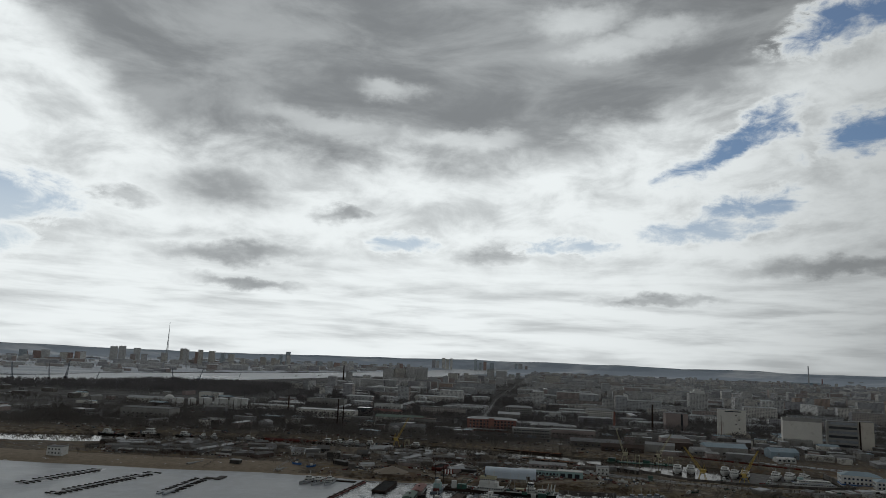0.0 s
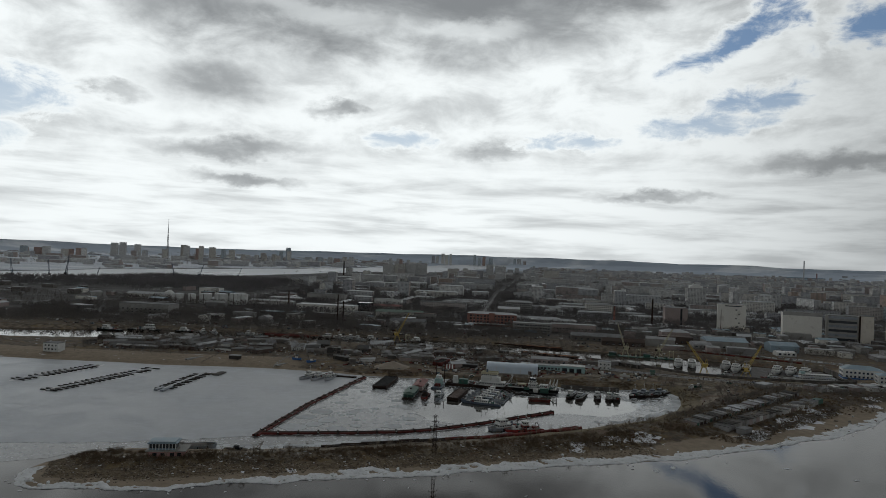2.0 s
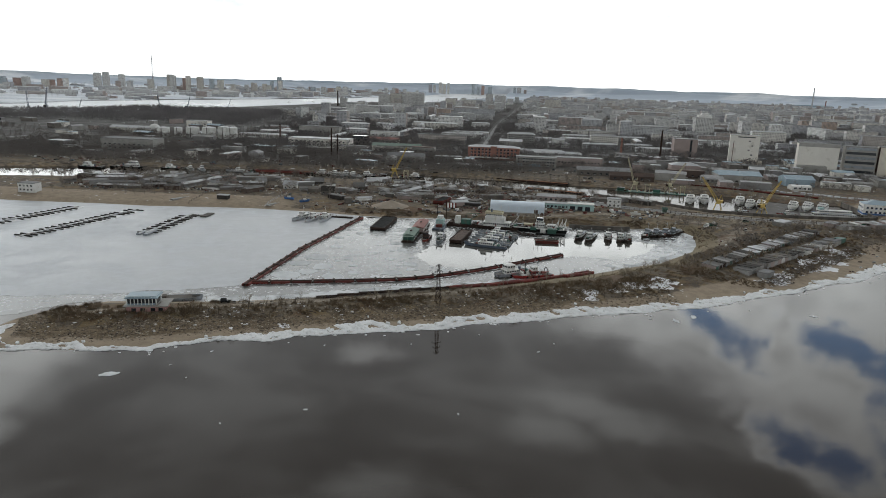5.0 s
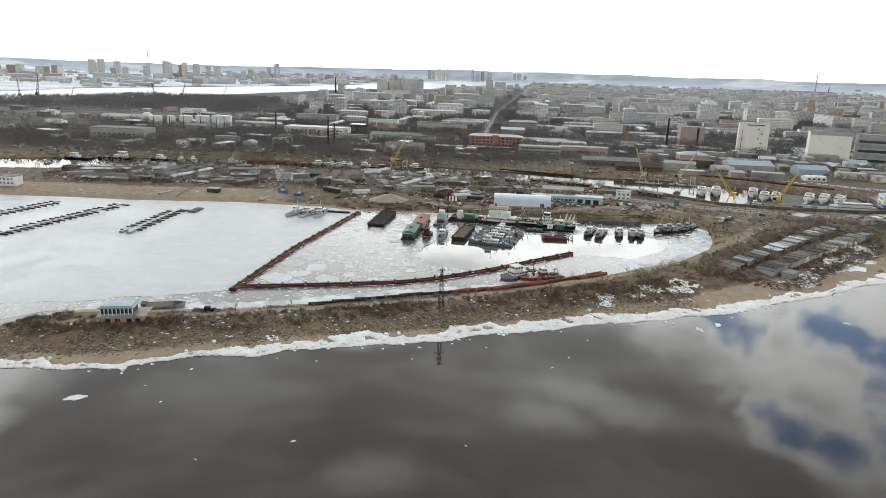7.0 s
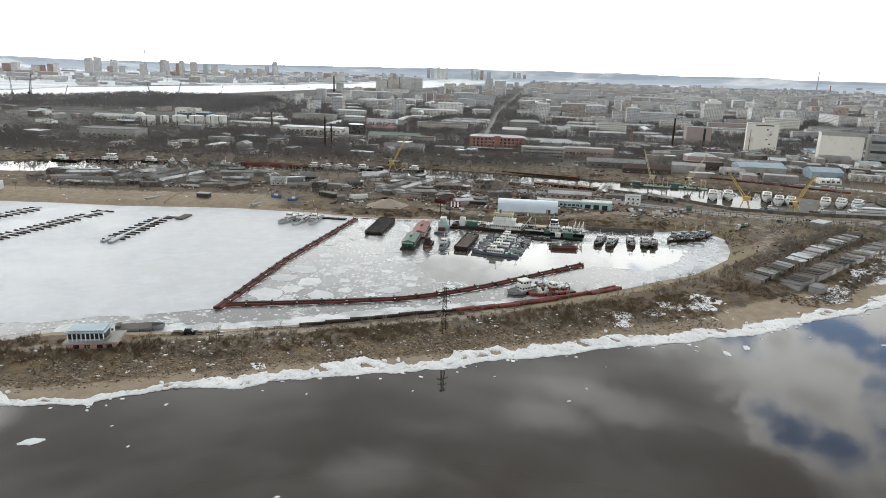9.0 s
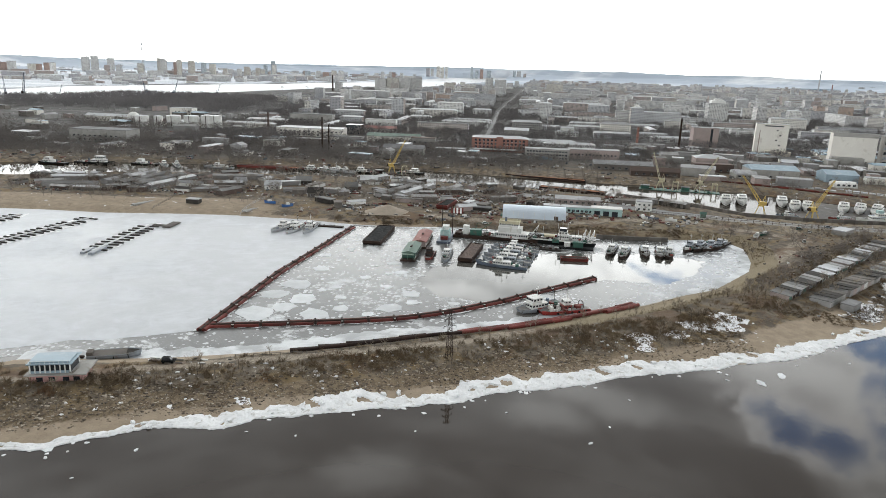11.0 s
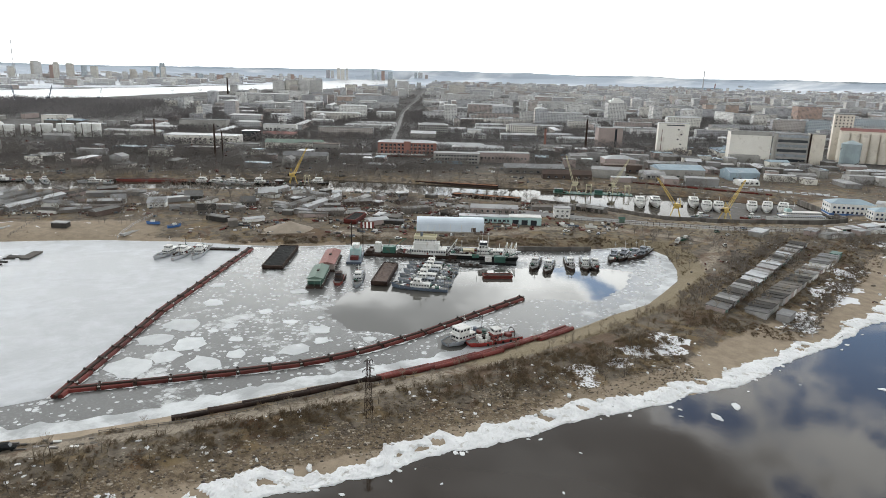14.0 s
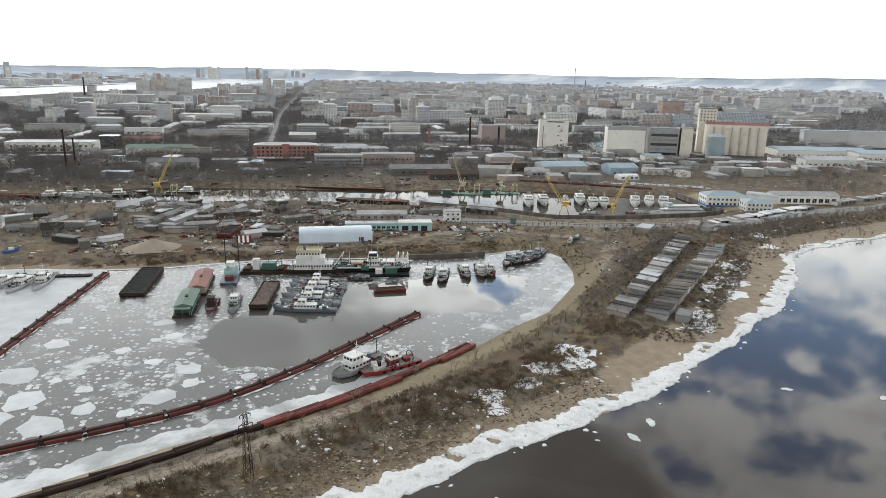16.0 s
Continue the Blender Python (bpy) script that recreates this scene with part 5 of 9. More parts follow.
def hulk():
    """The big white vessel with a pale yellow top house."""
    ship = thing("dredger", "large white dredger with a pale yellow bridge deck", "ship", pose(43, 192, 0, 0, 0, -14))
    part("hull", hull_mesh(bmesh.new(), 34, 10, 2.2, bow=0.15, stern=0.95, sheer=0.3, blunt=0.7), [RUST_DARK, DECK], ship)
    cabin(ship, -8, 11, 8, 1.8, 5.0, WHITE)
    cabin(ship, -7, 7, 7.4, 5.1, 8.2, WHITE, name="upper_cabin", glass=False)
    cabin(ship, -6.5, 5, 7.0, 8.3, 11.4, WHITE, roof=PALE_YELLOW, name="bridge")
    part("bridge_fascia", boxes((-6.9, 5.3, -3.8, -3.55, 10.7, 12.3), (-6.9, 5.3, 3.55, 3.8, 10.7, 12.3), (-6.9, -6.6, -3.55, 3.55, 10.7, 12.3), (5.0, 5.3, -3.55, 3.55, 10.7, 12.3)), PALE_YELLOW, ship, "pale yellow band")
    mast(ship, 4, 12, 6)
    part("derrick", rods(((11, 0, 2), (17, 0, 11)), ((11, 2, 2), (17, 0, 11)), ((11, -2, 2), (17, 0, 11)), ((14, 0, 2), (17, 0, 11)), r=0.16), WHITE, ship)
    part("funnel", rods(((-3, 0, 11.4), (-3, 0, 14)), r=0.7, n=10), STEEL_BLUE, ship)
    rail(ship, 34, 10, 1.9)
    fittings(ship, 34, 10, 2.0, 30, 1)
    aft = thing("crane_barge", "dark work barge with a green cable crane", "barge", pose(20, 197, 0, 0, 0, -12), "work barges")
    part("hull", boxes((-11, 11, -5, 5, -0.5, 1.6), bevel=0.2), RUST_DARK, aft)
    cab = part("crane_house", boxes((-1, 6, -2.4, 2.4, 1.6, 5.2), bevel=0.3), GREEN, aft, "green crane house")
    part("crane_jib", rods(((5, -0.8, 4.6), (12, -0.3, 10)), ((5, 0.8, 4.6), (12, 0.3, 10)), ((7, -0.7, 6.1), (7, 0.7, 6.1)), ((9, -0.6, 7.7), (9, 0.6, 7.7)), ((2, 0, 5.2), (3, 0, 9)), ((3, 0, 9), (12, 0, 10)), r=0.14), GREEN, cab)
    part("white_house", boxes((-5.5, -2.0, -1.6, 1.6, 1.6, 7.2), bevel=0.15), WHITE, aft)
    for piece in ((-10, -6.5, -4, 2, 1.6, 3.0), (7, 10, -3, 3, 1.6, 2.8), (-9, -7, 2.4, 4, 1.6, 3.6)):
        part("scrap", boxes(piece, bevel=0.2), RUST_DARK, aft)
    long = thing("dredger", "long low dredger with black hull and white deckhouses", "ship", pose(74, 186, 0, 0, 0, -13))
    part("hull", hull_mesh(bmesh.new(), 38, 9, 2.4, bow=0.12, stern=0.95, sheer=0.2, blunt=0.8), [BLACK, DECK], long)
    part("casing", boxes((-18, 17, -3.9, 3.9, 2.0, 3.1), bevel=0.15), WHITE, long)
    part("deck_plate", boxes((-17.6, 16.6, -3.5, 3.5, 3.1, 3.2)), DECK, long)
    cabin(long, -3, 3.5, 5.6, 3.2, 5.8, WHITE)
    cabin(long, -2.4, 2.6, 4.8, 5.9, 8.0, WHITE, name="wheelhouse")
    part("bridge_top", boxes((-2.2, 2.2, -2.3, 2.3, 8.1, 9.8), bevel=0.15), GLASS, long, "glazed bridge top")
    cabin(long, 5.5, 11, 5.0, 3.2, 5.4, WHITE)
    cabin(long, -11, -5, 4.2, 3.2, 5.0, PALE_YELLOW, glass=False)
    for x in (12.6, 15.2, 17.6):
        part("gantry_frame", rods(((x, -3.2, 3), (x + 0.6, -2.4, 9.4)), ((x, 3.2, 3), (x + 0.6, 2.4, 9.4)), ((x + 0.6, -2.4, 9.4), (x + 0.6, 2.4, 9.4)), ((x - 2, -3, 3), (x + 0.5, -2.5, 8.6)), ((x - 2, 3, 3), (x + 0.5, 2.5, 8.6)), r=0.2), WHITE, long)
    part("suction_ladder", rods(((-16.5, -1.6, 3.4), (-6, -1.6, 4.6)), ((-16.5, 1.6, 3.4), (-6, 1.6, 4.6)), ((-16.5, -1.6, 3.4), (-16.5, 1.6, 6.8)), ((-16.5, 1.6, 3.4), (-16.5, -1.6, 6.8)), r=0.17), RUST_DARK, long)
    for k in range(10):
        part("ladder_rung", rods(((-16 + k, -1.6, 3.5 + 0.11 * k), (-15 + k, 1.6, 3.6 + 0.11 * k)), r=0.15), RUST_DARK, long)
    part("masts", rods(((-3, -2.2, 9.8), (-3, -2.2, 13)), ((2.6, -2.2, 9.8), (2.6, -2.2, 13.5)), ((-0.5, 0, 9.8), (-0.5, 0, 15)), ((-12, 0, 3), (-12, 0, 10)), ((9, 0, 5.4), (9, 0, 9)), r=0.12), WHITE, long)
    part("pipe_run", rods(((-17, 3.0, 3.5), (12, 3.0, 3.5)), ((-15, -3.1, 3.5), (-4, -3.1, 3.5)), r=0.32, n=7), RUST_DARK, long)
    rail(long, 38, 8.4, 3.1)
    fittings(long, 38, 9, 3.15, 42, 2)
    part("green_gear", boxes((-6, -2, -4.6, -3.8, 1.4, 3.4), (6, 11, -4.7, -3.8, 1.6, 3.2), bevel=0.2), GREEN, long, "dark green winch gear")
    work = thing("crane_barge", "black pontoon with a green excavator crane", "barge", pose(80, 175, 0, 0, 0, -12), "work barges")
    part("hull", boxes((-10, 10, -3, 3, -0.5, 1.1), bevel=0.2), BLACK, work)
    part("crane_house", boxes((-2, 4, -2, 2, 1.1, 4.4), bevel=0.3), GREEN, work, "green crane house")
    part("crane_jib", rods(((4, 0, 3.5), (9.5, 0, 6.4)), ((4, 1, 3), (9.5, 0, 6.4)), r=0.2), GREEN, work)
    part("tank", boxes((-7, -3.4, -1.4, 1.4, 1.1, 3.6), bevel=0.2), WHITE, work)
    for dx, dy, w in ((56, 180, 8), (60, 172, 5), (66, 170, 9)):
        raft = thing("work_pontoon", "low dark mooring pontoon beside the dredgers", "pontoon", pose(dx, dy, 0, 0, 0, -13), "mooring pontoons")
        part("deck", boxes((-w / 2, w / 2, -1.8, 1.8, -0.4, 0.8), bevel=0.15), DARK_PLANK, raft)
        part("deck_gear", boxes((-w * 0.3, -w * 0.1, -1, 0.6, 0.8, 1.7), (w * 0.1, w * 0.25, -0.5, 1.2, 0.8, 1.5), bevel=0.1), RUST_DARK, raft)


hulk()
barge(-36.5, 191, 82, 42, 10.5, 1.4, RUST_DARK, BLACK, "dark rusty barge loaded with black coal")
barge(17.5, 156, 76, 34, 8, 1.2, RUST_DARK, ROOF_RUST, "rusty open barge moored beside the patrol boats", 1.3)
barge(74, 150, -4, 15, 5, 0.9, RUST, RUST_DARK, "small rust-red barge afloat in open water", 0.8)
house_boat(-15.5, 151, -97, 27, 8, GREEN, GREEN_ROOF, "green house boat with a faded green roof")
house_boat(-10, 180, -97, 30, 8.5, PINKISH, RED_ROOF, "pinkish house boat with a faded red roof", False)
tug(-5.2, 150, -98, RUST_BRIGHT, RUST_DARK, "small red tug frozen in between house boats", 17, 4.6)
launch(4, 150, -97, 27, 5, STEEL_GREY, "long white launch beside the teal crane boat", top=WHITE)


def crane_boat():
    ship = thing("crane_barge", "teal pontoon crane with tall poles by the shore", "barge", pose(3.5, 190, 0, 0, 0, -97), "work barges")
    part("hull", boxes((-12, 12, -4, 4, -0.5, 1.3), bevel=0.2), STEEL_BLUE, ship)
    cab = part("crane_house", boxes((-5, 3, -2.8, 2.8, 1.3, 6.0), bevel=0.2), TEAL, ship)
    part("crane_top", boxes((-4, 1.5, -2, 2, 6.0, 8.2), bevel=0.2), WHITE, cab)
    for x, y in ((-9.5, -3.2), (-9.5, 3.2)):
        part("spud_pole", rods(((x, y, -0.5), (x, y, 19)), r=0.24, n=8), RUST_DARK, ship)
    part("jib", rods(((3, -1, 5), (12, 0, 10)), ((3, 1, 5), (12, 0, 10)), ((0, 0, 8), (12, 0, 10)), r=0.16), TEAL, ship)
    part("winch", boxes((5, 8, -2.2, 2.2, 1.3, 3.2), bevel=0.2), RUST_BRIGHT, ship)


crane_boat()
for i, (px, py) in enumerate(((32.5, 134), (36, 142.5), (37.5, 149.5), (40, 157), (42.5, 164), (44, 170))):
    patrol_boat(px, py, 162 - i * 0.8, 27 - 0.6 * (i % 2), 5.4, STEEL_BLUE if i == 0 else None, WHITE if i % 2 == 0 else None, "slate blue patrol boat, outermost of a moored raft" if i == 0 else "grey patrol boat moored in a raft of others", "raft of patrol boats")
for px, py, turn, size in ((100, 171, -113, 27), (106, 166, -114, 27), (119, 170, -103, 27), (127, 168, -106, 24), (132, 167, -108, 22)):
    launch(px, py, turn, size, 5.2, label="black-hulled launch with white cabin by the quay", group="launches by the quay")
for px, py, turn in ((150, 183, -122), (157, 185, -126), (164, 186, -130), (171, 190, -131)):
    patrol_boat(px, py, turn, 27, 5.6, RUST_DARK, STEEL_GREY, "old grey boat frozen into the end of the harbour", "boats frozen in")
for px, py, turn in ((-97, 205, -112), (-89, 203, -106), (-81, 205, -96)):
    patrol_boat(px, py, turn, 28, 6.2, ROOF_PALE, WHITE, "grey patrol boat frozen into the outer ice", "patrol boats in the outer ice")
tug(44, 71, 212, STEEL_GREY, WHITE, "pale grey tug with a white wheelhouse", 21, 6).scale = (1.12, 1.2, 1.15)
tug(53.5, 67.5, 198, RED_LEAD, WHITE, "red work boat heaped with white drums", 20, 5.6, True).scale = (1.12, 1.2, 1.1)
filled("open_water", roughened([(31, 63), (36, 58.5), (48, 58), (64, 66), (66, 72), (56, 76), (42, 79), (33, 74)], 3, 0.8, 41), 0.075, OPEN_WATER, "dark open water round the tugs", "water")
barge(-72, 212, -8, 22, 3.2, 0.5, RUST_DARK, DARK_PLANK, "low dark pontoon frozen by the shore", 0.4, name="mooring_pontoon")


# ---- jetties in the outer ice ----
def jetty(p, q, fingers, seed, head=False):
    p, q = Vector((*p, 0)), Vector((*q, 0))
    along = q - p
    turn = math.degrees(math.atan2(along.y, along.x))
    owner = thing("floating_jetty", "dark boat jetty with short fingers, frozen into ice", "jetty", pose(p.x, p.y, 0, 0, 0, turn), "jetties")
    length = along.length
    part("walkway", boxes((0, length, -1.0, 1.0, 0.15, 0.95), bevel=0.06), ROOF_PALE, owner)
    r = random.Random(seed)
    me = mesh_of("finger", *(lambda: (lambda b: ([v.co[:] for v in b.verts], [[v.index for v in f.verts] for f in b.faces]))(ready(boxes((0, 5.6, -0.62, 0.62, 0.1, 0.85), bevel=0.08))))(), [DARK_PLANK])
    for i in range(fingers):
        x = length * (i + 0.5) / fingers
        for s in (-1, 1):
            if r.random() < 0.06:
                continue
            shared("finger", me, owner, pose(x + r.uniform(-0.4, 0.4), s * 0.9, r.uniform(-0.05, 0.1), 0, 0, s * 90 + r.uniform(-6, 6)))
    if head:
        part("landing_stage", boxes((length - 8, length + 6, -14, -9, 0.1, 1.0), (length - 5, length - 2, -9, -1, 0.1, 0.8), bevel=0.08), PLANK, owner)
        part("float", boxes((-6, 8, -3.8, -1.2, 0.1, 1.3), bevel=0.15), STEEL_GREY, owner)
        part("float", boxes((-5, 6, 1.2, 3.6, 0.1, 1.2), bevel=0.15), STEEL_GREY, owner)
    part("ice_collar", floe_bm(length, seed), SNOW, owner, "white snow-covered ice round the jetty")


def ready(bm):
    bm.verts.index_update()
    bm.verts.ensure_lookup_table()
    return bm


def floe_bm(length, seed):
    r = random.Random(seed)
    bm = bmesh.new()
    n = 26
    rim = [bm.verts.new((length * 0.5 + (length * 0.5 + 4 + r.uniform(-2, 2)) * math.cos(2 * math.pi * i / n), (8 + r.uniform(-2, 2)) * math.sin(2 * math.pi * i / n), 0.13)) for i in range(n)]
    bm.faces.new(rim)
    return bm


jetty((-252, 120), (-223, 216), 22, 1)
jetty((-292, 150), (-269, 219), 15, 2)
jetty((-184, 139), (-178, 205), 12, 3, True)


# ---- the spit ----
def pylon():
    h = height(3, 8)
    owner = thing("lattice_pylon", "dark lattice steel power pylon on the spit", "pylon", pose(3, 8, h - 0.3, 0, 0, 20))

    def leg(sx, sy):
        return rods(((sx * 1.0, sy * 1.0, 0), (sx * 0.35, sy * 0.35, 18)), r=0.075)

    for sx in (-1, 1):
        for sy in (-1, 1):
            part("leg", leg(sx, sy), RUST_DARK, owner)
    bm = bmesh.new()
    for i in range(9):
        a, b = 1.0 - 0.072 * i, 1.0 - 0.072 * (i + 1)
        z0, z1 = 2.0 * i, 2.0 * i + 2
        for (x0, y0), (x1, y1) in (((-1, -1), (1, -1)), ((1, -1), (1, 1)), ((1, 1), (-1, 1)), ((-1, 1), (-1, -1))):
            rod(bm, (x0 * a, y0 * a, z0), (x1 * b, y1 * b, z1), 0.04, n=4)
            rod(bm, (x1 * a, y1 * a, z0), (x0 * b, y0 * b, z1), 0.04, n=4)
    part("bracing", bm, RUST_DARK, owner)
    for z, w in ((12.5, 2.2), (15, 1.7), (17.6, 1.3)):
        arm = part("cross_arm", rods(((-w, 0, z), (w, 0, z)), ((-w, 0, z), (0, 0, z + 0.7)), ((w, 0, z), (0, 0, z + 0.7)), r=0.08), RUST_DARK, owner)
        part("insulators", rods(((-w, 0, z), (-w, 0, z - 0.8)), ((w, 0, z), (w, 0, z - 0.8)), r=0.1), GLASS, arm)


pylon()


def pavilion():
    z = height(-118, -12)
    owner = thing("beach_pavilion", "pink concrete pavilion with a glazed light blue upper veranda", "pavilion", pose(-118, -13, z - 0.4, 0, 0, 8))
    part("lower_wall", boxes((-7, 8, -4, 4.5, 0, 3.2)), PINK, owner, "stained pink concrete wall")
    part("terrace", boxes((-8, 9.5, -5, 5.5, 3.2, 3.6)), CONCRETE, owner)
    for x in (-5, -1.5, 2.5, 5.5):
        part("opening", boxes((x, x + 1.8, -4.06, -3.9, 1.0, 2.4)), GLASS, owner)
    part("veranda_glass", boxes((-6.6, 4.6, -3.4, 3.4, 3.6, 6.4)), GLASS, owner, "dark glazing")
    for i in range(9):
        for y in (-3.6, 3.6):
            part("column", boxes((-6.8 + i * 1.42, -6.5 + i * 1.42, y - 0.15, y + 0.15, 3.6, 6.5)), WHITE, owner)
    part("roof", boxes((-7.4, 5.6, -4.4, 4.4, 6.5, 6.9), (-6.6, 4.8, -3.6, 3.6, 6.9, 7.3), bevel=0.1), BLUE_ROOF, owner)
    part("parapet", rods(*[((-7.2 + i * 1.3, -4.2, 6.9), (-7.2 + i * 1.3, -4.2, 7.7)) for i in range(10)], ((-7.2, -4.2, 7.7), (5.0, -4.2, 7.7)), r=0.06), WHITE, owner)
    part("sill_band", boxes((-6.9, 4.9, -3.7, -3.5, 3.6, 4.3)), BLUE_ROOF, owner)


pavilion()


def car(x, y, turn, paint, label, van=False):
    z = max(height(x, y), 0)
    owner = thing("car", label, "car", pose(x, y, z, 0, 0, turn), "cars")
    bm = bmesh.new()
    box(bm, -2.2, 2.2, -0.9, 0.9, 0.35, 1.0, bevel=0.18)
    part("body", bm, paint, owner)
    top = 1.9 if van else 1.5
    bm = bmesh.new()
    box(bm, -1.9 if van else -1.6, 1.2 if van else 0.9, -0.8, 0.8, 0.98, top, bevel=0.12)
    for v in bm.verts:
        if v.co.z > 1.2 and v.co.x > 0:
            v.co.x -= 0.45
    cab = part("cab", bm, GLASS, owner)
    part("roof_panel", boxes((-1.75 if van else -1.4, 0.6 if van else 0.3, -0.72, 0.72, top, top + 0.06)), paint, cab)
    for wx in (-1.4, 1.4):
        for wy in (-0.85, 0.85):
            wheel = bmesh.new()
            bmesh.ops.create_cone(wheel, cap_ends=True, segments=10, radius1=0.36, radius2=0.36, depth=0.24, matrix=pose(wx, wy, 0.36, 90))
            part("wheel", wheel, BLACK, owner)
    return owner


car(-90, 1, 5, BLACK, "dark van parked among driftwood on the spit", True)
for cx, cy, turn, paint, text in ((138, 233, 20, WHITE, "white car parked in the boatyard"), (152, 230, 80, WHITE, "pale car parked in the boatyard"), (157, 226, 60, STEEL_GREY, "grey car parked in the boatyard"), (240, 217, 40, WHITE, "white car stopped on the dirt track"), (222, 190, 70, WHITE, "white van on the dirt track"), (128, 262, 5, WHITE, "white car beside the teal workshop"), (238, 226, 10, GREEN, "green truck standing by the road"), (262, 234, 8, STEEL_GREY, "grey car driving on the road"), (420, 250, 15, STEEL_BLUE, "dark blue car on the road"), (355, 272, 30, BLACK, "black car on the sandy lot"), (30, 226, 0, WHITE, "white car beside the warehouse")):
    car(cx, cy, turn, paint, text, "van" in text or "truck" in text)


def wreck():
    owner = thing("wrecked_boat", "grey wrecked boat hull lying on the shore", "boat", pose(-112, 10, 0.4, 8, 0, 14))
    part("hull", hull_mesh(bmesh.new(), 17, 4.4, 1.6, bow=0.35), [STEEL_GREY, DARK_PLANK], owner)
    part("broken_deck", boxes((-7, 4, -1.9, 1.9, 1.4, 1.6), (-8.5, -6.5, -1.4, 1.4, 1.2, 2.6), bevel=0.1), PLANK, owner)
    part("props", rods(((-6, -2.4, -1), (-5.5, -2, 1.4)), ((5, -2.4, -1), (4.5, -2, 1.4)), ((0, -2.4, -1), (0, -2, 1.4)), r=0.15), DARK_PLANK, owner)
    low = thing("scrap_heap", "heap of dark scrap by the water", "scrap", pose(-124, 8, 0.2))
    for piece in ((-2, 0.48, -1, 1, 0, 1.2), (0.5, 2.5, -0.6, 0.6, 0, 0.8)):
        part("scrap", boxes(piece, bevel=0.2), RUST_DARK, low)
    drift = thing("driftwood", "grey driftwood and planks strewn on the spit", "driftwood", pose(-84, 2.5, height(-84, 2.5)))
    r = random.Random(9)
    for i in range(22):
        x, y = r.uniform(-14, 16), r.uniform(-2.5, 2.5)
        part("plank", boxes((x, x + r.uniform(1, 4), y, y + r.uniform(0.3, 1.0), 0, r.uniform(0.25, 0.7))), WHITE if i % 4 == 0 else PLANK, drift)


wreck()


def fence(name, line, tall, gap, material, label):
    q, normal, s = resample(line, gap)
    owner = thing(name, label, "fence", pose(q[0][0], q[0][1], 0))
    post = mesh_of("post", [(x, y, z) for z in (-0.3, tall) for x, y in ((-0.08, -0.08), (0.08, -0.08), (0.08, 0.08), (-0.08, 0.08))], [(0, 1, 5, 4), (1, 2, 6, 5), (2, 3, 7, 6), (3, 0, 4, 7), (4, 5, 6, 7)], [material])
    zs = [max(height(*p), 0) for p in q]
    for i, p in enumerate(q):
        shared("post", post, owner, pose(p[0] - q[0][0], p[1] - q[0][1], zs[i]))
    for k in (0.45, 0.92):
        bm, last = bmesh.new(), None
        for i, p in enumerate(q):
            ring = [bm.verts.new((p[0] - q[0][0] + normal[i][0] * a, p[1] - q[0][1] + normal[i][1] * a, zs[i] + tall * k + b)) for a, b in ((-0.05, -0.06), (0.05, -0.06), (0.05, 0.06), (-0.05, 0.06))]
            for e in range(4 if last else 0):
                bm.faces.new((last[e], last[(e + 1) % 4], ring[(e + 1) % 4], ring[e]))
            last = ring
        part("rail", bm, material, owner)


fence("track_fence", [(-70, 8), (-40, 12), (-10, 24), (20, 34)], 1.1, 3.0, PLANK, "low grey wooden fence beside the track")


# ---- buildings ----
WINDOW = {}


def window_mesh(w, h, casing=None):
    key = (w, h, casing.name if casing else "")
    if key not in WINDOW:
        bm = boxes((-w / 2, w / 2, -0.06, 0.03, 0, h))
        for f in bm.faces:
            f.material_index = 0
        n0 = len(bm.faces)
        box(bm, -w / 2 - 0.1, w / 2 + 0.1, -0.1, -0.02, -0.1, 0.05)
        box(bm, -0.04, 0.04, -0.09, -0.05, 0, h)
        bm.faces.ensure_lookup_table()
        for f in bm.faces[n0:]:
            f.material_index = 1
        me = bpy.data.meshes.new("window")
        bm.to_mesh(me)
        bm.free()
        me.materials.append(GLASS)
        me.materials.append(casing or WHITE)
        WINDOW[key] = me
    return WINDOW[key]


def windows(parent, width, depth, z0, cols, rows, w=1.4, h=1.6, storey=3.2, sides=("s",), casing=None, skip=0.0, seed=0, span=0.92):
    """Windows of their own on the walls of a house that stands centred on its origin, its front to the south."""
    r = random.Random(seed)
    me = window_mesh(w, h, casing)
    for side in sides:
        length = width if side in "sn" else depth
        count = cols if side in "sn" else max(1, int(cols * depth / width))
        for i in range(count):
            for k in range(rows):
                if r.random() < skip:
                    continue
                a = (i + 0.5) / count * length * span - length * span / 2
                z = z0 + k * storey
                m = {"s": pose(a, -depth / 2 - 0.02, z), "n": pose(-a, depth / 2 + 0.02, z, 0, 0, 180), "w": pose(-width / 2 - 0.02, -a, z, 0, 0, -90), "e": pose(width / 2 + 0.02, a, z, 0, 0, 90)}[side]
                shared("window", me, parent, m)


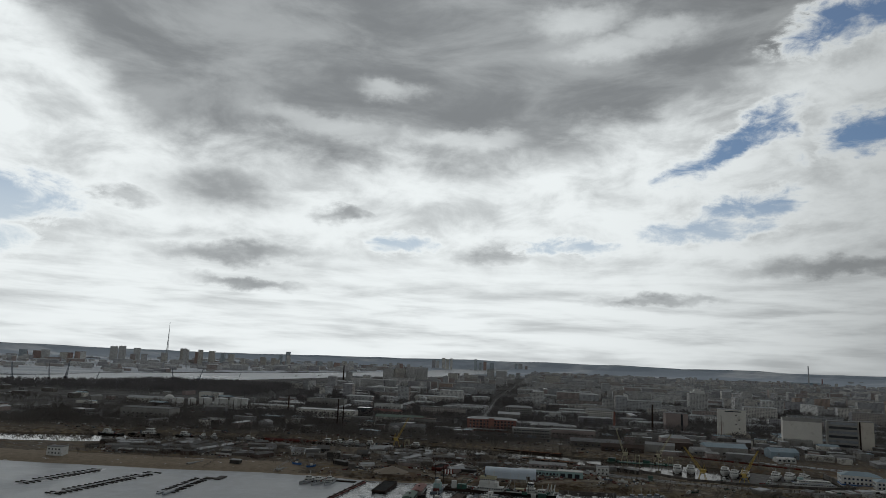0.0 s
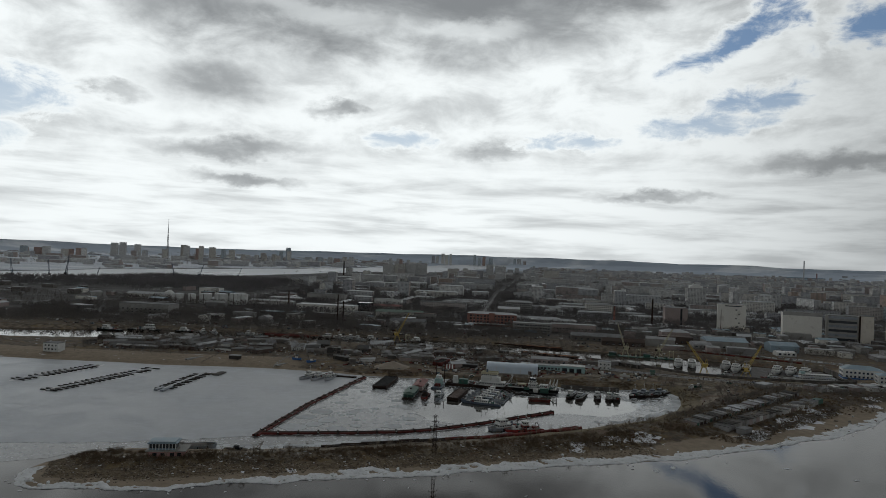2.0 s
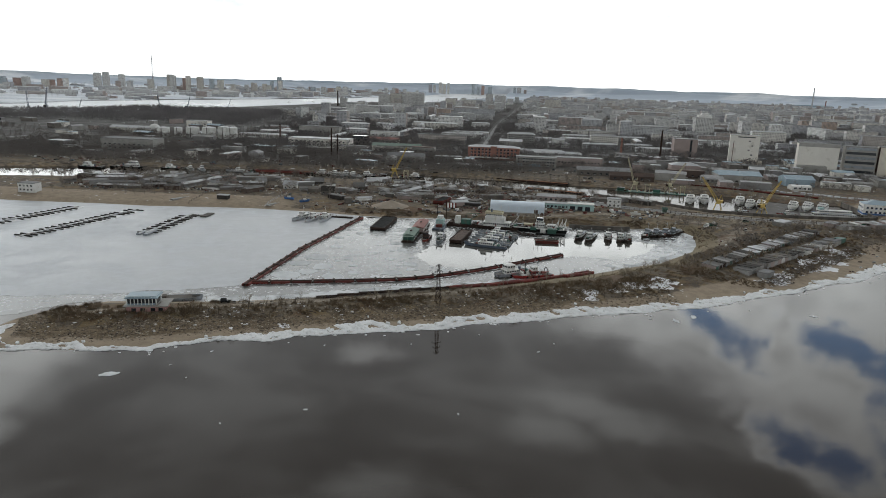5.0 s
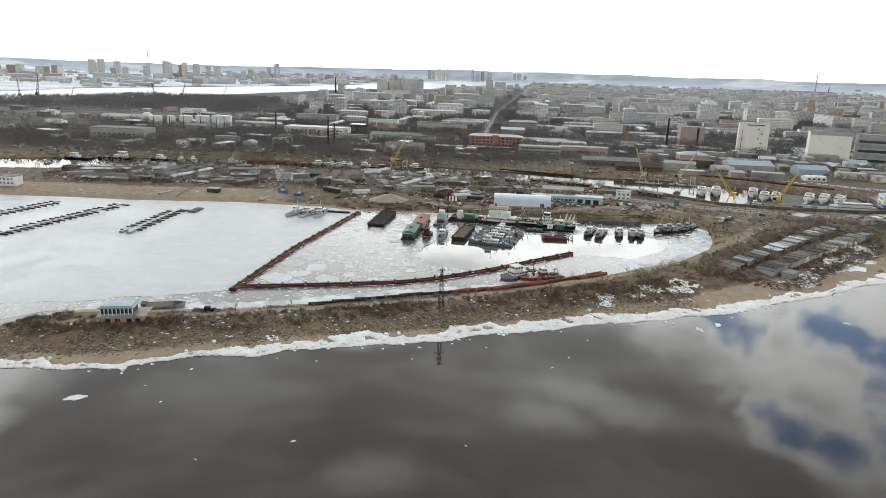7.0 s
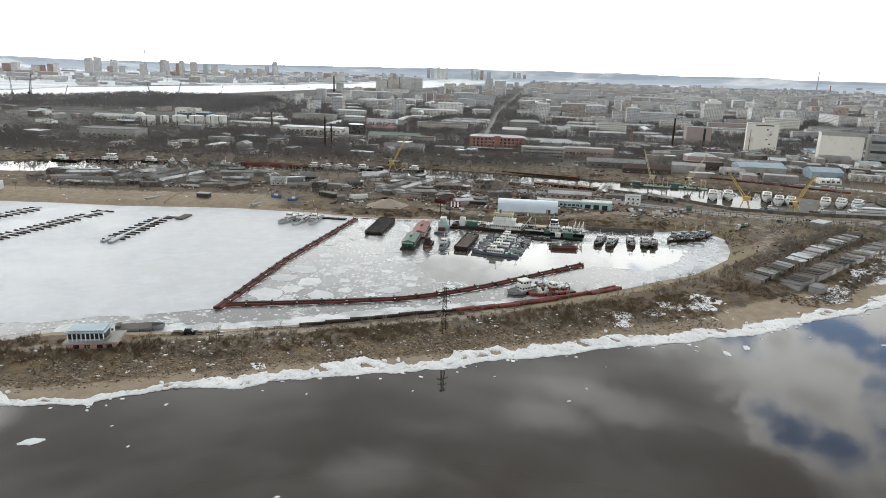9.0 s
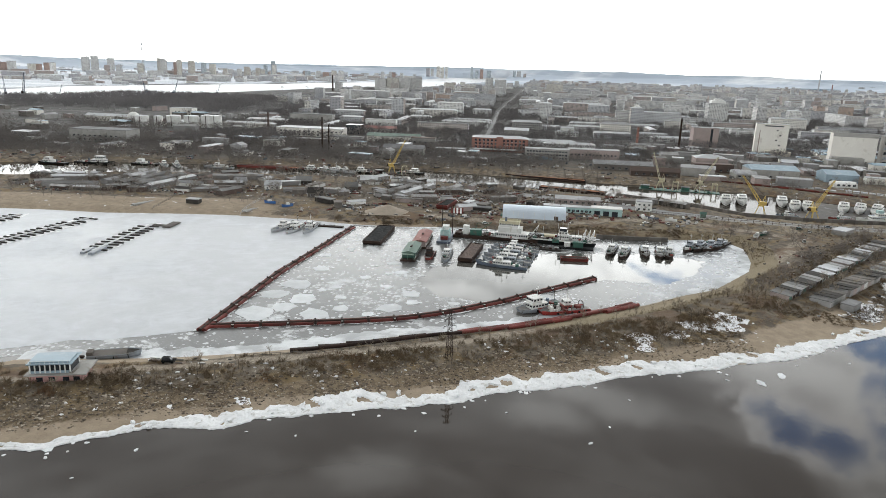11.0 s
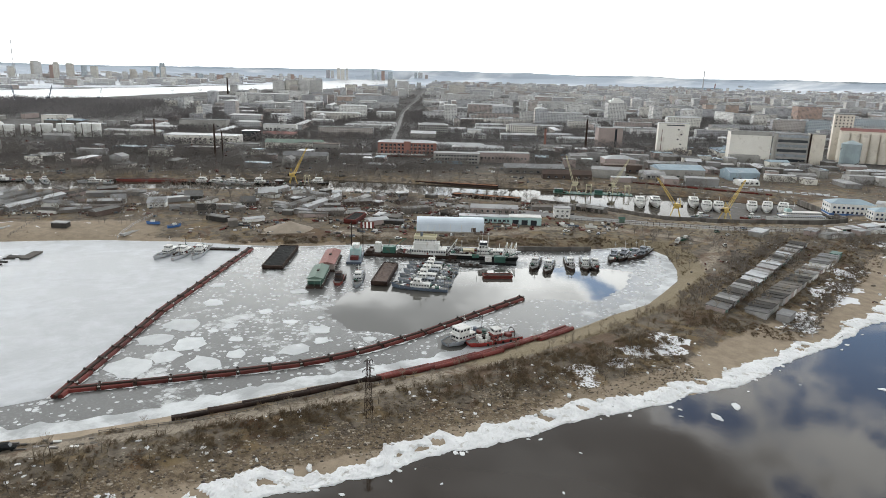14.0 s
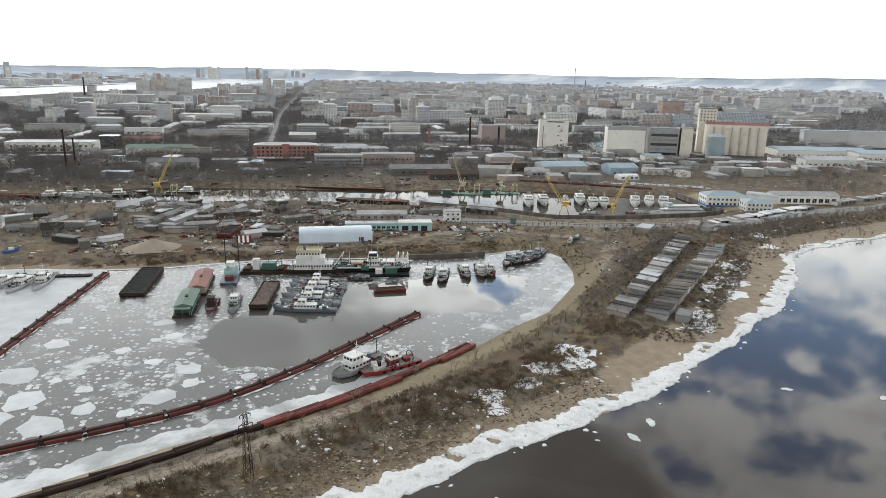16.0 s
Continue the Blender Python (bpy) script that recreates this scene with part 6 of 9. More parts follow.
def house(name, label, x, y, width, depth, tall, turn, wall, roof, kind="flat", rise=2.0, category="building", group="", z=None):
    z = height(x, y) - 0.2 if z is None else z
    owner = thing(name, label, category, pose(x, y, z, 0, 0, turn), group)
    a, b = width / 2, depth / 2
    body = part("wall", boxes((-a, a, -b, b, -1, tall)), wall, owner)
    if kind == "flat":
        part("roof", boxes((-a - 0.15, a + 0.15, -b - 0.15, b + 0.15, tall, tall + 0.5), (-a + 0.4, a - 0.4, -b + 0.4, b - 0.4, tall + 0.35, tall + 0.52)), roof, owner)
    elif kind == "gable":
        part("roof", gable(bmesh.new(), -a, a, -b, b, tall, rise), roof, owner)
    elif kind == "hip":
        bm = bmesh.new()
        v = [bm.verts.new(p) for p in ((-a - 0.4, -b - 0.4, tall), (a + 0.4, -b - 0.4, tall), (a + 0.4, b + 0.4, tall), (-a - 0.4, b + 0.4, tall), (-a + b, 0, tall + rise), (a - b, 0, tall + rise))]
        for f in ((0, 1, 5, 4), (1, 2, 5), (2, 3, 4, 5), (3, 0, 4), (3, 2, 1, 0)):
            bm.faces.new([v[i] for i in f])
        part("roof", bm, roof, owner)
    elif kind == "vault":
        bm = bmesh.new()
        n = 10
        rows = [[bm.verts.new((x0, -b * math.cos(math.pi * i / n), tall + rise * math.sin(math.pi * i / n))) for i in range(n + 1)] for x0 in (-a, a)]
        for i in range(n):
            bm.faces.new((rows[0][i], rows[0][i + 1], rows[1][i + 1], rows[1][i]))
        bm.faces.new(rows[0])
        bm.faces.new(rows[1][::-1])
        bmesh.ops.recalc_face_normals(bm, faces=bm.faces)
        part("roof", bm, roof, owner, smooth=False)
    return owner


GRID = -7.5

# boatyard on the peninsula
tent = house("boat_warehouse", "long white warehouse with a pale blue vaulted roof", 64, 241, 42, 13, 5.2, -7, TENT, TENT, "vault", 3.2)
part("door", boxes((13.2, 16.0, -6.6, -6.4, 0, 3.2)), ROOF_RUST, tent, "brown door")
part("plinth", boxes((-21.2, 21.2, -6.7, 6.7, -0.6, 0.6)), CONCRETE, tent)
for i in range(7):
    part("rib", boxes((-21 + i * 7 - 0.12, -21 + i * 7 + 0.12, -6.62, -6.5, 0.6, 5.2)), WHITE, tent)
shop = house("workshop", "pinkish grey two-storey brick workshop", 101, 279, 32, 13, 7.2, -12, PINKISH, ROOF_GREY, "gable", 1.6)
windows(shop, 32, 13, 1.2, 7, 2, 1.8, 1.5, 3.3)
teal = house("workshop", "low teal and white workshop with large doors", 92, 263, 36, 8, 4.0, -11, TEAL, ROOF_PALE)
windows(teal, 36, 8, 1.0, 11, 1, 1.9, 1.6)
teal2 = house("workshop", "teal garage block with a white roof", 117, 256, 21, 9, 5.2, -11, TEAL, WHITE)
# dark panels on the wall stand in for shade inside the open doorways
for i in range(3):
    part("garage_door", boxes((-8.5 + i * 6, -4.5 + i * 6, -4.58, -4.4, 0, 3.6)), GLASS, teal2, "open garage door, the shade inside shown by a dark panel")
cottage = house("gate_house", "small white two-storey gate house", 149, 276, 11, 8, 7.0, -11, WHITE, ROOF_GREY)
windows(cottage, 11, 8, 1.2, 3, 2, 1.3, 1.3, 3.2, ("s", "w"))
house("kiosk", "tiny green kiosk with a pitched roof", 186, 258, 3.5, 3, 2.8, -11, GREEN_ROOF, GREEN, "gable", 1.2)
office = house("office_building", "white and pale blue two-storey office with a light blue roof", 383, 288, 32, 17, 8.4, -19, WHITE, BLUE_ROOF, "hip", 3.0)
windows(office, 32, 17, 1.2, 9, 2, 1.6, 1.5, 3.6, ("s", "w"), BLUE)
part("plinth", boxes((-16.1, 16.1, -8.6, 8.6, -0.5, 0.9)), BLUE, office)
office2 = house("office_building", "small white two-storey annex with a blue roof", 391, 261, 20, 13, 7.0, -19, WHITE, BLUE_ROOF, "hip", 2.4)
windows(office2, 20, 13, 1.0, 6, 2, 1.4, 1.4, 3.2, ("s", "w"), BLUE)
office3 = house("depot", "pale depot with dark window bays and grey roof", 455, 278, 52, 16, 7.0, -16, PALE, ROOF_GREY, "gable", 2.4)
windows(office3, 52, 16, 1.4, 9, 1, 3.4, 3.2, 3.2)
house("depot", "white lean-to with a curved sheet roof beside the depot", 425, 290, 24, 14, 5, -50, WHITE, ROOF_PALE, "vault", 2.0)

# warehouses and elevators behind the docks
brick = house("brick_mill", "long red brick mill with pale grey roof", 74, 622, 68, 22, 17, GRID, BRICK, ROOF_PALE, "hip", 2.5)
windows(brick, 68, 22, 4.8, 13, 3, 2.5, 2.5, 4.0, ("s", "e"))
part("loading_canopy", boxes((-36, 22, -19, -11.1, 3.6, 4.4)), WHITE, brick, "white canopy along the front")
part("gable_bay", boxes((-4, 4, -11.8, -11, 0, 18.4)), BRICK, brick)
grey1 = house("factory", "grey-blue factory with rows of windows", 122, 560, 50, 16, 12, GRID, CONCRETE, ROOF_GREY)
windows(grey1, 50, 16, 1.5, 14, 3, 2.2, 1.9, 3.6)
part("blue_shutters", boxes((-10, 6, -8.3, -8.02, 0, 4.0), (-24, -16, -8.3, -8.02, 0, 4.0)), BLUE_ROOF, grey1)
low1 = house("factory", "long low brick factory with a flat grey roof", 178, 574, 58, 16, 11, GRID, PINKISH, ROOF_GREY)
windows(low1, 58, 16, 4.5, 13, 1, 1.6, 1.8)
house("hall", "hall with a pale blue-grey zinc roof", 116, 815, 36, 24, 11, GRID, CONCRETE, ROOF_PALE, "gable", 3)
b4 = house("apartment_block", "four-storey grey block behind the mill", 140, 884, 47, 14, 18, GRID, CONCRETE, ROOF_PALE, "hip", 3)
windows(b4, 47, 14, 2, 13, 5, 1.7, 1.8, 3.3)
villa = house("villa", "white villa with a stepped roof", 199, 852, 36, 18, 7, GRID, WHITE, ROOF_PALE, "hip", 3)
part("upper_floor", boxes((-10, 10, -6, 6, 8, 13)), WHITE, villa)
part("upper_roof", gable(bmesh.new(), -10, 10, -6, 6, 13, 2.0), ROOF_PALE, villa)
windows(villa, 36, 18, 1.5, 9, 2, 1.6, 1.6, 3.2)
b6 = house("apartment_block", "pale four-storey block with rows of windows", 290, 914, 48, 14, 17, GRID, PALE, ROOF_GREY, "hip", 3.5)
windows(b6, 48, 14, 2, 13, 5, 1.7, 1.8, 3.2)


def elevator():
    tall = house("grain_elevator", "tall blank cream elevator block with small windows", 426, 664, 38, 16, 41, -20, PALE, ROOF_GREY)
    for i in range(5):
        part("window", boxes((9 if i % 2 else 5, 11.2 if i % 2 else 7.2, -8.1, -7.9, 8 + i * 6.2, 9.6 + i * 6.2)), GLASS, tall)
    part("window_strip", boxes((-9, 13, -8.15, -7.9, 38.2, 39.6)), GLASS, tall, "dark strip of top windows")
    part("drainpipe", rods(((-14, -8.2, 4), (-14, -8.2, 33)), r=0.35), RUST, tall)
    part("loading_bay", boxes((-6, 24, -17, -8.1, -0.5, 8)), CREAM, tall)
    mid = house("grain_elevator", "broad blank cream storage block with a grey top band", 493, 598, 47, 20, 37, -20, PALE, ROOF_GREY)
    part("top_gallery", boxes((-23.7, 23.7, -10.3, -9.95, 33.5, 38.2)), CONCRETE, mid, "grey top gallery")
    part("low_shed", boxes((-24, 10, -24, -10.1, -0.5, 10), (10.1, 30, -19, -10.4, -0.5, 5)), CONCRETE, mid, "grey lean-to sheds")
    striped = house("silo_block", "concrete block with dark bands of open floors", 541, 586, 36, 20, 36, -22, CONCRETE, ROOF_GREY)
    for i in range(6):
        part("open_floor", boxes((-16.5, 16.5, -10.15, -9.9, 3 + i * 5.8, 6.2 + i * 5.8)), STEEL_GREY if i % 2 else GLASS, striped, "dark open floor")
    white = house("stair_tower", "narrow cream stair tower beside the banded block", 568, 577, 15, 20, 37, -22, CREAM, ROOF_GREY)
    part("dark_joint", boxes((-9.4, -7.55, -10.3, -9, 0, 37)), RUST_DARK, white)
    dark = house("brick_tower", "brown brick tower behind the elevator", 372, 745, 34, 20, 28, GRID, PINKISH, ROOF_GREY)
    part("window_strip", boxes((6, 9, -10.2, -9.9, 2, 27)), GLASS, dark)
    silo = thing("grain_silo", "row of cream cylindrical grain silos under a rusty gallery", "silo", pose(670, 584, 3.6, 0, 0, -33))
    me = None
    for row in range(2):
        for i in range(7):
            if me is None:
                bm = bmesh.new()
                bmesh.ops.create_cone(bm, cap_ends=True, segments=20, radius1=5.6, radius2=5.6, depth=37, matrix=Matrix.Translation((0, 0, 18.5)))
                ob = part("bin", bm, CREAM, silo, smooth=False)
                me = ob.data
                ob.matrix_basis = pose(-46 + i * 11, -6 + row * 11, 0)
            else:
                shared("bin", me, silo, pose(-46 + i * 11, -6 + row * 11, 0))
    part("gallery", boxes((-51, 27, -9, 9, 37, 40)), CREAM, silo)
    part("gallery_roof", gable(bmesh.new(), -51, 27, -9, 9, 40, 3), RED_ROOF, silo, "faded red gallery roof")
    part("head_house", boxes((-59, -37, 8.2, 28, 0, 59)), CREAM, silo)
    part("head_roof", boxes((-59.5, -36.5, 7.7, 28.5, 59, 60)), ROOF_GREY, silo)
    for k in range(4):
        for i in range(5):
            part("window", boxes((-57.5 + i * 4.2, -55.9 + i * 4.2, 8.05, 8.3, 43 + k * 4, 44.8 + k * 4)), GLASS, silo)
    tank = thing("storage_tank", "grey-blue steel tank with a conical cap", "tank", pose(610, 568, 3.6))
    bm = bmesh.new()
    bmesh.ops.create_cone(bm, cap_ends=True, segments=24, radius1=11, radius2=11, depth=27, matrix=Matrix.Translation((0, 0, 13.5)))
    bmesh.ops.create_cone(bm, cap_ends=True, segments=24, radius1=11.3, radius2=1, depth=4, matrix=Matrix.Translation((0, 0, 29)))
    part("shell", bm, surface("weathered_galvanised", (0.30, 0.37, 0.39), (0.24, 0.29, 0.31), 0.5, 0.2, 4), tank)
    part("stair", rods(*[((11.4 * math.cos(a), 11.4 * math.sin(a), 4.0 * (a + 2.4)), (11.4 * math.cos(a + 0.5), 11.4 * math.sin(a + 0.5), 4.0 * (a + 2.9))) for a in np.arange(-2.4, 3.0, 0.5)], r=0.25), RUST_DARK, tank)


elevator()
for label, x, y, w, d, h, wall, roof, kind in (
        ("white plaster works with a low roof", -178, 742, 92, 30, 11, PALE, ROOF_PALE, "flat"), ("office cube of black glass among white halls", -124, 788, 22, 18, 13, GLASS, GLASS, "flat"),
        ("white block with rows of windows", -95, 905, 50, 14, 13, WHITE, ROOF_GREY, "flat"), ("low hall with a faded red roof", -88, 820, 46, 20, 6, PALE, RED_ROOF, "gable"),
        ("grey block of old workshops", -213, 938, 72, 20, 16, CONCRETE, ROOF_GREY, "flat"), ("white store behind the tanks", -464, 1035, 42, 20, 13, PALE, ROOF_GREY, "flat"),
        ("long white shed west of the tanks", -518, 868, 72, 18, 8, PALE, ROOF_PALE, "gable"), ("large grey hall with blue doors", -400, 606, 72, 28, 14, CONCRETE, ROOF_GREY, "flat"),
        ("low hall with a faded green roof", -60, 690, 70, 18, 8, PALE, GREEN_ROOF, "gable"), ("pale works hall by the channel", -40, 560, 46, 16, 8, CONCRETE, ROOF_GREY, "gable"),
        ("small brick house by the channel", -20, 640, 30, 14, 12, CONCRETE, ROOF_RUST, "flat"), ("blue-roofed hall east of the silos", 770, 560, 120, 40, 9, PALE, BLUE_ROOF, "gable"),
        ("long depot with a blue-grey roof", 850, 500, 130, 36, 9, PALE, BLUE_ROOF, "gable"), ("white shed by the rail yard", 690, 470, 60, 22, 8, WHITE, ROOF_PALE, "gable"),
        ("pale blue hall behind the docks", 335, 470, 46, 30, 9, CONCRETE, BLUE_ROOF, "gable"), ("blue-grey hall near the elevator", 395, 455, 30, 24, 8, BLUE_ROOF, BLUE_ROOF, "gable"),
        ("brick house with a white roof", 301, 541, 34, 22, 10, PINKISH, ROOF_PALE, "hip"), ("rusty brown shed along the channel bank", 212, 452, 47, 10, 5, ROOF_RUST, ROOF_RUST, "gable"),
        ("arched grey hangar by the docks", 305, 463, 20, 24, 4, CONCRETE, ROOF_GREY, "vault"), ("white domed tent by the rail line", 381, 420, 20, 14, 2, WHITE, WHITE, "vault"), ("low brown store behind the crane", 288, 500, 40, 14, 8, ROOF_RUST, ROOF_RUST, "flat"), ("long grey store by the rail line", 190, 490, 60, 16, 6, PLANK, ROOF_GREY, "gable")):
    ob = house("industrial_hall", label, x, y, w, d, h, GRID + (0 if x < 500 else -12), wall, roof, kind, 3.5, group="industrial halls")
    if wall is not GLASS:
        windows(ob, w, d, 1.6, max(4, int(w / 7)), 1 if h < 11 else 2, 2.4, 1.8, 4.4, ("s",), skip=0.15, seed=int(w))
for i, (x, y, rad, h) in enumerate(((-438, 800, 9.3, 15), (-417, 806, 6.3, 15), (-394, 806, 10.3, 16.5), (-368, 806, 10.8, 17), (-345, 810, 10, 18), (-332, 806, 9, 18))):
    tank = thing("oil_tank", "white cylindrical oil storage tank", "tank", pose(x, y, 4), "oil tanks")
    bm = bmesh.new()
    bmesh.ops.create_cone(bm, cap_ends=True, segments=24, radius1=rad, radius2=rad, depth=h, matrix=Matrix.Translation((0, 0, h / 2)))
    part("shell", bm, WHITE, tank)
    bm = bmesh.new()
    bmesh.ops.create_cone(bm, cap_ends=True, segments=24, radius1=rad + 0.2, radius2=0.5, depth=1.4, matrix=Matrix.Translation((0, 0, h + 0.7)))
    part("cap", bm, ROOF_PALE, tank)
    part("ladder", boxes((-0.4, 0.4, -rad - 0.3, -rad, 0, h)), RUST_DARK, tank)
dome = thing("domed_store", "white domed store beside long sheds", "building", pose(-478, 862, 4))
bm = bmesh.new()
bmesh.ops.create_uvsphere(bm, u_segments=20, v_segments=10, radius=10)
for v in bm.verts:
    v.co.z = max(v.co.z, -8)
    v.co.z += 6
part("shell", bm, WHITE, dome, smooth=True)


def chimney(x, y, tall, r, material, label):
    owner = thing("chimney", label, "chimney", pose(x, y, height(x, y) - 0.2), "chimneys")
    part("shaft", rod(bmesh.new(), (0, 0, 0), (0, 0, tall), r, r * 0.7, 14), material, owner)
    for k in (0.55, 0.85, 1.0):
        part("band", rod(bmesh.new(), (0, 0, tall * k - 0.5), (0, 0, tall * k), r * (1 - 0.3 * k) + 0.25, n=14), RUST_DARK, owner)


chimney(-133, 560, 39, 1.05, RUST_DARK, "dark steel chimney over the trees")
chimney(-128, 575, 30, 0.9, RUST_DARK, "shorter dark chimney with a wide cap")
chimney(-253, 800, 26, 1.6, ROOF_RUST, "brown brick chimney by the works")
chimney(322, 700, 42, 1.6, RUST_DARK, "thin dark chimney near the elevator")
chimney(262, 690, 30, 1.8, BRICK, "red brick chimney with a short stack")


def gantry_crane(x, y, turn, reach, rise, paint, label, size=1.0):
    z = max(height(x, y), 0.6)
    owner = thing("harbour_crane", label, "crane", pose(x, y, z, 0, 0, turn) @ Matrix.Diagonal((size, size, size, 1)), "harbour cranes")
    for sx in (-1, 1):
        for sy in (-1, 1):
            part("leg", rods(((sx * 3.6, sy * 3.6, -0.4), (sx * 1.5, sy * 1.5, 6.4)), r=0.28, n=6), paint, owner)
    part("portal", boxes((-2.2, 2.2, -2.2, 2.2, 6.2, 7.0), bevel=0.2), paint, owner)
    cab = part("machine_house", boxes((-3.6, 1.4, -1.4, 1.4, 7.0, 9.6), bevel=0.2), paint, owner)
    part("cab_glass", boxes((1.4, 2.2, -1.4, 0.0, 7.4, 9.0)), GLASS, cab)
    tip = (reach, 0, rise)
    bm = bmesh.new()
    for s in (-1, 1):
        rod(bm, (1.2, s * 1.0, 7.6), (reach, s * 0.3, rise), 0.22, n=5)
        rod(bm, (0.4, s * 0.9, 9.8), (reach * 0.94, s * 0.3, rise * 0.97 + 0.8), 0.18, n=5)
    for i in range(9):
        k, k2 = i / 9, (i + 1) / 9
        a = Vector((1.2, 1.0, 7.6)).lerp(Vector((reach, 0.3, rise)), k)
        b = Vector((1.2, -1.0, 7.6)).lerp(Vector((reach, -0.3, rise)), k2)
        rod(bm, a, b, 0.12, n=4)
        c = Vector((0.4, 0.9, 9.8)).lerp(Vector((reach * 0.94, 0.3, rise * 0.97 + 0.8)), k2)
        rod(bm, a, c, 0.12, n=4)
    part("jib", bm, paint, owner)
    part("back_frame", rods(((-0.6, -1, 9.6), (-1.8, 0, 14)), ((-0.6, 1, 9.6), (-1.8, 0, 14)), ((-3.2, 0, 9.6), (-1.8, 0, 14)), r=0.18), paint, owner)
    part("stays", rods(((-1.8, 0, 14), tip), ((reach, 0, rise), (reach, 0, rise - 7)), r=0.07), RUST_DARK, owner)
    part("counterweight", boxes((-4.8, -3.6, -1.3, 1.3, 7.0, 9.0), bevel=0.1), RUST_DARK, cab)


gantry_crane(-46, 440, 12, 13, 32, YELLOW, "bright yellow floating crane by the channel")
gantry_crane(200, 396, 160, 9, 33, PALE_YELLOW, "faded yellow portal crane with a raised jib")
gantry_crane(234, 390, 25, 18, 30, PALE_YELLOW, "faded yellow portal crane leaning over the channel")
gantry_crane(244, 294, 150, 16, 28, YELLOW, "yellow portal crane on the dock edge")
gantry_crane(275, 278, 20, 17, 29, YELLOW, "yellow portal crane beside laid-up boats")


# ---- laid-up boats and barges in the dock basin and the channel ----
def hydrofoil(x, y, turn, length, label, z=1.6):
    ship = thing("passenger_boat", label, "boat", pose(x, y, z, 0, 0, turn) @ Matrix.Diagonal((1.1, 1.5, 1.15, 1)), "laid-up passenger boats")
    part("hull", hull_mesh(bmesh.new(), length, 5.4, 1.6, draught=1.0, bow=0.45, sheer=1.0), [WHITE, WHITE], ship)
    part("waterline", hull_mesh(bmesh.new(), length * 0.97, 5.1, 0.3, draught=1.05, bow=0.45, sheer=0.0), [STEEL_BLUE, STEEL_BLUE], ship, "blue lower hull")
    cabin(ship, -length * 0.38, length * 0.2, 4.4, 1.4, 3.5, WHITE, taper=0.8)
    cabin(ship, -length * 0.02, length * 0.14, 3.2, 3.6, 5.2, WHITE, name="wheelhouse", taper=0.7)
    for at in (-0.3, 0.15):
        part("cradle", boxes((length * at, length * (at + 0.05), -2.5, 2.5, -2.4, -0.6)), RUST_DARK, ship)
    mast(ship, 0, 5.2, 3)


for i, (x, y, turn, n) in enumerate(((236, 338, -112, 28), (250, 340, -110, 28), (282, 337, -115, 30), (284, 320, -118, 26), (293, 318, -118, 26), (322, 318, -122, 28), (334, 316, -125, 28), (345, 312, -128, 28))):
    hydrofoil(x, y, turn, n, "white passenger hydrofoil laid up in the basin")


def excursion_boat():
    ship = thing("excursion_ship", "long white two-deck excursion ship with blue trim", "ship", pose(332, 276, 0.4, 0, 0, 172))
    part("hull", hull_mesh(bmesh.new(), 46, 7.5, 2.0, bow=0.3, sheer=0.8), [WHITE, DECK], ship)
    cabin(ship, -19, 14, 6.4, 1.6, 4.2, WHITE, roof=WHITE)
    cabin(ship, -16, 10, 5.6, 4.3, 6.8, WHITE, name="upper_deck")
    part("wheelhouse", boxes((6, 10, -2, 2, 6.9, 9), bevel=0.2), TEAL, ship)
    part("trim", boxes((-19.2, 14.2, -3.35, -3.2, 4.2, 4.5), (-19.2, 14.2, 3.2, 3.35, 4.2, 4.5)), BLUE, ship, "blue trim line")
    mast(ship, 4, 9, 5)
    rail(ship, 46, 7.5, 1.7)


excursion_boat()
launch(300, 283, 170, 18, 4.6, RUST_BRIGHT, "small red and white launch in the dock", "dock launches")
launch(262, 288, 175, 16, 4.4, STEEL_BLUE, "small blue launch in the dock", "dock launches")
for x, y, turn, n, paint, load in ((-175, 455, -4, 48, RUST_BRIGHT, RUST_DARK), (-135, 449, -4, 30, RUST, ORANGE), (102, 438, -21, 78, RUST_DARK, ORANGE), (116, 373, -24, 58, RUST_DARK, ORANGE), (-215, 452, -6, 30, RUST_DARK, PLANK)):
    barge(x, y, turn, n, 8, 1.3, paint, load, "long rusty river barge laid up in the channel", 0.9)
for x, y, turn, size in ((-335, 448, -5, 1.45), (-288, 452, 178, 1.0), (-129, 446, -8, 1.0), (-72, 442, 175, 1.0), (-28, 446, -12, 1.0), (-372, 442, 170, 1.1)):
    tug(x, y, turn, BLACK, WHITE, "black-hulled river tug with a white wheelhouse", 26, 7.5).scale = (size, 1.15, size)
for x, y, turn in ((-268, 448, -60), (-256, 449, -62), (-112, 445, -35), (-100, 447, -32), (-92, 443, -36), (-214, 444, 172)):
    patrol_boat(x, y, turn, 30, 6.0, ROOF_PALE, WHITE, "pale grey old boat laid up in the channel", "boats laid up in the channel")


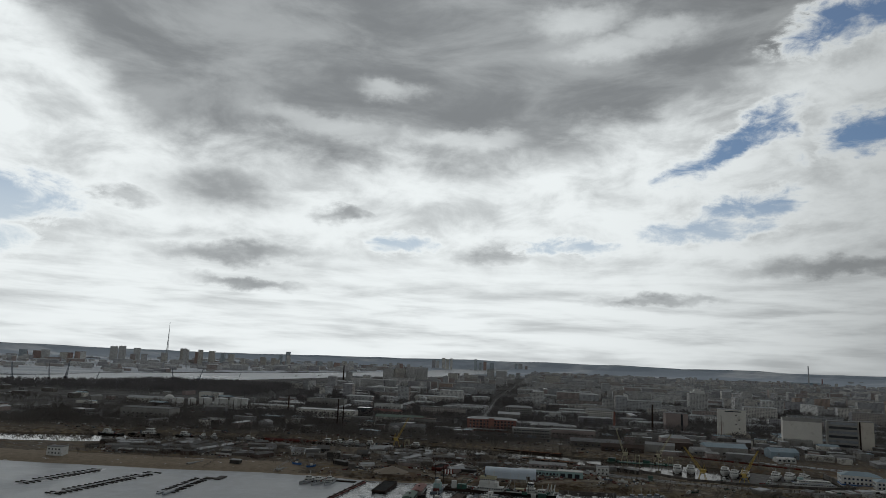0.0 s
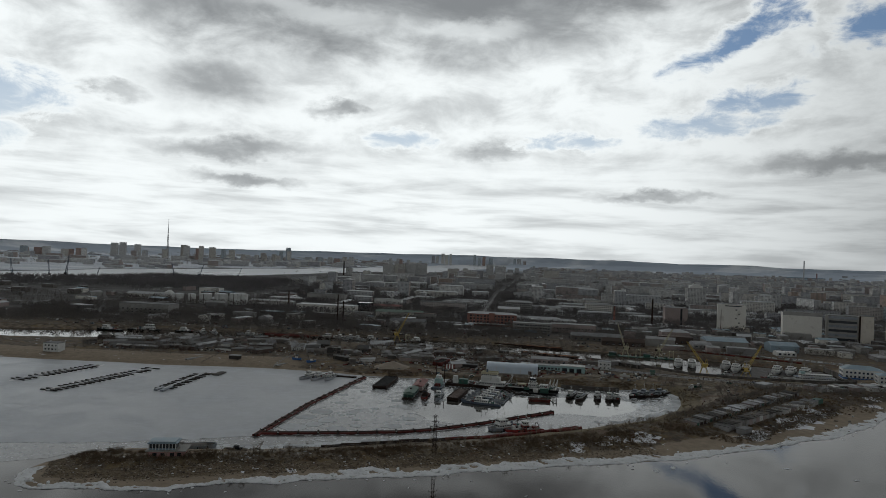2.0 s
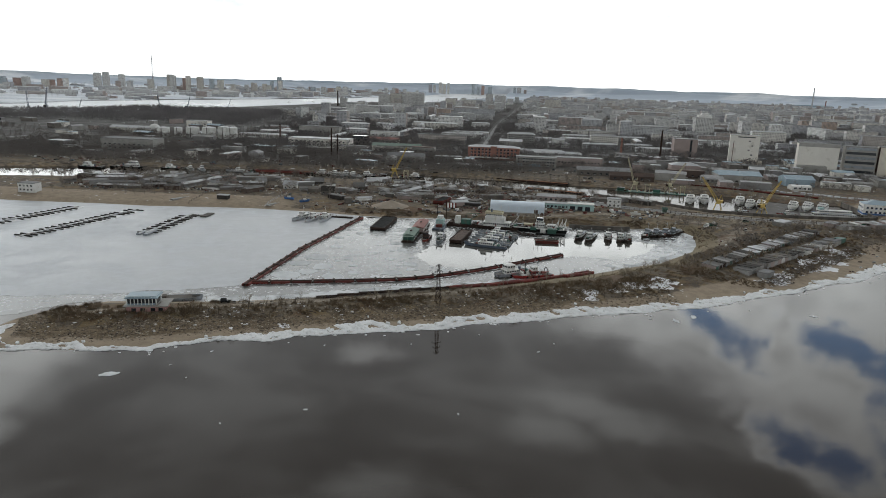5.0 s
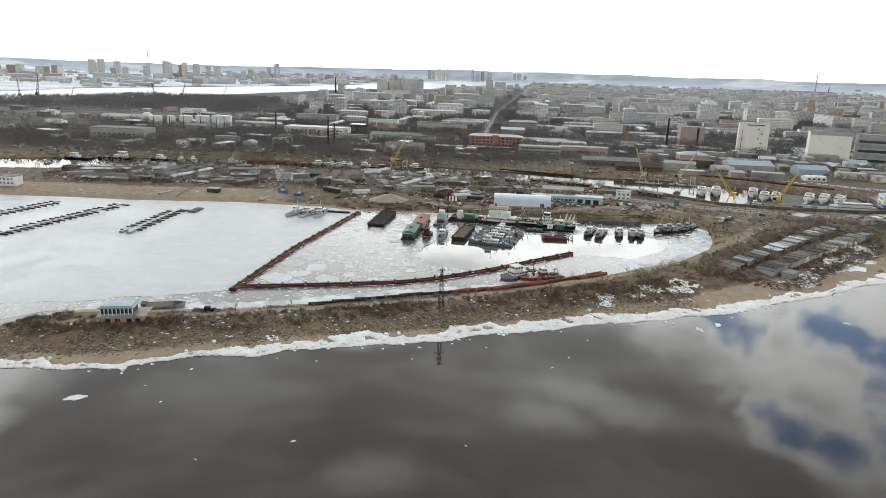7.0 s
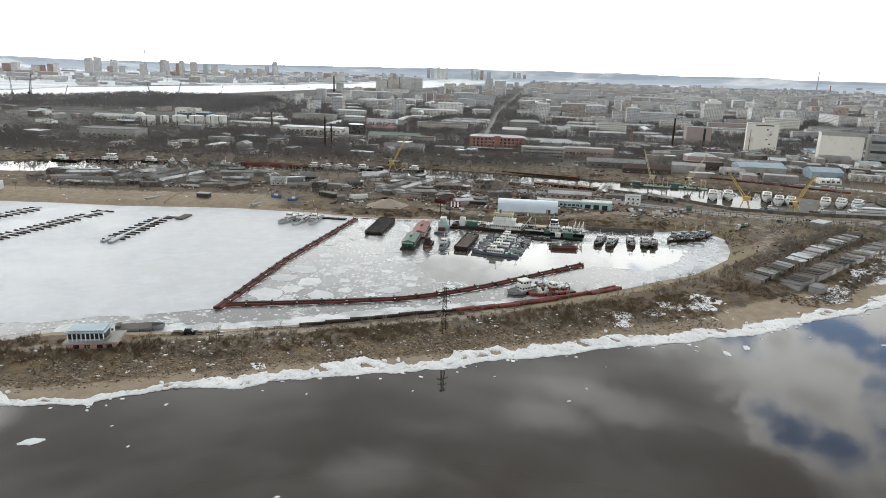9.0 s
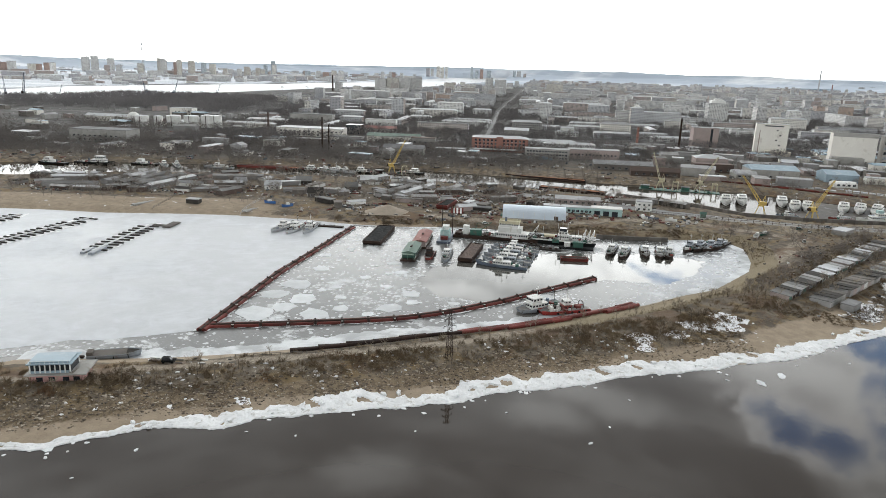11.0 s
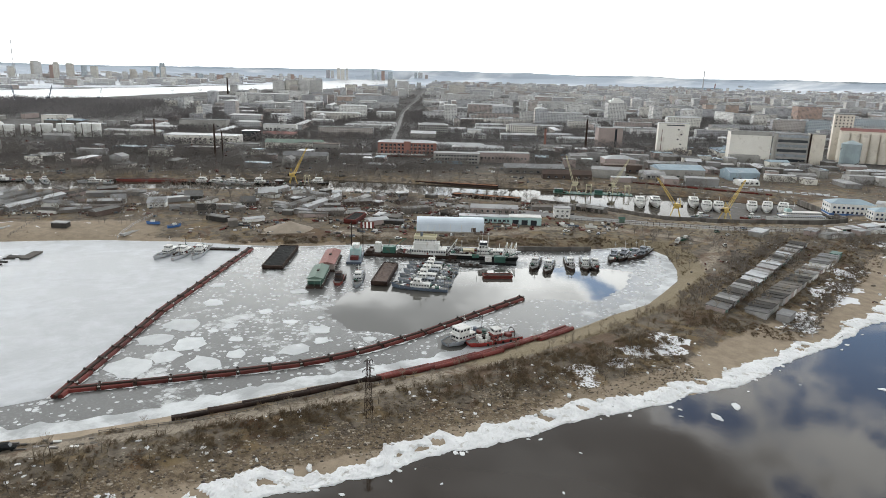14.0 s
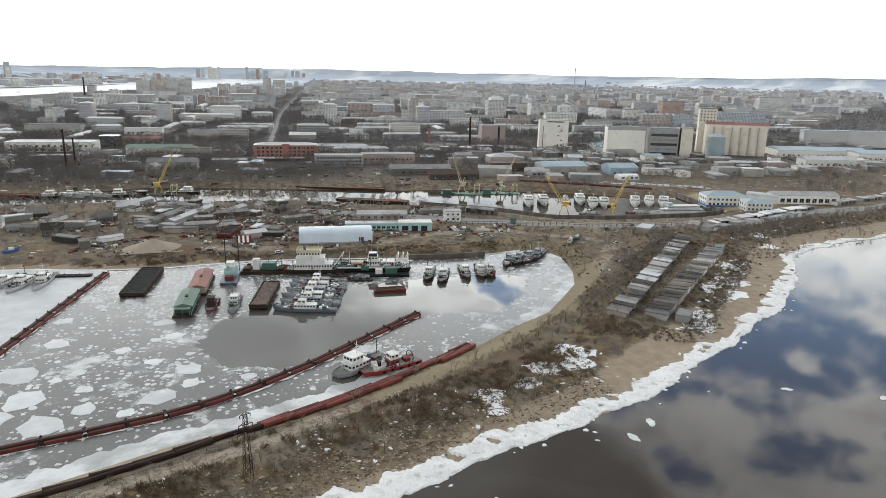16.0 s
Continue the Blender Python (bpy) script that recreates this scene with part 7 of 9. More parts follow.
def crane_pontoon(x, y, turn, length, paint, label):
    """The flat hull that carries a channel crane, with its deck gear."""
    ship = thing("crane_pontoon", label, "pontoon", pose(x, y, 0, 0, 0, turn), "crane pontoons")
    bm = boxes((-length / 2, length / 2, -6, 6, -0.6, 0.55), bevel=0.3)
    part("hull", bm, paint, ship)
    part("deck_house", boxes((-length * 0.46, -length * 0.26, -3, 3, 0.55, 3.4), bevel=0.1), paint, ship)
    part("deck_house_roof", boxes((-length * 0.47, -length * 0.25, -3.2, 3.2, 3.4, 3.6)), ROOF_GREY, ship)
    part("portal_frame", rods(*[((length * k, s * 4, 0.5), (length * k, s * 4, 8)) for k in (0.3, 0.42) for s in (-1, 1)], ((length * 0.3, -4, 8), (length * 0.3, 4, 8)), ((length * 0.42, -4, 8), (length * 0.42, 4, 8)), ((length * 0.3, -4, 8), (length * 0.42, -4, 8)), ((length * 0.3, 4, 8), (length * 0.42, 4, 8)), r=0.28), PALE_YELLOW, ship, "faded yellow portal frame")
    fittings(ship, length, 12, 0.55, 12, int(abs(x)) % 6)


crane_pontoon(200, 396, -18, 36, GREEN, "dark green pontoon under a channel crane")
crane_pontoon(234, 390, -18, 34, GREEN, "dark green pontoon moored before the hydrofoils")
crane_pontoon(-46, 440, -6, 34, RUST_DARK, "rusty pontoon carrying the bright yellow crane")

# quays, dock walls and rails
def quay(name, line, tall, label):
    q, normal, s = resample(line, 4.0)
    owner = thing(name, label, "quay", pose(q[0][0], q[0][1], 0), kind="structure")
    cap = mesh_of("quay_block", [(x, y, z) for z in (-1, tall) for x, y in ((-2, -0.7), (2, -0.7), (2, 0.7), (-2, 0.7))], [(0, 1, 5, 4), (1, 2, 6, 5), (2, 3, 7, 6), (3, 0, 4, 7), (4, 5, 6, 7)], [PLANK])
    for i in range(len(q)):
        t = math.degrees(math.atan2(-normal[i][0], normal[i][1]))
        shared("quay_block", cap, owner, pose(q[i][0] - q[0][0], q[i][1] - q[0][1], 0, 0, 0, t))


quay("quay_wall", [(100, 202), (118, 199.5), (142, 199)], 2.6, "dark timber quay wall behind moored ships")
quay("dock_wall", [(150, 348), (198, 314), (226, 280), (268, 268), (335, 262), (368, 268)], 3.8, "dark dock wall beside the basin")
quay("dock_wall", [(380, 340), (366, 268)], 4.4, "sheet pile wall at the end of the basin")
def slab_row(line, label):
    """Pale concrete slabs laid and stacked along the rail line."""
    q, normal, s = resample(line, 6.0)
    owner = thing("concrete_slabs", label, "slabs", pose(q[0][0], q[0][1], 0))
    slab = mesh_of("slab", [(x, y, z) for z in (0, 0.5) for x, y in ((-2.4, -1.6), (2.4, -1.6), (2.4, 1.6), (-2.4, 1.6))], [(0, 1, 5, 4), (1, 2, 6, 5), (2, 3, 7, 6), (3, 0, 4, 7), (4, 5, 6, 7)], [ROOF_PALE])
    r = random.Random(14)
    for i in range(len(q)):
        for lane in range(3):
            if r.random() < 0.3:
                continue
            p = q[i] + normal[i] * (lane * 5.0 + r.uniform(-1, 1))
            shared("slab", slab, owner, pose(p[0] - q[0][0], p[1] - q[0][1], height(*p) - 0.05 + 0.5 * (r.random() < 0.25), 0, 0, math.degrees(math.atan2(-normal[i][0], normal[i][1])) + r.uniform(-6, 6)))


slab_row([(303, 420), (366, 388), (424, 351)], "pale concrete slabs lying along the rail line")
stranded([(253, 440), (305, 404), (375, 356)], 2, RUST, "long rust-red pipes beside the dock basin", 0.5, 6)
fence("yard_fence", [(150, 262), (205, 247), (250, 232), (300, 226), (345, 228)], 2.4, 4.0, RUST_DARK, "dark fence along the yard road")
fence("plot_fence", [(-217, 291), (-203, 346)], 2.0, 3.0, ROOF_PALE, "pale concrete fence along the boat sheds")
fence("plot_fence", [(-134, 238), (-126, 286)], 2.0, 3.0, ROOF_PALE, "pale concrete fence across the sandy plots")
fence("plot_fence", [(-194, 240), (-190, 290)], 1.6, 3.0, PLANK, "grey board fence between the sandy plots")
fence("lot_fence", [(345, 300), (385, 262)], 3.0, 3.0, CONCRETE, "concrete fence beside the sandy lot")


def works():
    """Low sheds and stores that fill the ground behind the docks."""
    r = random.Random(55)
    walls, roofs = (SHED_WALL, CONCRETE, SHED_WALL, PINKISH, PLANK, PALE), (ROOF_GREY, ROOF_PALE, SLATE, BLUE_ROOF, SLATE, ROOF_GREY)
    taken = [(426, 664, 30), (493, 598, 36), (541, 586, 26), (568, 577, 18), (655, 590, 66), (620, 566, 16), (372, 745, 26), (335, 470, 30), (395, 455, 22), (301, 541, 24), (212, 452, 28), (305, 463, 18), (381, 420, 16), (288, 500, 24), (190, 490, 34), (770, 560, 66), (850, 500, 70), (690, 470, 36), (178, 574, 34), (122, 560, 30), (74, 622, 40)]
    zones = ((230, 900, 405, 700, 105), (-330, 60, 500, 700, 26), (-900, -250, 520, 1150, 60))
    for x0, x1, y0, y1, count in zones:
        done = tries = 0
        while done < count and tries < 900:
            tries += 1
            x, y = r.uniform(x0, x1), r.uniform(y0, y1)
            w, d, h = r.uniform(10, 36), r.uniform(8, 17), r.uniform(3.5, 9)
            if any(math.hypot(x - a, y - b) < c + w * 0.5 for a, b, c in taken) or float(distance_to(CHANNEL, np.array(x), np.array(y), True)) < 24 or float(distance_to(MAIN_ROAD, np.array(x), np.array(y))) < 26:
                continue
            taken.append((x, y, w * 0.5))
            house("industrial_shed", r.choice(("low works shed with a grey sheet roof", "long store behind the docks", "plain workshop with a pitched roof", "flat-roofed concrete store in the works")), x, y, w, d, h, r.choice((GRID, GRID - 12, GRID + 82)), r.choice(walls), r.choice(roofs), r.choice(("gable", "flat", "flat")), h * 0.3, group="works sheds", z=3.9)
            done += 1


works()


# ---- garages ----
def garage_row(p, q, count, depth, seed, door_side, label, roofs, drop=0.0):
    p, q = Vector((*p, 0)), Vector((*q, 0))
    along = q - p
    turn = math.degrees(math.atan2(along.y, along.x))
    width = along.length / count
    r = random.Random(seed)
    meshes = {}

    def get(name, sizes, material):
        key = (name, material.name)
        if key not in meshes:
            bm = boxes(*sizes)
            me = bpy.data.meshes.new(name)
            bm.to_mesh(me)
            bm.free()
            me.materials.append(material)
            meshes[key] = me
        return meshes[key]

    roof, run, lift = roofs[0], 0, 0.0
    for i in range(count):
        c = p + along * ((i + 0.5) / count)
        if r.random() < drop:
            continue
        if run <= 0:
            roof, run, lift = r.choice(roofs), r.randint(1, 2), r.uniform(-0.6, 0.6)
        run -= 1
        z = height(c.x, c.y) - 0.3
        owner = thing("garage", label, "garage", pose(c.x, c.y, z + lift, 0, r.uniform(-0.6, 0.6), turn), "garage rows")
        a, b = width / 2 - 0.04, depth / 2
        wall = r.choice((CONCRETE, WHITE, SHED_WALL, PINKISH))
        shared("wall", get("wall", [(-a, a, -b, b, -0.8, 2.6)], wall), owner)
        tilt = r.uniform(1, 4)
        shared("roof", get("roof", [(-a - 0.05, a + 0.05, -b - 0.5, b + 0.5, 2.62, 2.85)], roof), owner, pose(0, 0, 0.15, tilt * (-door_side)))
        shared("garage_door", get("garage_door", [(-a + 0.5, a - 0.5, -0.06, 0.06, 0, 2.2)], r.choice((RUST_DARK, GREEN, ROOF_RUST, STEEL_GREY))), owner, pose(0, door_side * b, 0))


garage_row((154, 83), (271, 190), 38, 8.2, 1, -1, "brick garage in a row with a grey slate roof", (SLATE, SLATE, DARK_PLANK, ROOF_PALE, ROOF_PALE, ROOF_GREY))
garage_row((171, 80), (272, 163), 30, 9.0, 2, 1, "shabby brick garage with a dark slate roof", (SLATE, DARK_PLANK, ROOF_GREY, PLANK), 0.24)
garage_row((318, 222), (440, 256), 26, 6.5, 3, -1, "garage by the road with a pale roof", (SLATE, ROOF_PALE, WHITE), 0.08)
garage_row((300, 208), (420, 238), 24, 6.5, 4, 1, "low garage with a grey roof near the beach", (SLATE, ROOF_GREY, ROOF_GREY), 0.15)
garage_row((470, 262), (600, 296), 22, 6.5, 6, -1, "garage along the road with a grey roof", (SLATE, ROOF_PALE), 0.1)
for x, y, w, wall, roof, text in ((184, 78, 9, SHED_WALL, ROOF_GREY, "shed with a pale grey roof beside the garages"), (274, 163, 8, GREEN, GREEN, "green steel container by the beach"), (300, 218, 12, PINKISH, ROOF_GREY, "brick transformer house by the road"), (262, 218, 14, CONCRETE, ROOF_PALE, "low concrete shed by the road")):
    house("shed", text, x, y, w, w * 0.6, 3.0, 40, wall, roof, "flat", group="sheds")


# ---- clutter of the boatyard ----
def yard():
    r = random.Random(31)
    walls = (SHED_WALL, PLANK, PINKISH, WHITE, DARK_PLANK, ROOF_RUST, PLANK)
    roofs = (ROOF_GREY, SLATE, PLANK, ROOF_PALE, DARK_PLANK, SLATE)
    keep = [(64, 241, 30), (101, 272, 30), (117, 256, 16), (149, 276, 12), (-37, 248, 22), (2, 262, 16), (186, 258, 8), (92, 263, 22)]
    done = 0
    while done < 88:
        x, y = r.uniform(-330, 200), r.uniform(256, 402)
        if x < -105 and y < 290:
            continue
        if any(math.hypot(x - a, y - b) < c for a, b, c in keep) or float(distance_to(CHANNEL, np.array(x), np.array(y), True)) < 24 or bool(inside(CHANNEL, np.array(x), np.array(y))):
            continue
        if float(distance_to(MAIN_ROAD, np.array(x), np.array(y))) < 14:
            continue
        w, d, h = r.uniform(5, 22), r.uniform(4, 8), r.uniform(2.2, 3.6)
        keep.append((x, y, w * 0.55))
        house("shed", r.choice(("weathered boatyard shed with a patched roof", "low grey store in the boatyard", "brown wooden hut among scrap", "shabby summer house with a pitched roof")), x, y, w, d, h, r.choice((GRID, GRID, 25, -40, 60, 12)) + r.uniform(-8, 8), r.choice(walls), r.choice(roofs), r.choice(("gable", "flat", "gable")), h * 0.4, group="boatyard sheds")
        done += 1
    # long rows of boat sheds on the western plots, with pale snow-streaked roofs
    for x0, y0, x1, y1, deep, roof in ((-222, 300, -206, 352, 7, ROOF_PALE), (-234, 305, -218, 360, 7, SLATE), (-247, 310, -232, 366, 7, SLATE), (-262, 316, -247, 372, 7, ROOF_GREY), (-300, 300, -262, 306, 8, SLATE), (-310, 330, -272, 338, 8, ROOF_PALE), (-190, 356, -150, 362, 6, SLATE), (-46, 296, -18, 350, 7, SLATE), (-30, 300, -6, 346, 6, ROOF_PALE)):
        along = math.degrees(math.atan2(y1 - y0, x1 - x0))
        long = math.hypot(x1 - x0, y1 - y0)
        house("boat_shed", "long row of grey boat sheds with sheet roofs", (x0 + x1) / 2, (y0 + y1) / 2, long, deep, 3.2, along, SHED_WALL, roof, "gable", 1.2, group="boat shed rows")
    for x, y, w, wall, roof in ((-93, 292, 11, PLANK, DARK_PLANK), (-131, 318, 12, WHITE, ROOF_PALE), (-70, 322, 10, PLANK, SLATE), (-160, 330, 9, SHED_WALL, ROOF_GREY), (-112, 345, 12, DARK_PLANK, SLATE), (-60, 360, 14, CONCRETE, ROOF_PALE)):
        cabin_house = house("summer_house", "small house with a steep hipped roof in the plots", x, y, w, w * 0.8, 3.4, GRID + 12, wall, roof, "gable", 3.4, group="summer houses")
        windows(cabin_house, w, w * 0.8, 1.0, 3, 1, 1.2, 1.2)
    heap = thing("sand_heap", "pale heap of sand on the shore", "sand heap", pose(-36, 247, height(-36, 247) - 0.3))
    bm = bmesh.new()
    bmesh.ops.create_grid(bm, x_segments=28, y_segments=18, size=1)
    for v in bm.verts:
        x, y = v.co.x, v.co.y
        d = math.hypot(x, y)
        v.co = (x * 16, y * 11, max(-0.4, 5.0 * max(0, 1 - d) ** 0.9 + 0.5 * float(wobble(x * 19, y * 13, 4)) * max(0, 1 - d)))
    part("sand", bm, SAND, heap, smooth=True)
    bank = thing("scrap_heap", "brown heap of earth and scrap by the shore", "scrap", pose(-30, 229, 0.8))
    for i in range(40):
        x, y = r.uniform(-22, 24), r.uniform(-3, 5)
        bm = bmesh.new()
        bmesh.ops.create_icosphere(bm, subdivisions=1, radius=r.uniform(0.6, 1.7), matrix=pose(x, y, r.uniform(0.2, 1.0), r.uniform(0, 90), r.uniform(0, 90)))
        part("lump", bm, ROCK if i % 3 else RUST_DARK, bank)
    barge(5, 268, 72, 24, 8, 1.6, RUST, BLACK, "rusty barge drawn up on the shore", 1.2, z=height(5, 268) + 0.4)
    # tarpaulin thrown over a pile, shaped here as pitched panels
    tarp = thing("striped_tarp", "red and white striped tarpaulin over a ground pile", "tent", pose(12, 247, height(12, 247)))
    for i in range(7):
        bm = bmesh.new()
        gable(bm, -4.2 + i * 1.2, -3.0 + i * 1.2, -3.5, 3.5, 0.8, 3.0, over=0.0)
        part("panel", bm, RUST_BRIGHT if i % 2 == 0 else WHITE, tarp, "red panel" if i % 2 == 0 else "white panel")
    # pipes, scrap and pale rubbish between the sheds
    for k in range(70):
        x, y = r.uniform(-80, 150), r.uniform(235, 330)
        if any(math.hypot(x - a, y - b) < c * 0.8 for a, b, c in keep):
            continue
        pile = thing("scrap_heap", r.choice(("heap of rusty pipes and scrap iron", "pile of pale planks and rubbish", "stack of old timber and iron")), "scrap", pose(x, y, height(x, y), 0, 0, r.uniform(0, 180)), "scrap in the boatyard")
        mats = r.choice(((RUST_DARK, RUST, PLANK), (WHITE, PLANK, SLATE), (RUST, RUST_BRIGHT, RUST_DARK)))
        for j in range(r.randint(4, 8)):
            a, b = r.uniform(-4, 4), r.uniform(-1.6, 1.6)
            if r.random() < 0.5:
                part("pipe_piece", rods(((a - 2.5, b, 0.35), (a + 2.5, b + r.uniform(-1, 1), 0.5)), r=r.uniform(0.2, 0.45), n=6), mats[j % 3], pile)
            else:
                part("scrap_piece", boxes((a - 1, a + r.uniform(0, 1.6), b - 0.7, b + 0.7, 0, r.uniform(0.4, 1.3)), bevel=0.1), mats[j % 3], pile)
    for x, y, paint in ((-120, 262, BLUE), (-106, 255, BLUE), (30, 262, BLUE), (44, 246, GREEN), (140, 246, WHITE), (146, 244, STEEL_BLUE), (158, 242, WHITE), (200, 205, WHITE), (206, 208, GREEN)):
        boat = thing("small_boat", "small boat drawn up on the shore", "boat", pose(x, y, height(x, y) + 0.6, 6, 0, r.uniform(0, 180)), "boats drawn up")
        part("hull", hull_mesh(bmesh.new(), 8, 2.4, 1.0, bow=0.4), [paint, DECK], boat)
        part("cuddy", boxes((-1, 1.5, -0.8, 0.8, 0.8, 2.2), bevel=0.2), WHITE, boat)
    for x, y, turn in ((-205, 254, 60), (-128, 248, 62)):
        ramp = thing("boat_ramp", "concrete slip with pale rails across the beach", "slipway", pose(x, y, height(x, y) + 0.1, 0, 0, turn), "slipways", "")
        part("slab", boxes((-9, 9, -1.6, 1.6, -0.9, 0.12)), CONCRETE, ramp)
        for s in (-1, 1):
            part("rail", boxes((-9, 9, s * 1.0 - 0.15, s * 1.0 + 0.15, 0.12, 0.3)), ROOF_PALE, ramp)
    house("beach_hut", "dark open shelter on the sandy beach", -172, 258, 9, 5, 3, -10, DARK_PLANK, ROOF_GREY)
    boat_house = house("beach_hut", "white two-storey boat house on the western shore", -330, 262, 14, 9, 7, -8, WHITE, ROOF_GREY)
    windows(boat_house, 14, 9, 1.2, 4, 2, 1.4, 1.4, 3.2)


yard()


def litter(name, label, spots, low, high, seed):
    """Loose planks, crates, boats and vehicles too many to tell apart."""
    r = np.random.RandomState(seed)
    n = len(spots)
    w, d, h = r.uniform(low, high, n), r.uniform(low, high, n) * 0.5, r.uniform(0.3, 0.45, n) * np.sqrt(high) * r.uniform(0.6, 1.5, n)
    a = r.choice([GRID, GRID + 90, 30, 75], n) * np.pi / 180 + r.uniform(-0.3, 0.3, n)
    corner = np.array([(-1, -1, 0), (1, -1, 0), (1, 1, 0), (-1, 1, 0), (-0.8, -0.8, 1), (0.8, -0.8, 1), (0.8, 0.8, 1), (-0.8, 0.8, 1)]) * (0.5, 0.5, 1)
    lx, ly = corner[None, :, 0] * w[:, None], corner[None, :, 1] * d[:, None]
    x = lx * np.cos(a)[:, None] - ly * np.sin(a)[:, None] + spots[:, :1]
    y = lx * np.sin(a)[:, None] + ly * np.cos(a)[:, None] + spots[:, 1:2]
    z = corner[None, :, 2] * h[:, None] + spots[:, 2:3]
    quads = np.array([(0, 1, 5, 4), (1, 2, 6, 5), (2, 3, 7, 6), (3, 0, 4, 7), (4, 5, 6, 7)])
    faces = (quads[None] + (np.arange(n) * 8)[:, None, None]).reshape(-1, 4)
    tagged(new(name, mesh_of(name, np.stack([x, y, z], -1).reshape(-1, 3), faces.tolist(), [LITTER])), label, "clutter", kind="stuff")


def loose(count, seed, x0, x1, y0, y1, clump, level):
    r = np.random.RandomState(seed)
    x, y = r.uniform(x0, x1, count), r.uniform(y0, y1, count)
    keep = inside(LAND, x, y) & ~inside(CHANNEL, x, y) & (distance_to(CHANNEL, x, y, True) > 6) & (distance_to(NORTH_SHORE, x, y) > 8) & (distance_to(MAIN_ROAD, x, y) > 7)
    keep &= wobble(x, y, clump, seed) + 0.6 * wobble(x, y, clump * 0.3, seed + 1) > level
    keep &= ~((x < -95) & (y < 282))
    return np.stack([x[keep], y[keep], lie(x[keep], y[keep])[0]], 1)


litter("yard_litter", "planks, scrap and rubbish strewn about the boatyard", loose(9000, 1, -320, 200, 228, 400, 15, 0.35), 0.6, 4.2, 1)
litter("scrap_field", "field of rusty and white scrap beside the warehouse", loose(2200, 5, -20, 90, 258, 340, 10, 0.0), 0.6, 3.0, 5)
litter("industrial_litter", "crates, sheds and vehicles about the works", loose(3400, 2, -460, 1000, 430, 760, 30, 0.1), 1.6, 8.0, 2)
litter("garage_litter", "planks and junk between the garages", loose(700, 3, 150, 300, 62, 215, 9, 0.3), 0.6, 2.6, 3)


# ---- the town ----
def slab_geometry(w, d, h, kind, rise=2.2):
    """Walls with an unwrap in metres, and a roof, for a house centred on its origin: vertices, faces, unwrap, material slots."""
    a, b = w / 2, d / 2
    v, f, uv, slot = [], [], [], []
    ring = [(-a, -b), (a, -b), (a, b), (-a, b)]
    u = 0.4
    for i in range(4):
        (x0, y0), (x1, y1) = ring[i], ring[(i + 1) % 4]
        n = len(v)
        length = math.hypot(x1 - x0, y1 - y0)
        v += [(x0, y0, -1), (x1, y1, -1), (x1, y1, h), (x0, y0, h)]
        f.append((n, n + 1, n + 2, n + 3))
        uv += [(u, -1.0), (u + length, -1.0), (u + length, h), (u, h)]
        slot.append(0)
    n = len(v)
    if kind == "flat":
        e = 0.3
        v += [(-a - e, -b - e, h), (a + e, -b - e, h), (a + e, b + e, h), (-a - e, b + e, h), (-a - e, -b - e, h + 0.7), (a + e, -b - e, h + 0.7), (a + e, b + e, h + 0.7), (-a - e, b + e, h + 0.7)]
        new_faces = [(0, 1, 5, 4), (1, 2, 6, 5), (2, 3, 7, 6), (3, 0, 4, 7), (4, 5, 6, 7)]
        # stair heads on the roof
        for k in (-0.28, 0.28):
            m = len(v) - n
            x0, x1 = k * w - 1.8, k * w + 1.8
            v += [(x0, -1.5, h + 0.7), (x1, -1.5, h + 0.7), (x1, 1.5, h + 0.7), (x0, 1.5, h + 0.7), (x0, -1.5, h + 2.6), (x1, -1.5, h + 2.6), (x1, 1.5, h + 2.6), (x0, 1.5, h + 2.6)]
            new_faces += [tuple(m + i for i in face) for face in ((0, 1, 5, 4), (1, 2, 6, 5), (2, 3, 7, 6), (3, 0, 4, 7), (4, 5, 6, 7))]
    else:
        e = 0.6
        v += [(-a - e, -b - e, h), (a + e, -b - e, h), (a + e, b + e, h), (-a - e, b + e, h), (-a + b * 0.7, 0, h + rise), (a - b * 0.7, 0, h + rise)]
        new_faces = [(0, 1, 5, 4), (1, 2, 5), (2, 3, 4, 5), (3, 0, 4)]
    for face in new_faces:
        f.append(tuple(n + i for i in face))
        uv += [(-900.0, 0.0)] * len(face)
        slot.append(1)
    return v, f, uv, slot


TURN = Matrix.Rotation(radians(GRID), 3, "Z")
ORIGIN = Vector((42, 556, 0))


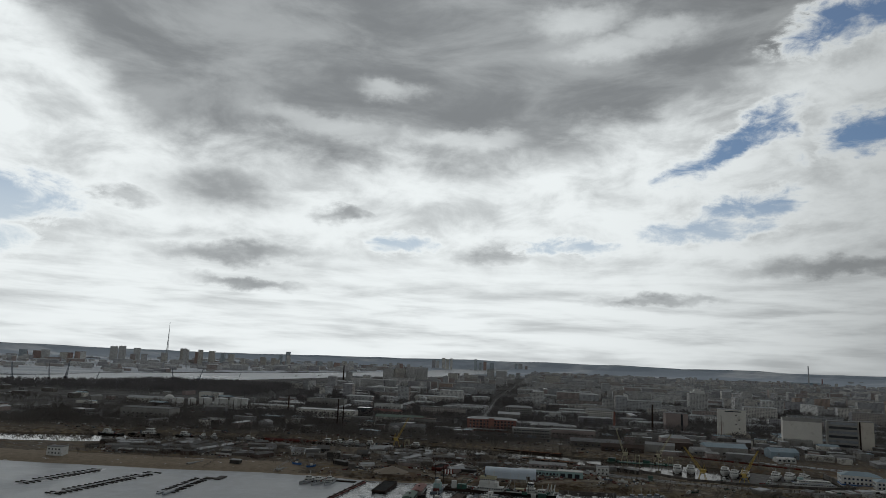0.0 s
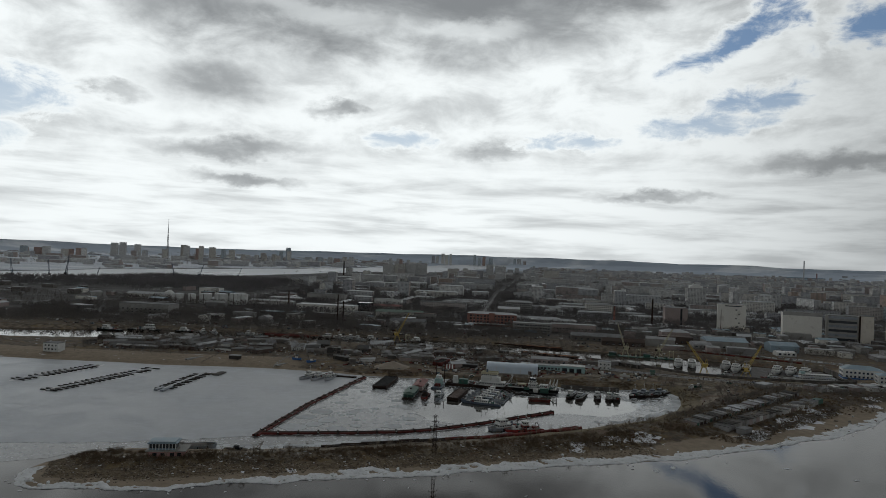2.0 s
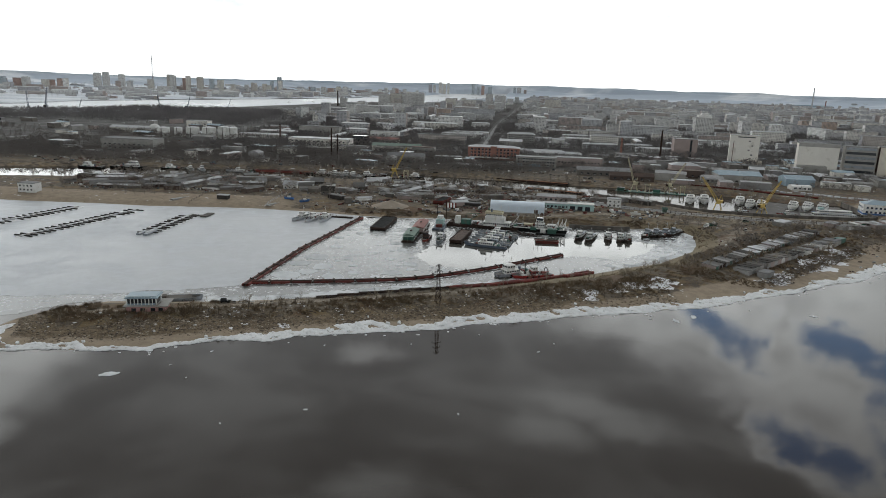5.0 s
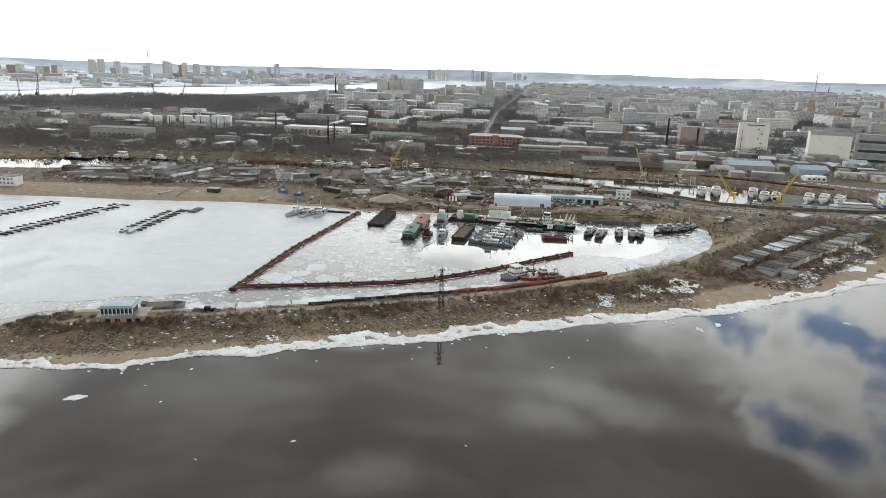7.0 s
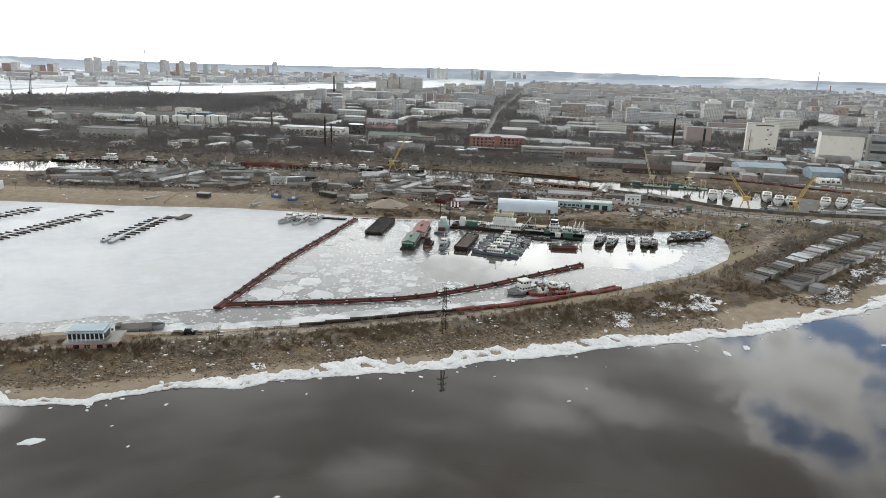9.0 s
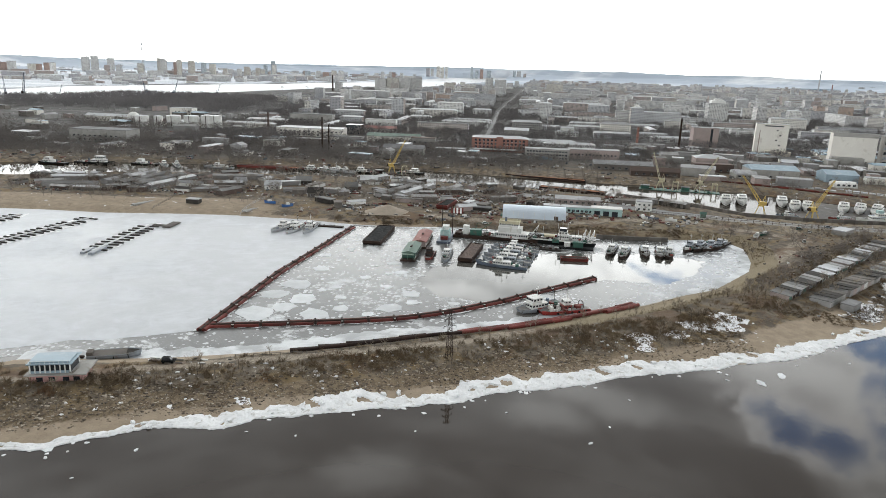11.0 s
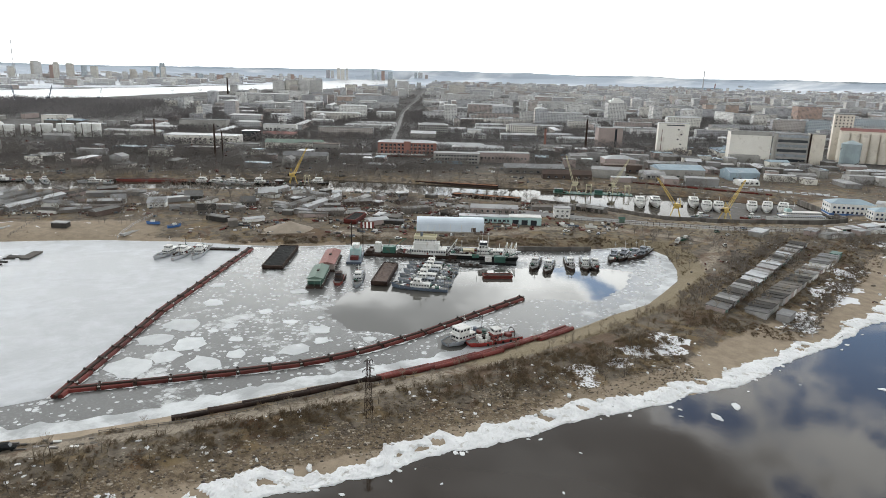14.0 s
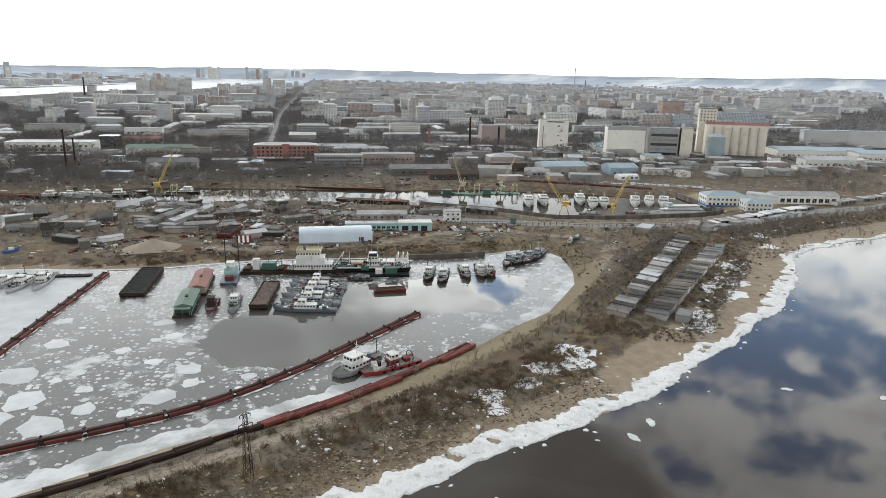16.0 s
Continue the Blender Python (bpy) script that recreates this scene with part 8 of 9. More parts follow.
def town():
    r = random.Random(77)
    taken = [(74, 622, 50), (122, 560, 40), (178, 574, 45), (116, 815, 34), (140, 884, 40), (199, 852, 34), (290, 914, 40), (426, 668, 48), (492, 600, 48), (541, 589, 36), (571, 581, 26), (370, 745, 36), (655, 590, 75), (620, 566, 22), (-178, 742, 62), (-124, 788, 22), (-95, 905, 40), (-88, 820, 36), (-213, 938, 50), (608, 1289, 45), (762, 1390, 70)]
    plots = []
    v = 40.0
    while v < 6200:
        row = r.uniform(48, 74) * (1 + v / 9000)
        span = 260 + v * 1.05
        u = -min(span, 900 + v * 0.5)
        while u < span + 200:
            w = r.choice((28, 44, 58, 72, 88)) * r.uniform(0.85, 1.15) * (1.0 + 0.25 * (v > 500))
            d = r.uniform(11, 15)
            pick = r.random()
            h = 14.5 if pick < 0.5 else (9 if pick < 0.72 else (26.5 if pick < 0.9 else 36))
            if v < 500:
                h = min(h, r.choice((7, 9, 14.5)))
            if h > 30:
                w, d = r.uniform(20, 30), r.uniform(16, 22)
            turn = GRID + (90 if r.random() < 0.22 else 0)
            p = ORIGIN + TURN @ Vector((u + w / 2, v + r.uniform(-10, 10), 0))
            u += w + r.uniform(12, 46)
            if r.random() < 0.20:
                continue
            if abs((p - ORIGIN).dot(TURN @ Vector((1, 0, 0)))) < w / 2 + 12:
                continue
            plots.append((p.x, p.y, w, d, h, turn, "flat" if h > 12 and r.random() < 0.7 else "hip"))
        v += row
    xs, ys = np.array([p[0] for p in plots]), np.array([p[1] for p in plots])
    ok = ~inside(FAR_RIVER, xs, ys) & (distance_to(FAR_RIVER, xs, ys, True) > 50) & ~inside([(-2000, 850), (-330, 850), (-300, 1250), (-500, 1900), (-900, 2000), (-2000, 1500)], xs, ys)
    ok &= np.abs(np.arctan2(xs, ys + 240)) < radians(50)
    ok &= ~((ys < 800) & ((xs > 230) | (xs < 30)))
    # keep to this side of the far river
    bank = np.array(FAR_RIVER_NEAR[2:], float)
    ok &= xs > np.interp(ys, bank[:, 1], bank[:, 0]) + 40
    ok &= ~((ys > 1700) & (xs < np.interp(ys, bank[:, 1], bank[:, 0]) + 420))
    for tx, ty, tr in taken:
        ok &= np.hypot(xs - tx, ys - ty) > tr
    plots = sorted((p for p, k in zip(plots, ok) if k), key=lambda p: math.hypot(p[0], p[1] + 240))
    cache = {}
    for x, y, w, d, h, turn, kind in plots[:230]:
        key = (round(w / 8) * 8, round(d / 3) * 3, h, kind)
        if key not in cache:
            vv, ff, uv, slot = slab_geometry(key[0], key[1], h, kind)
            walls = [i for i, s in enumerate(slot) if s == 0]
            tops = [i for i, s in enumerate(slot) if s == 1]
            wall = mesh_of("wall", vv[:16], [ff[i] for i in walls], [TOWN_WALL], uv[:16])
            roof = mesh_of("roof", vv[16:], [tuple(k - 16 for k in ff[i]) for i in tops], [ROOF_GREY if kind == "flat" else ROOF_PALE])
            cache[key] = wall, roof
        wall, roof = cache[key]
        name, text = ("house", "low town house with a pitched pale roof") if h < 12 else (("apartment_block", "five-storey grey panel apartment block") if h < 20 else ("apartment_block", "tall panel apartment block over the town"))
        owner = thing(name, text, "building", pose(x, y, 4.0, 0, 0, turn), "town buildings")
        shared("wall", wall, owner)
        shared("roof", roof, owner)
    verts, faces, uvs, slots = [], [], [], []
    for x, y, w, d, h, turn, kind in plots[230:]:
        vv, ff, uv, slot = slab_geometry(w, d, h, kind)
        m = pose(x, y, 4.0, 0, 0, turn)
        n = len(verts)
        verts += [tuple(m @ Vector(p)) for p in vv]
        faces += [tuple(n + i for i in face) for face in ff]
        uvs += uv
        slots += slot
    me = mesh_of("distant_town", squeeze(np.array(verts)), faces, [TOWN_WALL, TOWN_ROOF], uvs, slots)
    tagged(new("distant_town", me), "grey blocks of flats spread to the horizon", "buildings", kind="stuff")
    return plots


PLOTS = town()


def tower(name, label, x, y, w, d, h, turn, wall, roof=None, far=False):
    vv, ff, uv, slot = slab_geometry(w, d, h, "flat")
    if far:
        m = pose(x, y, 4.0, 0, 0, turn)
        p = squeeze(np.array([tuple(m @ Vector(q)) for q in vv]))
        base = Vector(p[:4].mean(axis=0))
        vv = [tuple(Vector(q) - base) for q in p]
        where = Matrix.Translation(base)
    else:
        where = pose(x, y, 4.0, 0, 0, turn)
    owner = thing(name, label, "building", where, "tall blocks")
    shared("wall", mesh_of("wall", vv[:16], ff[:4], [wall], uv[:16]), owner)
    shared("roof", mesh_of("roof", vv[16:], [tuple(k - 16 for k in q) for q in ff[4:]], [roof or ROOF_GREY]), owner)
    return owner


CREAM_WALL = windowed("cream_flats", [(0.62, 0.60, 0.55), (0.56, 0.53, 0.48)], bay=3.2)
RED_WALL = windowed("red_brick_flats", [(0.42, 0.30, 0.26), (0.46, 0.34, 0.29)], bay=3.2)
ORANGE_WALL = windowed("orange_flats", [(0.48, 0.38, 0.32), (0.46, 0.38, 0.33)], bay=3.2)
BLUE_WALL = windowed("pale_blue_flats", [(0.46, 0.52, 0.56), (0.42, 0.48, 0.52)], bay=3.2)
t = tower("apartment_tower", "white apartment tower with a stepped crown", 610, 1296, 42, 30, 42, GRID, WHITE_WALL)
part("crown", boxes((-15, 15, -10, 10, 42.5, 48), (-8, 8, -6, 6, 48, 52)), WHITE, t)
tower("apartment_block", "nine-storey block with dark balcony bays", 764, 1400, 98, 14, 30, GRID, TOWN_WALL)
for dx, tone in ((-70, WHITE_WALL), (-22, CREAM_WALL), (26, WHITE_WALL), (72, WHITE_WALL)):
    tower("apartment_block", "long row of pale tall flats before the far river", -165 + dx, 2560, 46, 16, 56 if dx > -60 else 52, GRID, tone)
tower("apartment_tower", "cream apartment tower on the avenue", 470, 2600, 66, 36, 52, GRID, CREAM_WALL)
tower("apartment_tower", "dark tall flats by the avenue", 250, 2620, 46, 30, 60, GRID, TOWN_WALL)
tower("apartment_tower", "pale tall flats by the avenue", 205, 2640, 30, 26, 66, GRID, WHITE_WALL)
tower("apartment_tower", "cream flats near the far river", 40, 2640, 40, 30, 42, GRID, CREAM_WALL)
tower("apartment_block", "white four-storey flats beside the depot", 903, 672, 66, 15, 24, -22, WHITE_WALL, BLUE_ROOF)
tower("apartment_block", "white flats with balconies beside the depot", 965, 650, 62, 15, 24, -22, WHITE_WALL, BLUE_ROOF)
tower("apartment_block", "stepped red brick flats", 1158, 1395, 62, 30, 40, GRID, RED_WALL)
tower("apartment_tower", "pale grey tower flats", 1740, 1640, 120, 24, 46, GRID, WHITE_WALL)
tower("apartment_block", "pale blue nine-storey flats behind the silos", 1085, 1070, 124, 14, 29, -20, BLUE_WALL)
tower("apartment_block", "pale blue flats end-on behind the silos", 900, 1010, 40, 14, 29, -20, BLUE_WALL)
tower("apartment_block", "orange brick block in the town", 1020, 1560, 90, 26, 34, GRID, ORANGE_WALL)
tower("apartment_block", "grey nine-storey flats in the town", 1180, 1500, 130, 16, 30, GRID, TOWN_WALL)
tower("apartment_block", "long nine-storey flats in the town", 560, 1640, 160, 16, 30, GRID, TOWN_WALL)
tower("apartment_block", "small orange block in the town", 10, 1760, 40, 18, 26, GRID, ORANGE_WALL)


def over_the_river():
    """The tall town on the far bank, in groups from west to east."""
    r = random.Random(12)
    tones = (CREAM_WALL, WHITE_WALL, TOWN_WALL, RED_WALL, BLUE_WALL)
    groups = ((-2900, 4200, 500, 9, 60, RED_WALL), (-2500, 4700, 200, 3, 108, WHITE_WALL), (-2250, 4500, 260, 5, 66, TOWN_WALL), (-1950, 4500, 420, 9, 100, CREAM_WALL), (-1500, 4700, 260, 6, 66, CREAM_WALL), (-1330, 5000, 130, 3, 112, BLUE_WALL), (-1050, 5000, 330, 6, 62, WHITE_WALL), (-550, 5600, 260, 5, 60, WHITE_WALL), (-150, 7600, 240, 5, 130, TOWN_WALL), (350, 8200, 260, 4, 130, BLUE_WALL), (900, 8600, 220, 3, 100, TOWN_WALL))
    for gx, gy, wide, count, tall, tone in groups:
        for i in range(count):
            x = gx + (i + 0.5) / count * wide + r.uniform(-15, 15)
            tower("apartment_tower", "tall tower block across the frozen river", x, gy + r.uniform(-120, 120), wide / count * r.uniform(0.45, 0.85), 24, tall * r.uniform(0.72, 1.05), GRID, tone if r.random() < 0.6 else r.choice(tones), far=True)
    verts, faces, uvs, slots = [], [], [], []
    for _ in range(420):
        y = r.uniform(2300, 7800)
        edge = np.interp(y, [p[1] for p in FAR_RIVER_FAR[::-1][2:]], [p[0] for p in FAR_RIVER_FAR[::-1][2:]])
        x = edge - 60 - abs(r.gauss(0, 1)) * 1300
        vv, ff, uv, slot = slab_geometry(r.uniform(30, 110), r.uniform(14, 40), r.choice((6, 9, 12, 18, 27)), r.choice(("flat", "hip")))
        m = pose(x, y, 4, 0, 0, GRID + r.choice((0, 20, -15)))
        n = len(verts)
        verts += [tuple(m @ Vector(p)) for p in vv]
        faces += [tuple(n + i for i in face) for face in ff]
        uvs += uv
        slots += slot
    tagged(new("far_bank_town", mesh_of("far_bank_town", squeeze(np.array(verts)), faces, [TOWN_WALL, ROOF_PALE], uvs, slots)), "low pale buildings across the frozen river", "buildings", kind="stuff")


over_the_river()


def far_thing(name, label, category, x, y, build):
    """Something beyond the town, drawn nearer with the land round it."""
    base = squeeze(np.array((x, y, 4.0)))
    k = float(np.hypot(base[0] - EYE[0], base[1] - EYE[1]) / math.hypot(x - EYE[0], y - EYE[1]))
    owner = thing(name, label, category, Matrix.Translation(base) @ Matrix.Diagonal((k, k, k, 1)))
    build(owner)
    return owner


def radio_mast(owner):
    bm = bmesh.new()
    for a in range(3):
        c, s = math.cos(a * 2.094), math.sin(a * 2.094)
        rod(bm, (9 * c, 9 * s, 0), (0.8 * c, 0.8 * s, 250), 2.2, 1.0, 4)
    part("lattice", bm, ROOF_PALE, owner)
    part("spire", rods(((0, 0, 248), (0, 0, 300)), r=1.2), ROOF_PALE, owner)


far_thing("radio_mast", "slender lattice television mast across the river", "mast", -2091, 4711, radio_mast)


def power_stack(owner):
    part("stack", rod(bmesh.new(), (0, 0, 0), (0, 0, 185), 7, 4.5, 12), ROOF_PALE, owner)
    part("second_stack", rod(bmesh.new(), (130, 20, 0), (130, 20, 75), 5, 4, 12), RED_ROOF, owner)
    part("boiler_house", boxes((-150, 240, 60, 110, 0, 34)), BLUE_ROOF, owner, "long pale blue boiler house")
    for x in (420, 520, 760):
        bm = bmesh.new()
        bmesh.ops.create_cone(bm, cap_ends=True, segments=16, radius1=36, radius2=22, depth=62, matrix=Matrix.Translation((x, 80, 31)))
        part("cooling_tower", bm, ROOF_PALE, owner)


far_thing("power_station", "distant power station with tall chimneys", "power station", 3257, 5710, power_stack)
far_thing("chimney", "tall dark chimney near the far river", "chimney", -418, 2496, lambda o: part("shaft", rod(bmesh.new(), (0, 0, 0), (0, 0, 60), 3.2, 2.2, 12), RUST_DARK, o))
tower("apartment_block", "dark block beside the tall chimney", -396, 2510, 26, 20, 32, GRID, TOWN_WALL)
for x, y, h in ((-776, 1617, 33), (-720, 1665, 33), (-937, 1348, 46), (-920, 1460, 27), (-1010, 1400, 40), (-640, 1780, 26), (-1060, 1330, 42)):
    gantry_crane(x, y, (x * 7) % 180, 8, 30, STEEL_BLUE, "dark blue port crane by the frozen river", h / 24)


# ---- trees ----
def bare_tree(seed, limbs=7, twigs=70, twig_w=0.05, twig_len=1.5, spread=0.32, sides=5, plain=False):
    """A leafless tree one metre tall to be scaled: trunk, limbs and a crown of fine twigs. Returns trunk and crown as vertices and faces."""
    r = random.Random(seed)
    tv, tf, cv, cf = [], [], [], []

    def limb(v, f, p, q, r0, r1, n):
        axis = (q - p).normalized()
        side = axis.orthogonal().normalized()
        other = axis.cross(side)
        k = len(v)
        for base, rad in ((p, r0), (q, r1)):
            for i in range(n):
                a = 2 * math.pi * i / n
                v.append(tuple(base + side * math.cos(a) * rad + other * math.sin(a) * rad))
        for i in range(n):
            f.append((k + i, k + (i + 1) % n, k + n + (i + 1) % n, k + n + i))

    top = Vector((r.uniform(-0.04, 0.04), r.uniform(-0.04, 0.04), 0.62))
    if plain:
        limb(tv, tf, Vector((0, 0, -0.03)), top, 0.022, 0.009, sides)
    else:
        limb(tv, tf, Vector((0, 0, -0.03)), top * 0.5, 0.022, 0.016, sides)
        limb(tv, tf, top * 0.5, top, 0.016, 0.009, sides)
    ends = []
    for i in range(limbs):
        a = 2 * math.pi * (i + r.uniform(-0.3, 0.3)) / limbs
        p = top * r.uniform(0.35, 1.0)
        q = p + Vector((math.cos(a) * spread * r.uniform(0.6, 1.1), math.sin(a) * spread * r.uniform(0.6, 1.1), r.uniform(0.18, 0.42)))
        q.z = min(q.z, 0.97)
        if not plain:
            limb(cv, cf, p, q, 0.009, 0.004, 3)
        ends.append((p, q))
    for i in range(twigs):
        p, q = ends[r.randrange(limbs)]
        start = p.lerp(q, r.uniform(0.35, 1.0))
        way = Vector((r.gauss(0, 1), r.gauss(0, 1), r.gauss(0.7, 0.8))).normalized() * twig_len * 0.1 * r.uniform(0.6, 1.4)
        side = way.orthogonal().normalized() * twig_w * 0.1
        turn = Matrix.Rotation(r.uniform(0, 3.14), 3, way.normalized())
        side = turn @ side
        k = len(cv)
        cv += [tuple(start - side), tuple(start + side), tuple(start + way)]
        cf.append((k, k + 1, k + 2))
    return tv, tf, cv, cf


def forest(name, spots, label, category, material, templates, seed):
    """Many trees of one wood as a single object; spots: x, y, z, height."""
    r = np.random.RandomState(seed)
    all_v, all_f, n = [], [], 0
    spots = np.asarray(spots, float)
    pick = r.randint(0, len(templates), len(spots))
    tri = []
    for k, (tv, tf, cv, cf) in enumerate(templates):
        v = np.array(list(tv) + list(cv))
        f = []
        for q in list(tf) + [tuple(i + len(tv) for i in g) for g in cf]:
            f += [q] if len(q) == 3 else [(q[0], q[1], q[2]), (q[0], q[2], q[3])]
        f = np.array(f)
        here = spots[pick == k]
        if not len(here):
            continue
        a = r.uniform(0, 2 * np.pi, len(here))
        wide = here[:, 3] * r.uniform(0.85, 1.3, len(here))
        x = (v[None, :, 0] * np.cos(a)[:, None] - v[None, :, 1] * np.sin(a)[:, None]) * wide[:, None] + here[:, :1]
        y = (v[None, :, 0] * np.sin(a)[:, None] + v[None, :, 1] * np.cos(a)[:, None]) * wide[:, None] + here[:, 1:2]
        z = v[None, :, 2] * here[:, 3:4] + here[:, 2:3]
        all_v.append(np.stack([x, y, z], -1).reshape(-1, 3))
        all_f.append((f[None] + (np.arange(len(here)) * len(v))[:, None, None]).reshape(-1, 3) + n)
        n += len(here) * len(v)
    pts, faces = squeeze(np.concatenate(all_v)), np.concatenate(all_f)
    me = bpy.data.meshes.new(name)
    me.vertices.add(len(pts))
    me.vertices.foreach_set("co", pts.astype(np.float32).ravel())
    me.loops.add(faces.size)
    me.loops.foreach_set("vertex_index", faces.astype(np.int32).ravel())
    me.polygons.add(len(faces))
    me.polygons.foreach_set("loop_start", np.arange(0, faces.size, 3, dtype=np.int32))
    me.update(calc_edges=True)
    me.materials.append(material)
    return tagged(new(name, me), label, category, kind="stuff")


FAR_TREES = [bare_tree(s, 6, 30, 0.25, 2.0, 0.3, 3, True) for s in range(6)]
BELT_TREES = [bare_tree(10 + s, 7, 50, 0.145, 2.0, 0.34, 3, True) for s in range(6)]
MID_TREES = [bare_tree(20 + s, 8, 150, 0.055, 2.0, 0.33, 4) for s in range(6)]
NEAR_TREES = [bare_tree(40 + s, 9, 190, 0.035, 1.7, 0.3, 5) for s in range(5)]


def bush(seed, twigs=44, width=0.042):
    """A low shrub: fine stems fanning from the ground."""
    r = random.Random(seed)
    v, f = [], []
    for i in range(twigs):
        a, lean = r.uniform(0, 6.283), min(abs(r.gauss(0, 0.95)), 1.5)
        start = Vector((r.gauss(0, 0.22), r.gauss(0, 0.22), r.uniform(0.0, 0.32)))
        way = Vector((math.cos(a) * math.sin(lean), math.sin(a) * math.sin(lean), math.cos(lean))) * r.uniform(0.35, 0.75)
        side = way.orthogonal().normalized() * width * r.uniform(0.5, 1.2)
        side = Matrix.Rotation(r.uniform(0, 3.14), 3, way.normalized()) @ side
        k = len(v)
        v += [tuple(start - side * 0.4), tuple(start + side * 0.4), tuple(start + way * 0.6 + side), tuple(start + way)]
        f += [(k, k + 1, k + 2), (k, k + 2, k + 3)]
    return [], [], v, f


BUSHES = [bush(60 + s) for s in range(6)]


def scatter(count, seed, x0, x1, y0, y1, low, high, clear=0.0, clump=0.0):
    r = np.random.RandomState(seed)
    x, y = r.uniform(x0, x1, count), r.uniform(y0, y1, count)
    keep = ~inside(CHANNEL, x, y) & ~inside(FAR_RIVER, x, y) & inside(LAND, x, y)
    keep &= distance_to(AVENUE, x, y) > 6.5
    keep &= distance_to(MAIN_ROAD, x, y) > 8
    if clump:
        keep &= wobble(x, y, clump, seed * 0.37) + 0.5 * wobble(x, y, clump * 0.37, seed) > r.uniform(-0.9, 0.5, count)
    x, y = x[keep], y[keep]
    return np.stack([x, y, lie(x, y)[0] - 0.1, r.uniform(low, high, len(x))], 1)


HALLS = [(74, 622, 36, 14), (122, 560, 27, 11), (178, 574, 31, 11), (426, 668, 32, 22), (492, 600, 36, 30), (541, 589, 26, 20), (571, 581, 18, 18), (655, 590, 66, 50), (-178, 742, 50, 20), (-400, 606, 40, 18), (-60, 690, 38, 13), (335, 470, 27, 19), (395, 455, 18, 15), (301, 541, 22, 15), (212, 452, 28, 10), (305, 463, 14, 15), (381, 420, 14, 10), (288, 500, 22, 10), (190, 490, 33, 12), (770, 560, 64, 34), (850, 500, 70, 34), (690, 470, 34, 15), (383, 288, 24, 18), (391, 261, 16, 14), (455, 278, 32, 18)]


def off_roofs(spots):
    for x, y, a, b in HALLS:
        spots = spots[~((np.abs(spots[:, 0] - x) < a) & (np.abs(spots[:, 1] - y) < b))]
    for x, y, w, d, h, turn, kind in PLOTS[:700]:
        c, s = math.cos(radians(turn)), math.sin(radians(turn))
        dx, dy = spots[:, 0] - x, spots[:, 1] - y
        spots = spots[~((np.abs(dx * c + dy * s) < w / 2 + 1.5) & (np.abs(-dx * s + dy * c) < d / 2 + 1.5))]
    return spots


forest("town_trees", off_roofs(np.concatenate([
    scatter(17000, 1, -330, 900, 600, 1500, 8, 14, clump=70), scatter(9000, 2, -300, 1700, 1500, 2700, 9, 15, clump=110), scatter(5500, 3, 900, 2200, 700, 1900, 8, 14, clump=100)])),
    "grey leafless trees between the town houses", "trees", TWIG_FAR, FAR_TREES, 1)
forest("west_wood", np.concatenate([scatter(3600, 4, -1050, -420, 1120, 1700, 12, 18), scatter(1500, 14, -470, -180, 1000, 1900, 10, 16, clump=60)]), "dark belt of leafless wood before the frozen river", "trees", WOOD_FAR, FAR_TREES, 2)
forest("channel_trees", off_roofs(np.concatenate([
    scatter(3000, 5, -560, 260, 468, 640, 6, 12, clump=35), scatter(1900, 25, -560, 130, 470, 560, 5, 9), scatter(2700, 6, -560, 20, 560, 900, 7, 12, clump=40), scatter(3600, 7, 250, 900, 400, 720, 4, 9, clump=24), scatter(1200, 8, 460, 900, 290, 420, 5, 9, clump=30), scatter(1500, 15, -900, -400, 470, 900, 6, 12, clump=45)])),
    "brown leafless trees along the channel", "trees", TWIG_MID, BELT_TREES, 3)
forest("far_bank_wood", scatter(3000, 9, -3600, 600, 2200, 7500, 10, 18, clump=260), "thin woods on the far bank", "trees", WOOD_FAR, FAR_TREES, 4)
yard_trees = scatter(1300, 10, -330, 200, 262, 405, 4, 9.5, clump=22)
forest("boatyard_trees", np.concatenate([yard_trees[distance_to(CHANNEL, yard_trees[:, 0], yard_trees[:, 1], True) > 22], scatter(700, 11, 180, 420, 150, 235, 2.5, 6, clump=14)]), "bare trees and scrub between the boatyard sheds", "trees", TWIG_DARK, MID_TREES, 5)
fringe = scatter(9000, 26, -420, 400, 330, 500, 5, 10, clump=18)
edge = distance_to(CHANNEL, fringe[:, 0], fringe[:, 1], True)
forest("channel_fringe", fringe[edge < 15][:260], "bare willows on the banks of the channel", "trees", TWIG_DARK, MID_TREES, 15)


def along_spit(count, seed, near, far, x0, x1, low, high, clump=9.0):
    s = scatter(count, seed, x0, x1, -45, 200, low, high, clump=clump)
    d = distance_to(RIVER_SHORE, s[:, 0], s[:, 1])
    inner = distance_to(SPIT_INNER, s[:, 0], s[:, 1])
    track = distance_to(TRACKS, s[:, 0], s[:, 1])
    return s[(d > near) & (d < far) & (inner > 4) & (track > np.interp(s[:, 0], [50, 120], [2.6, 5.0]))]


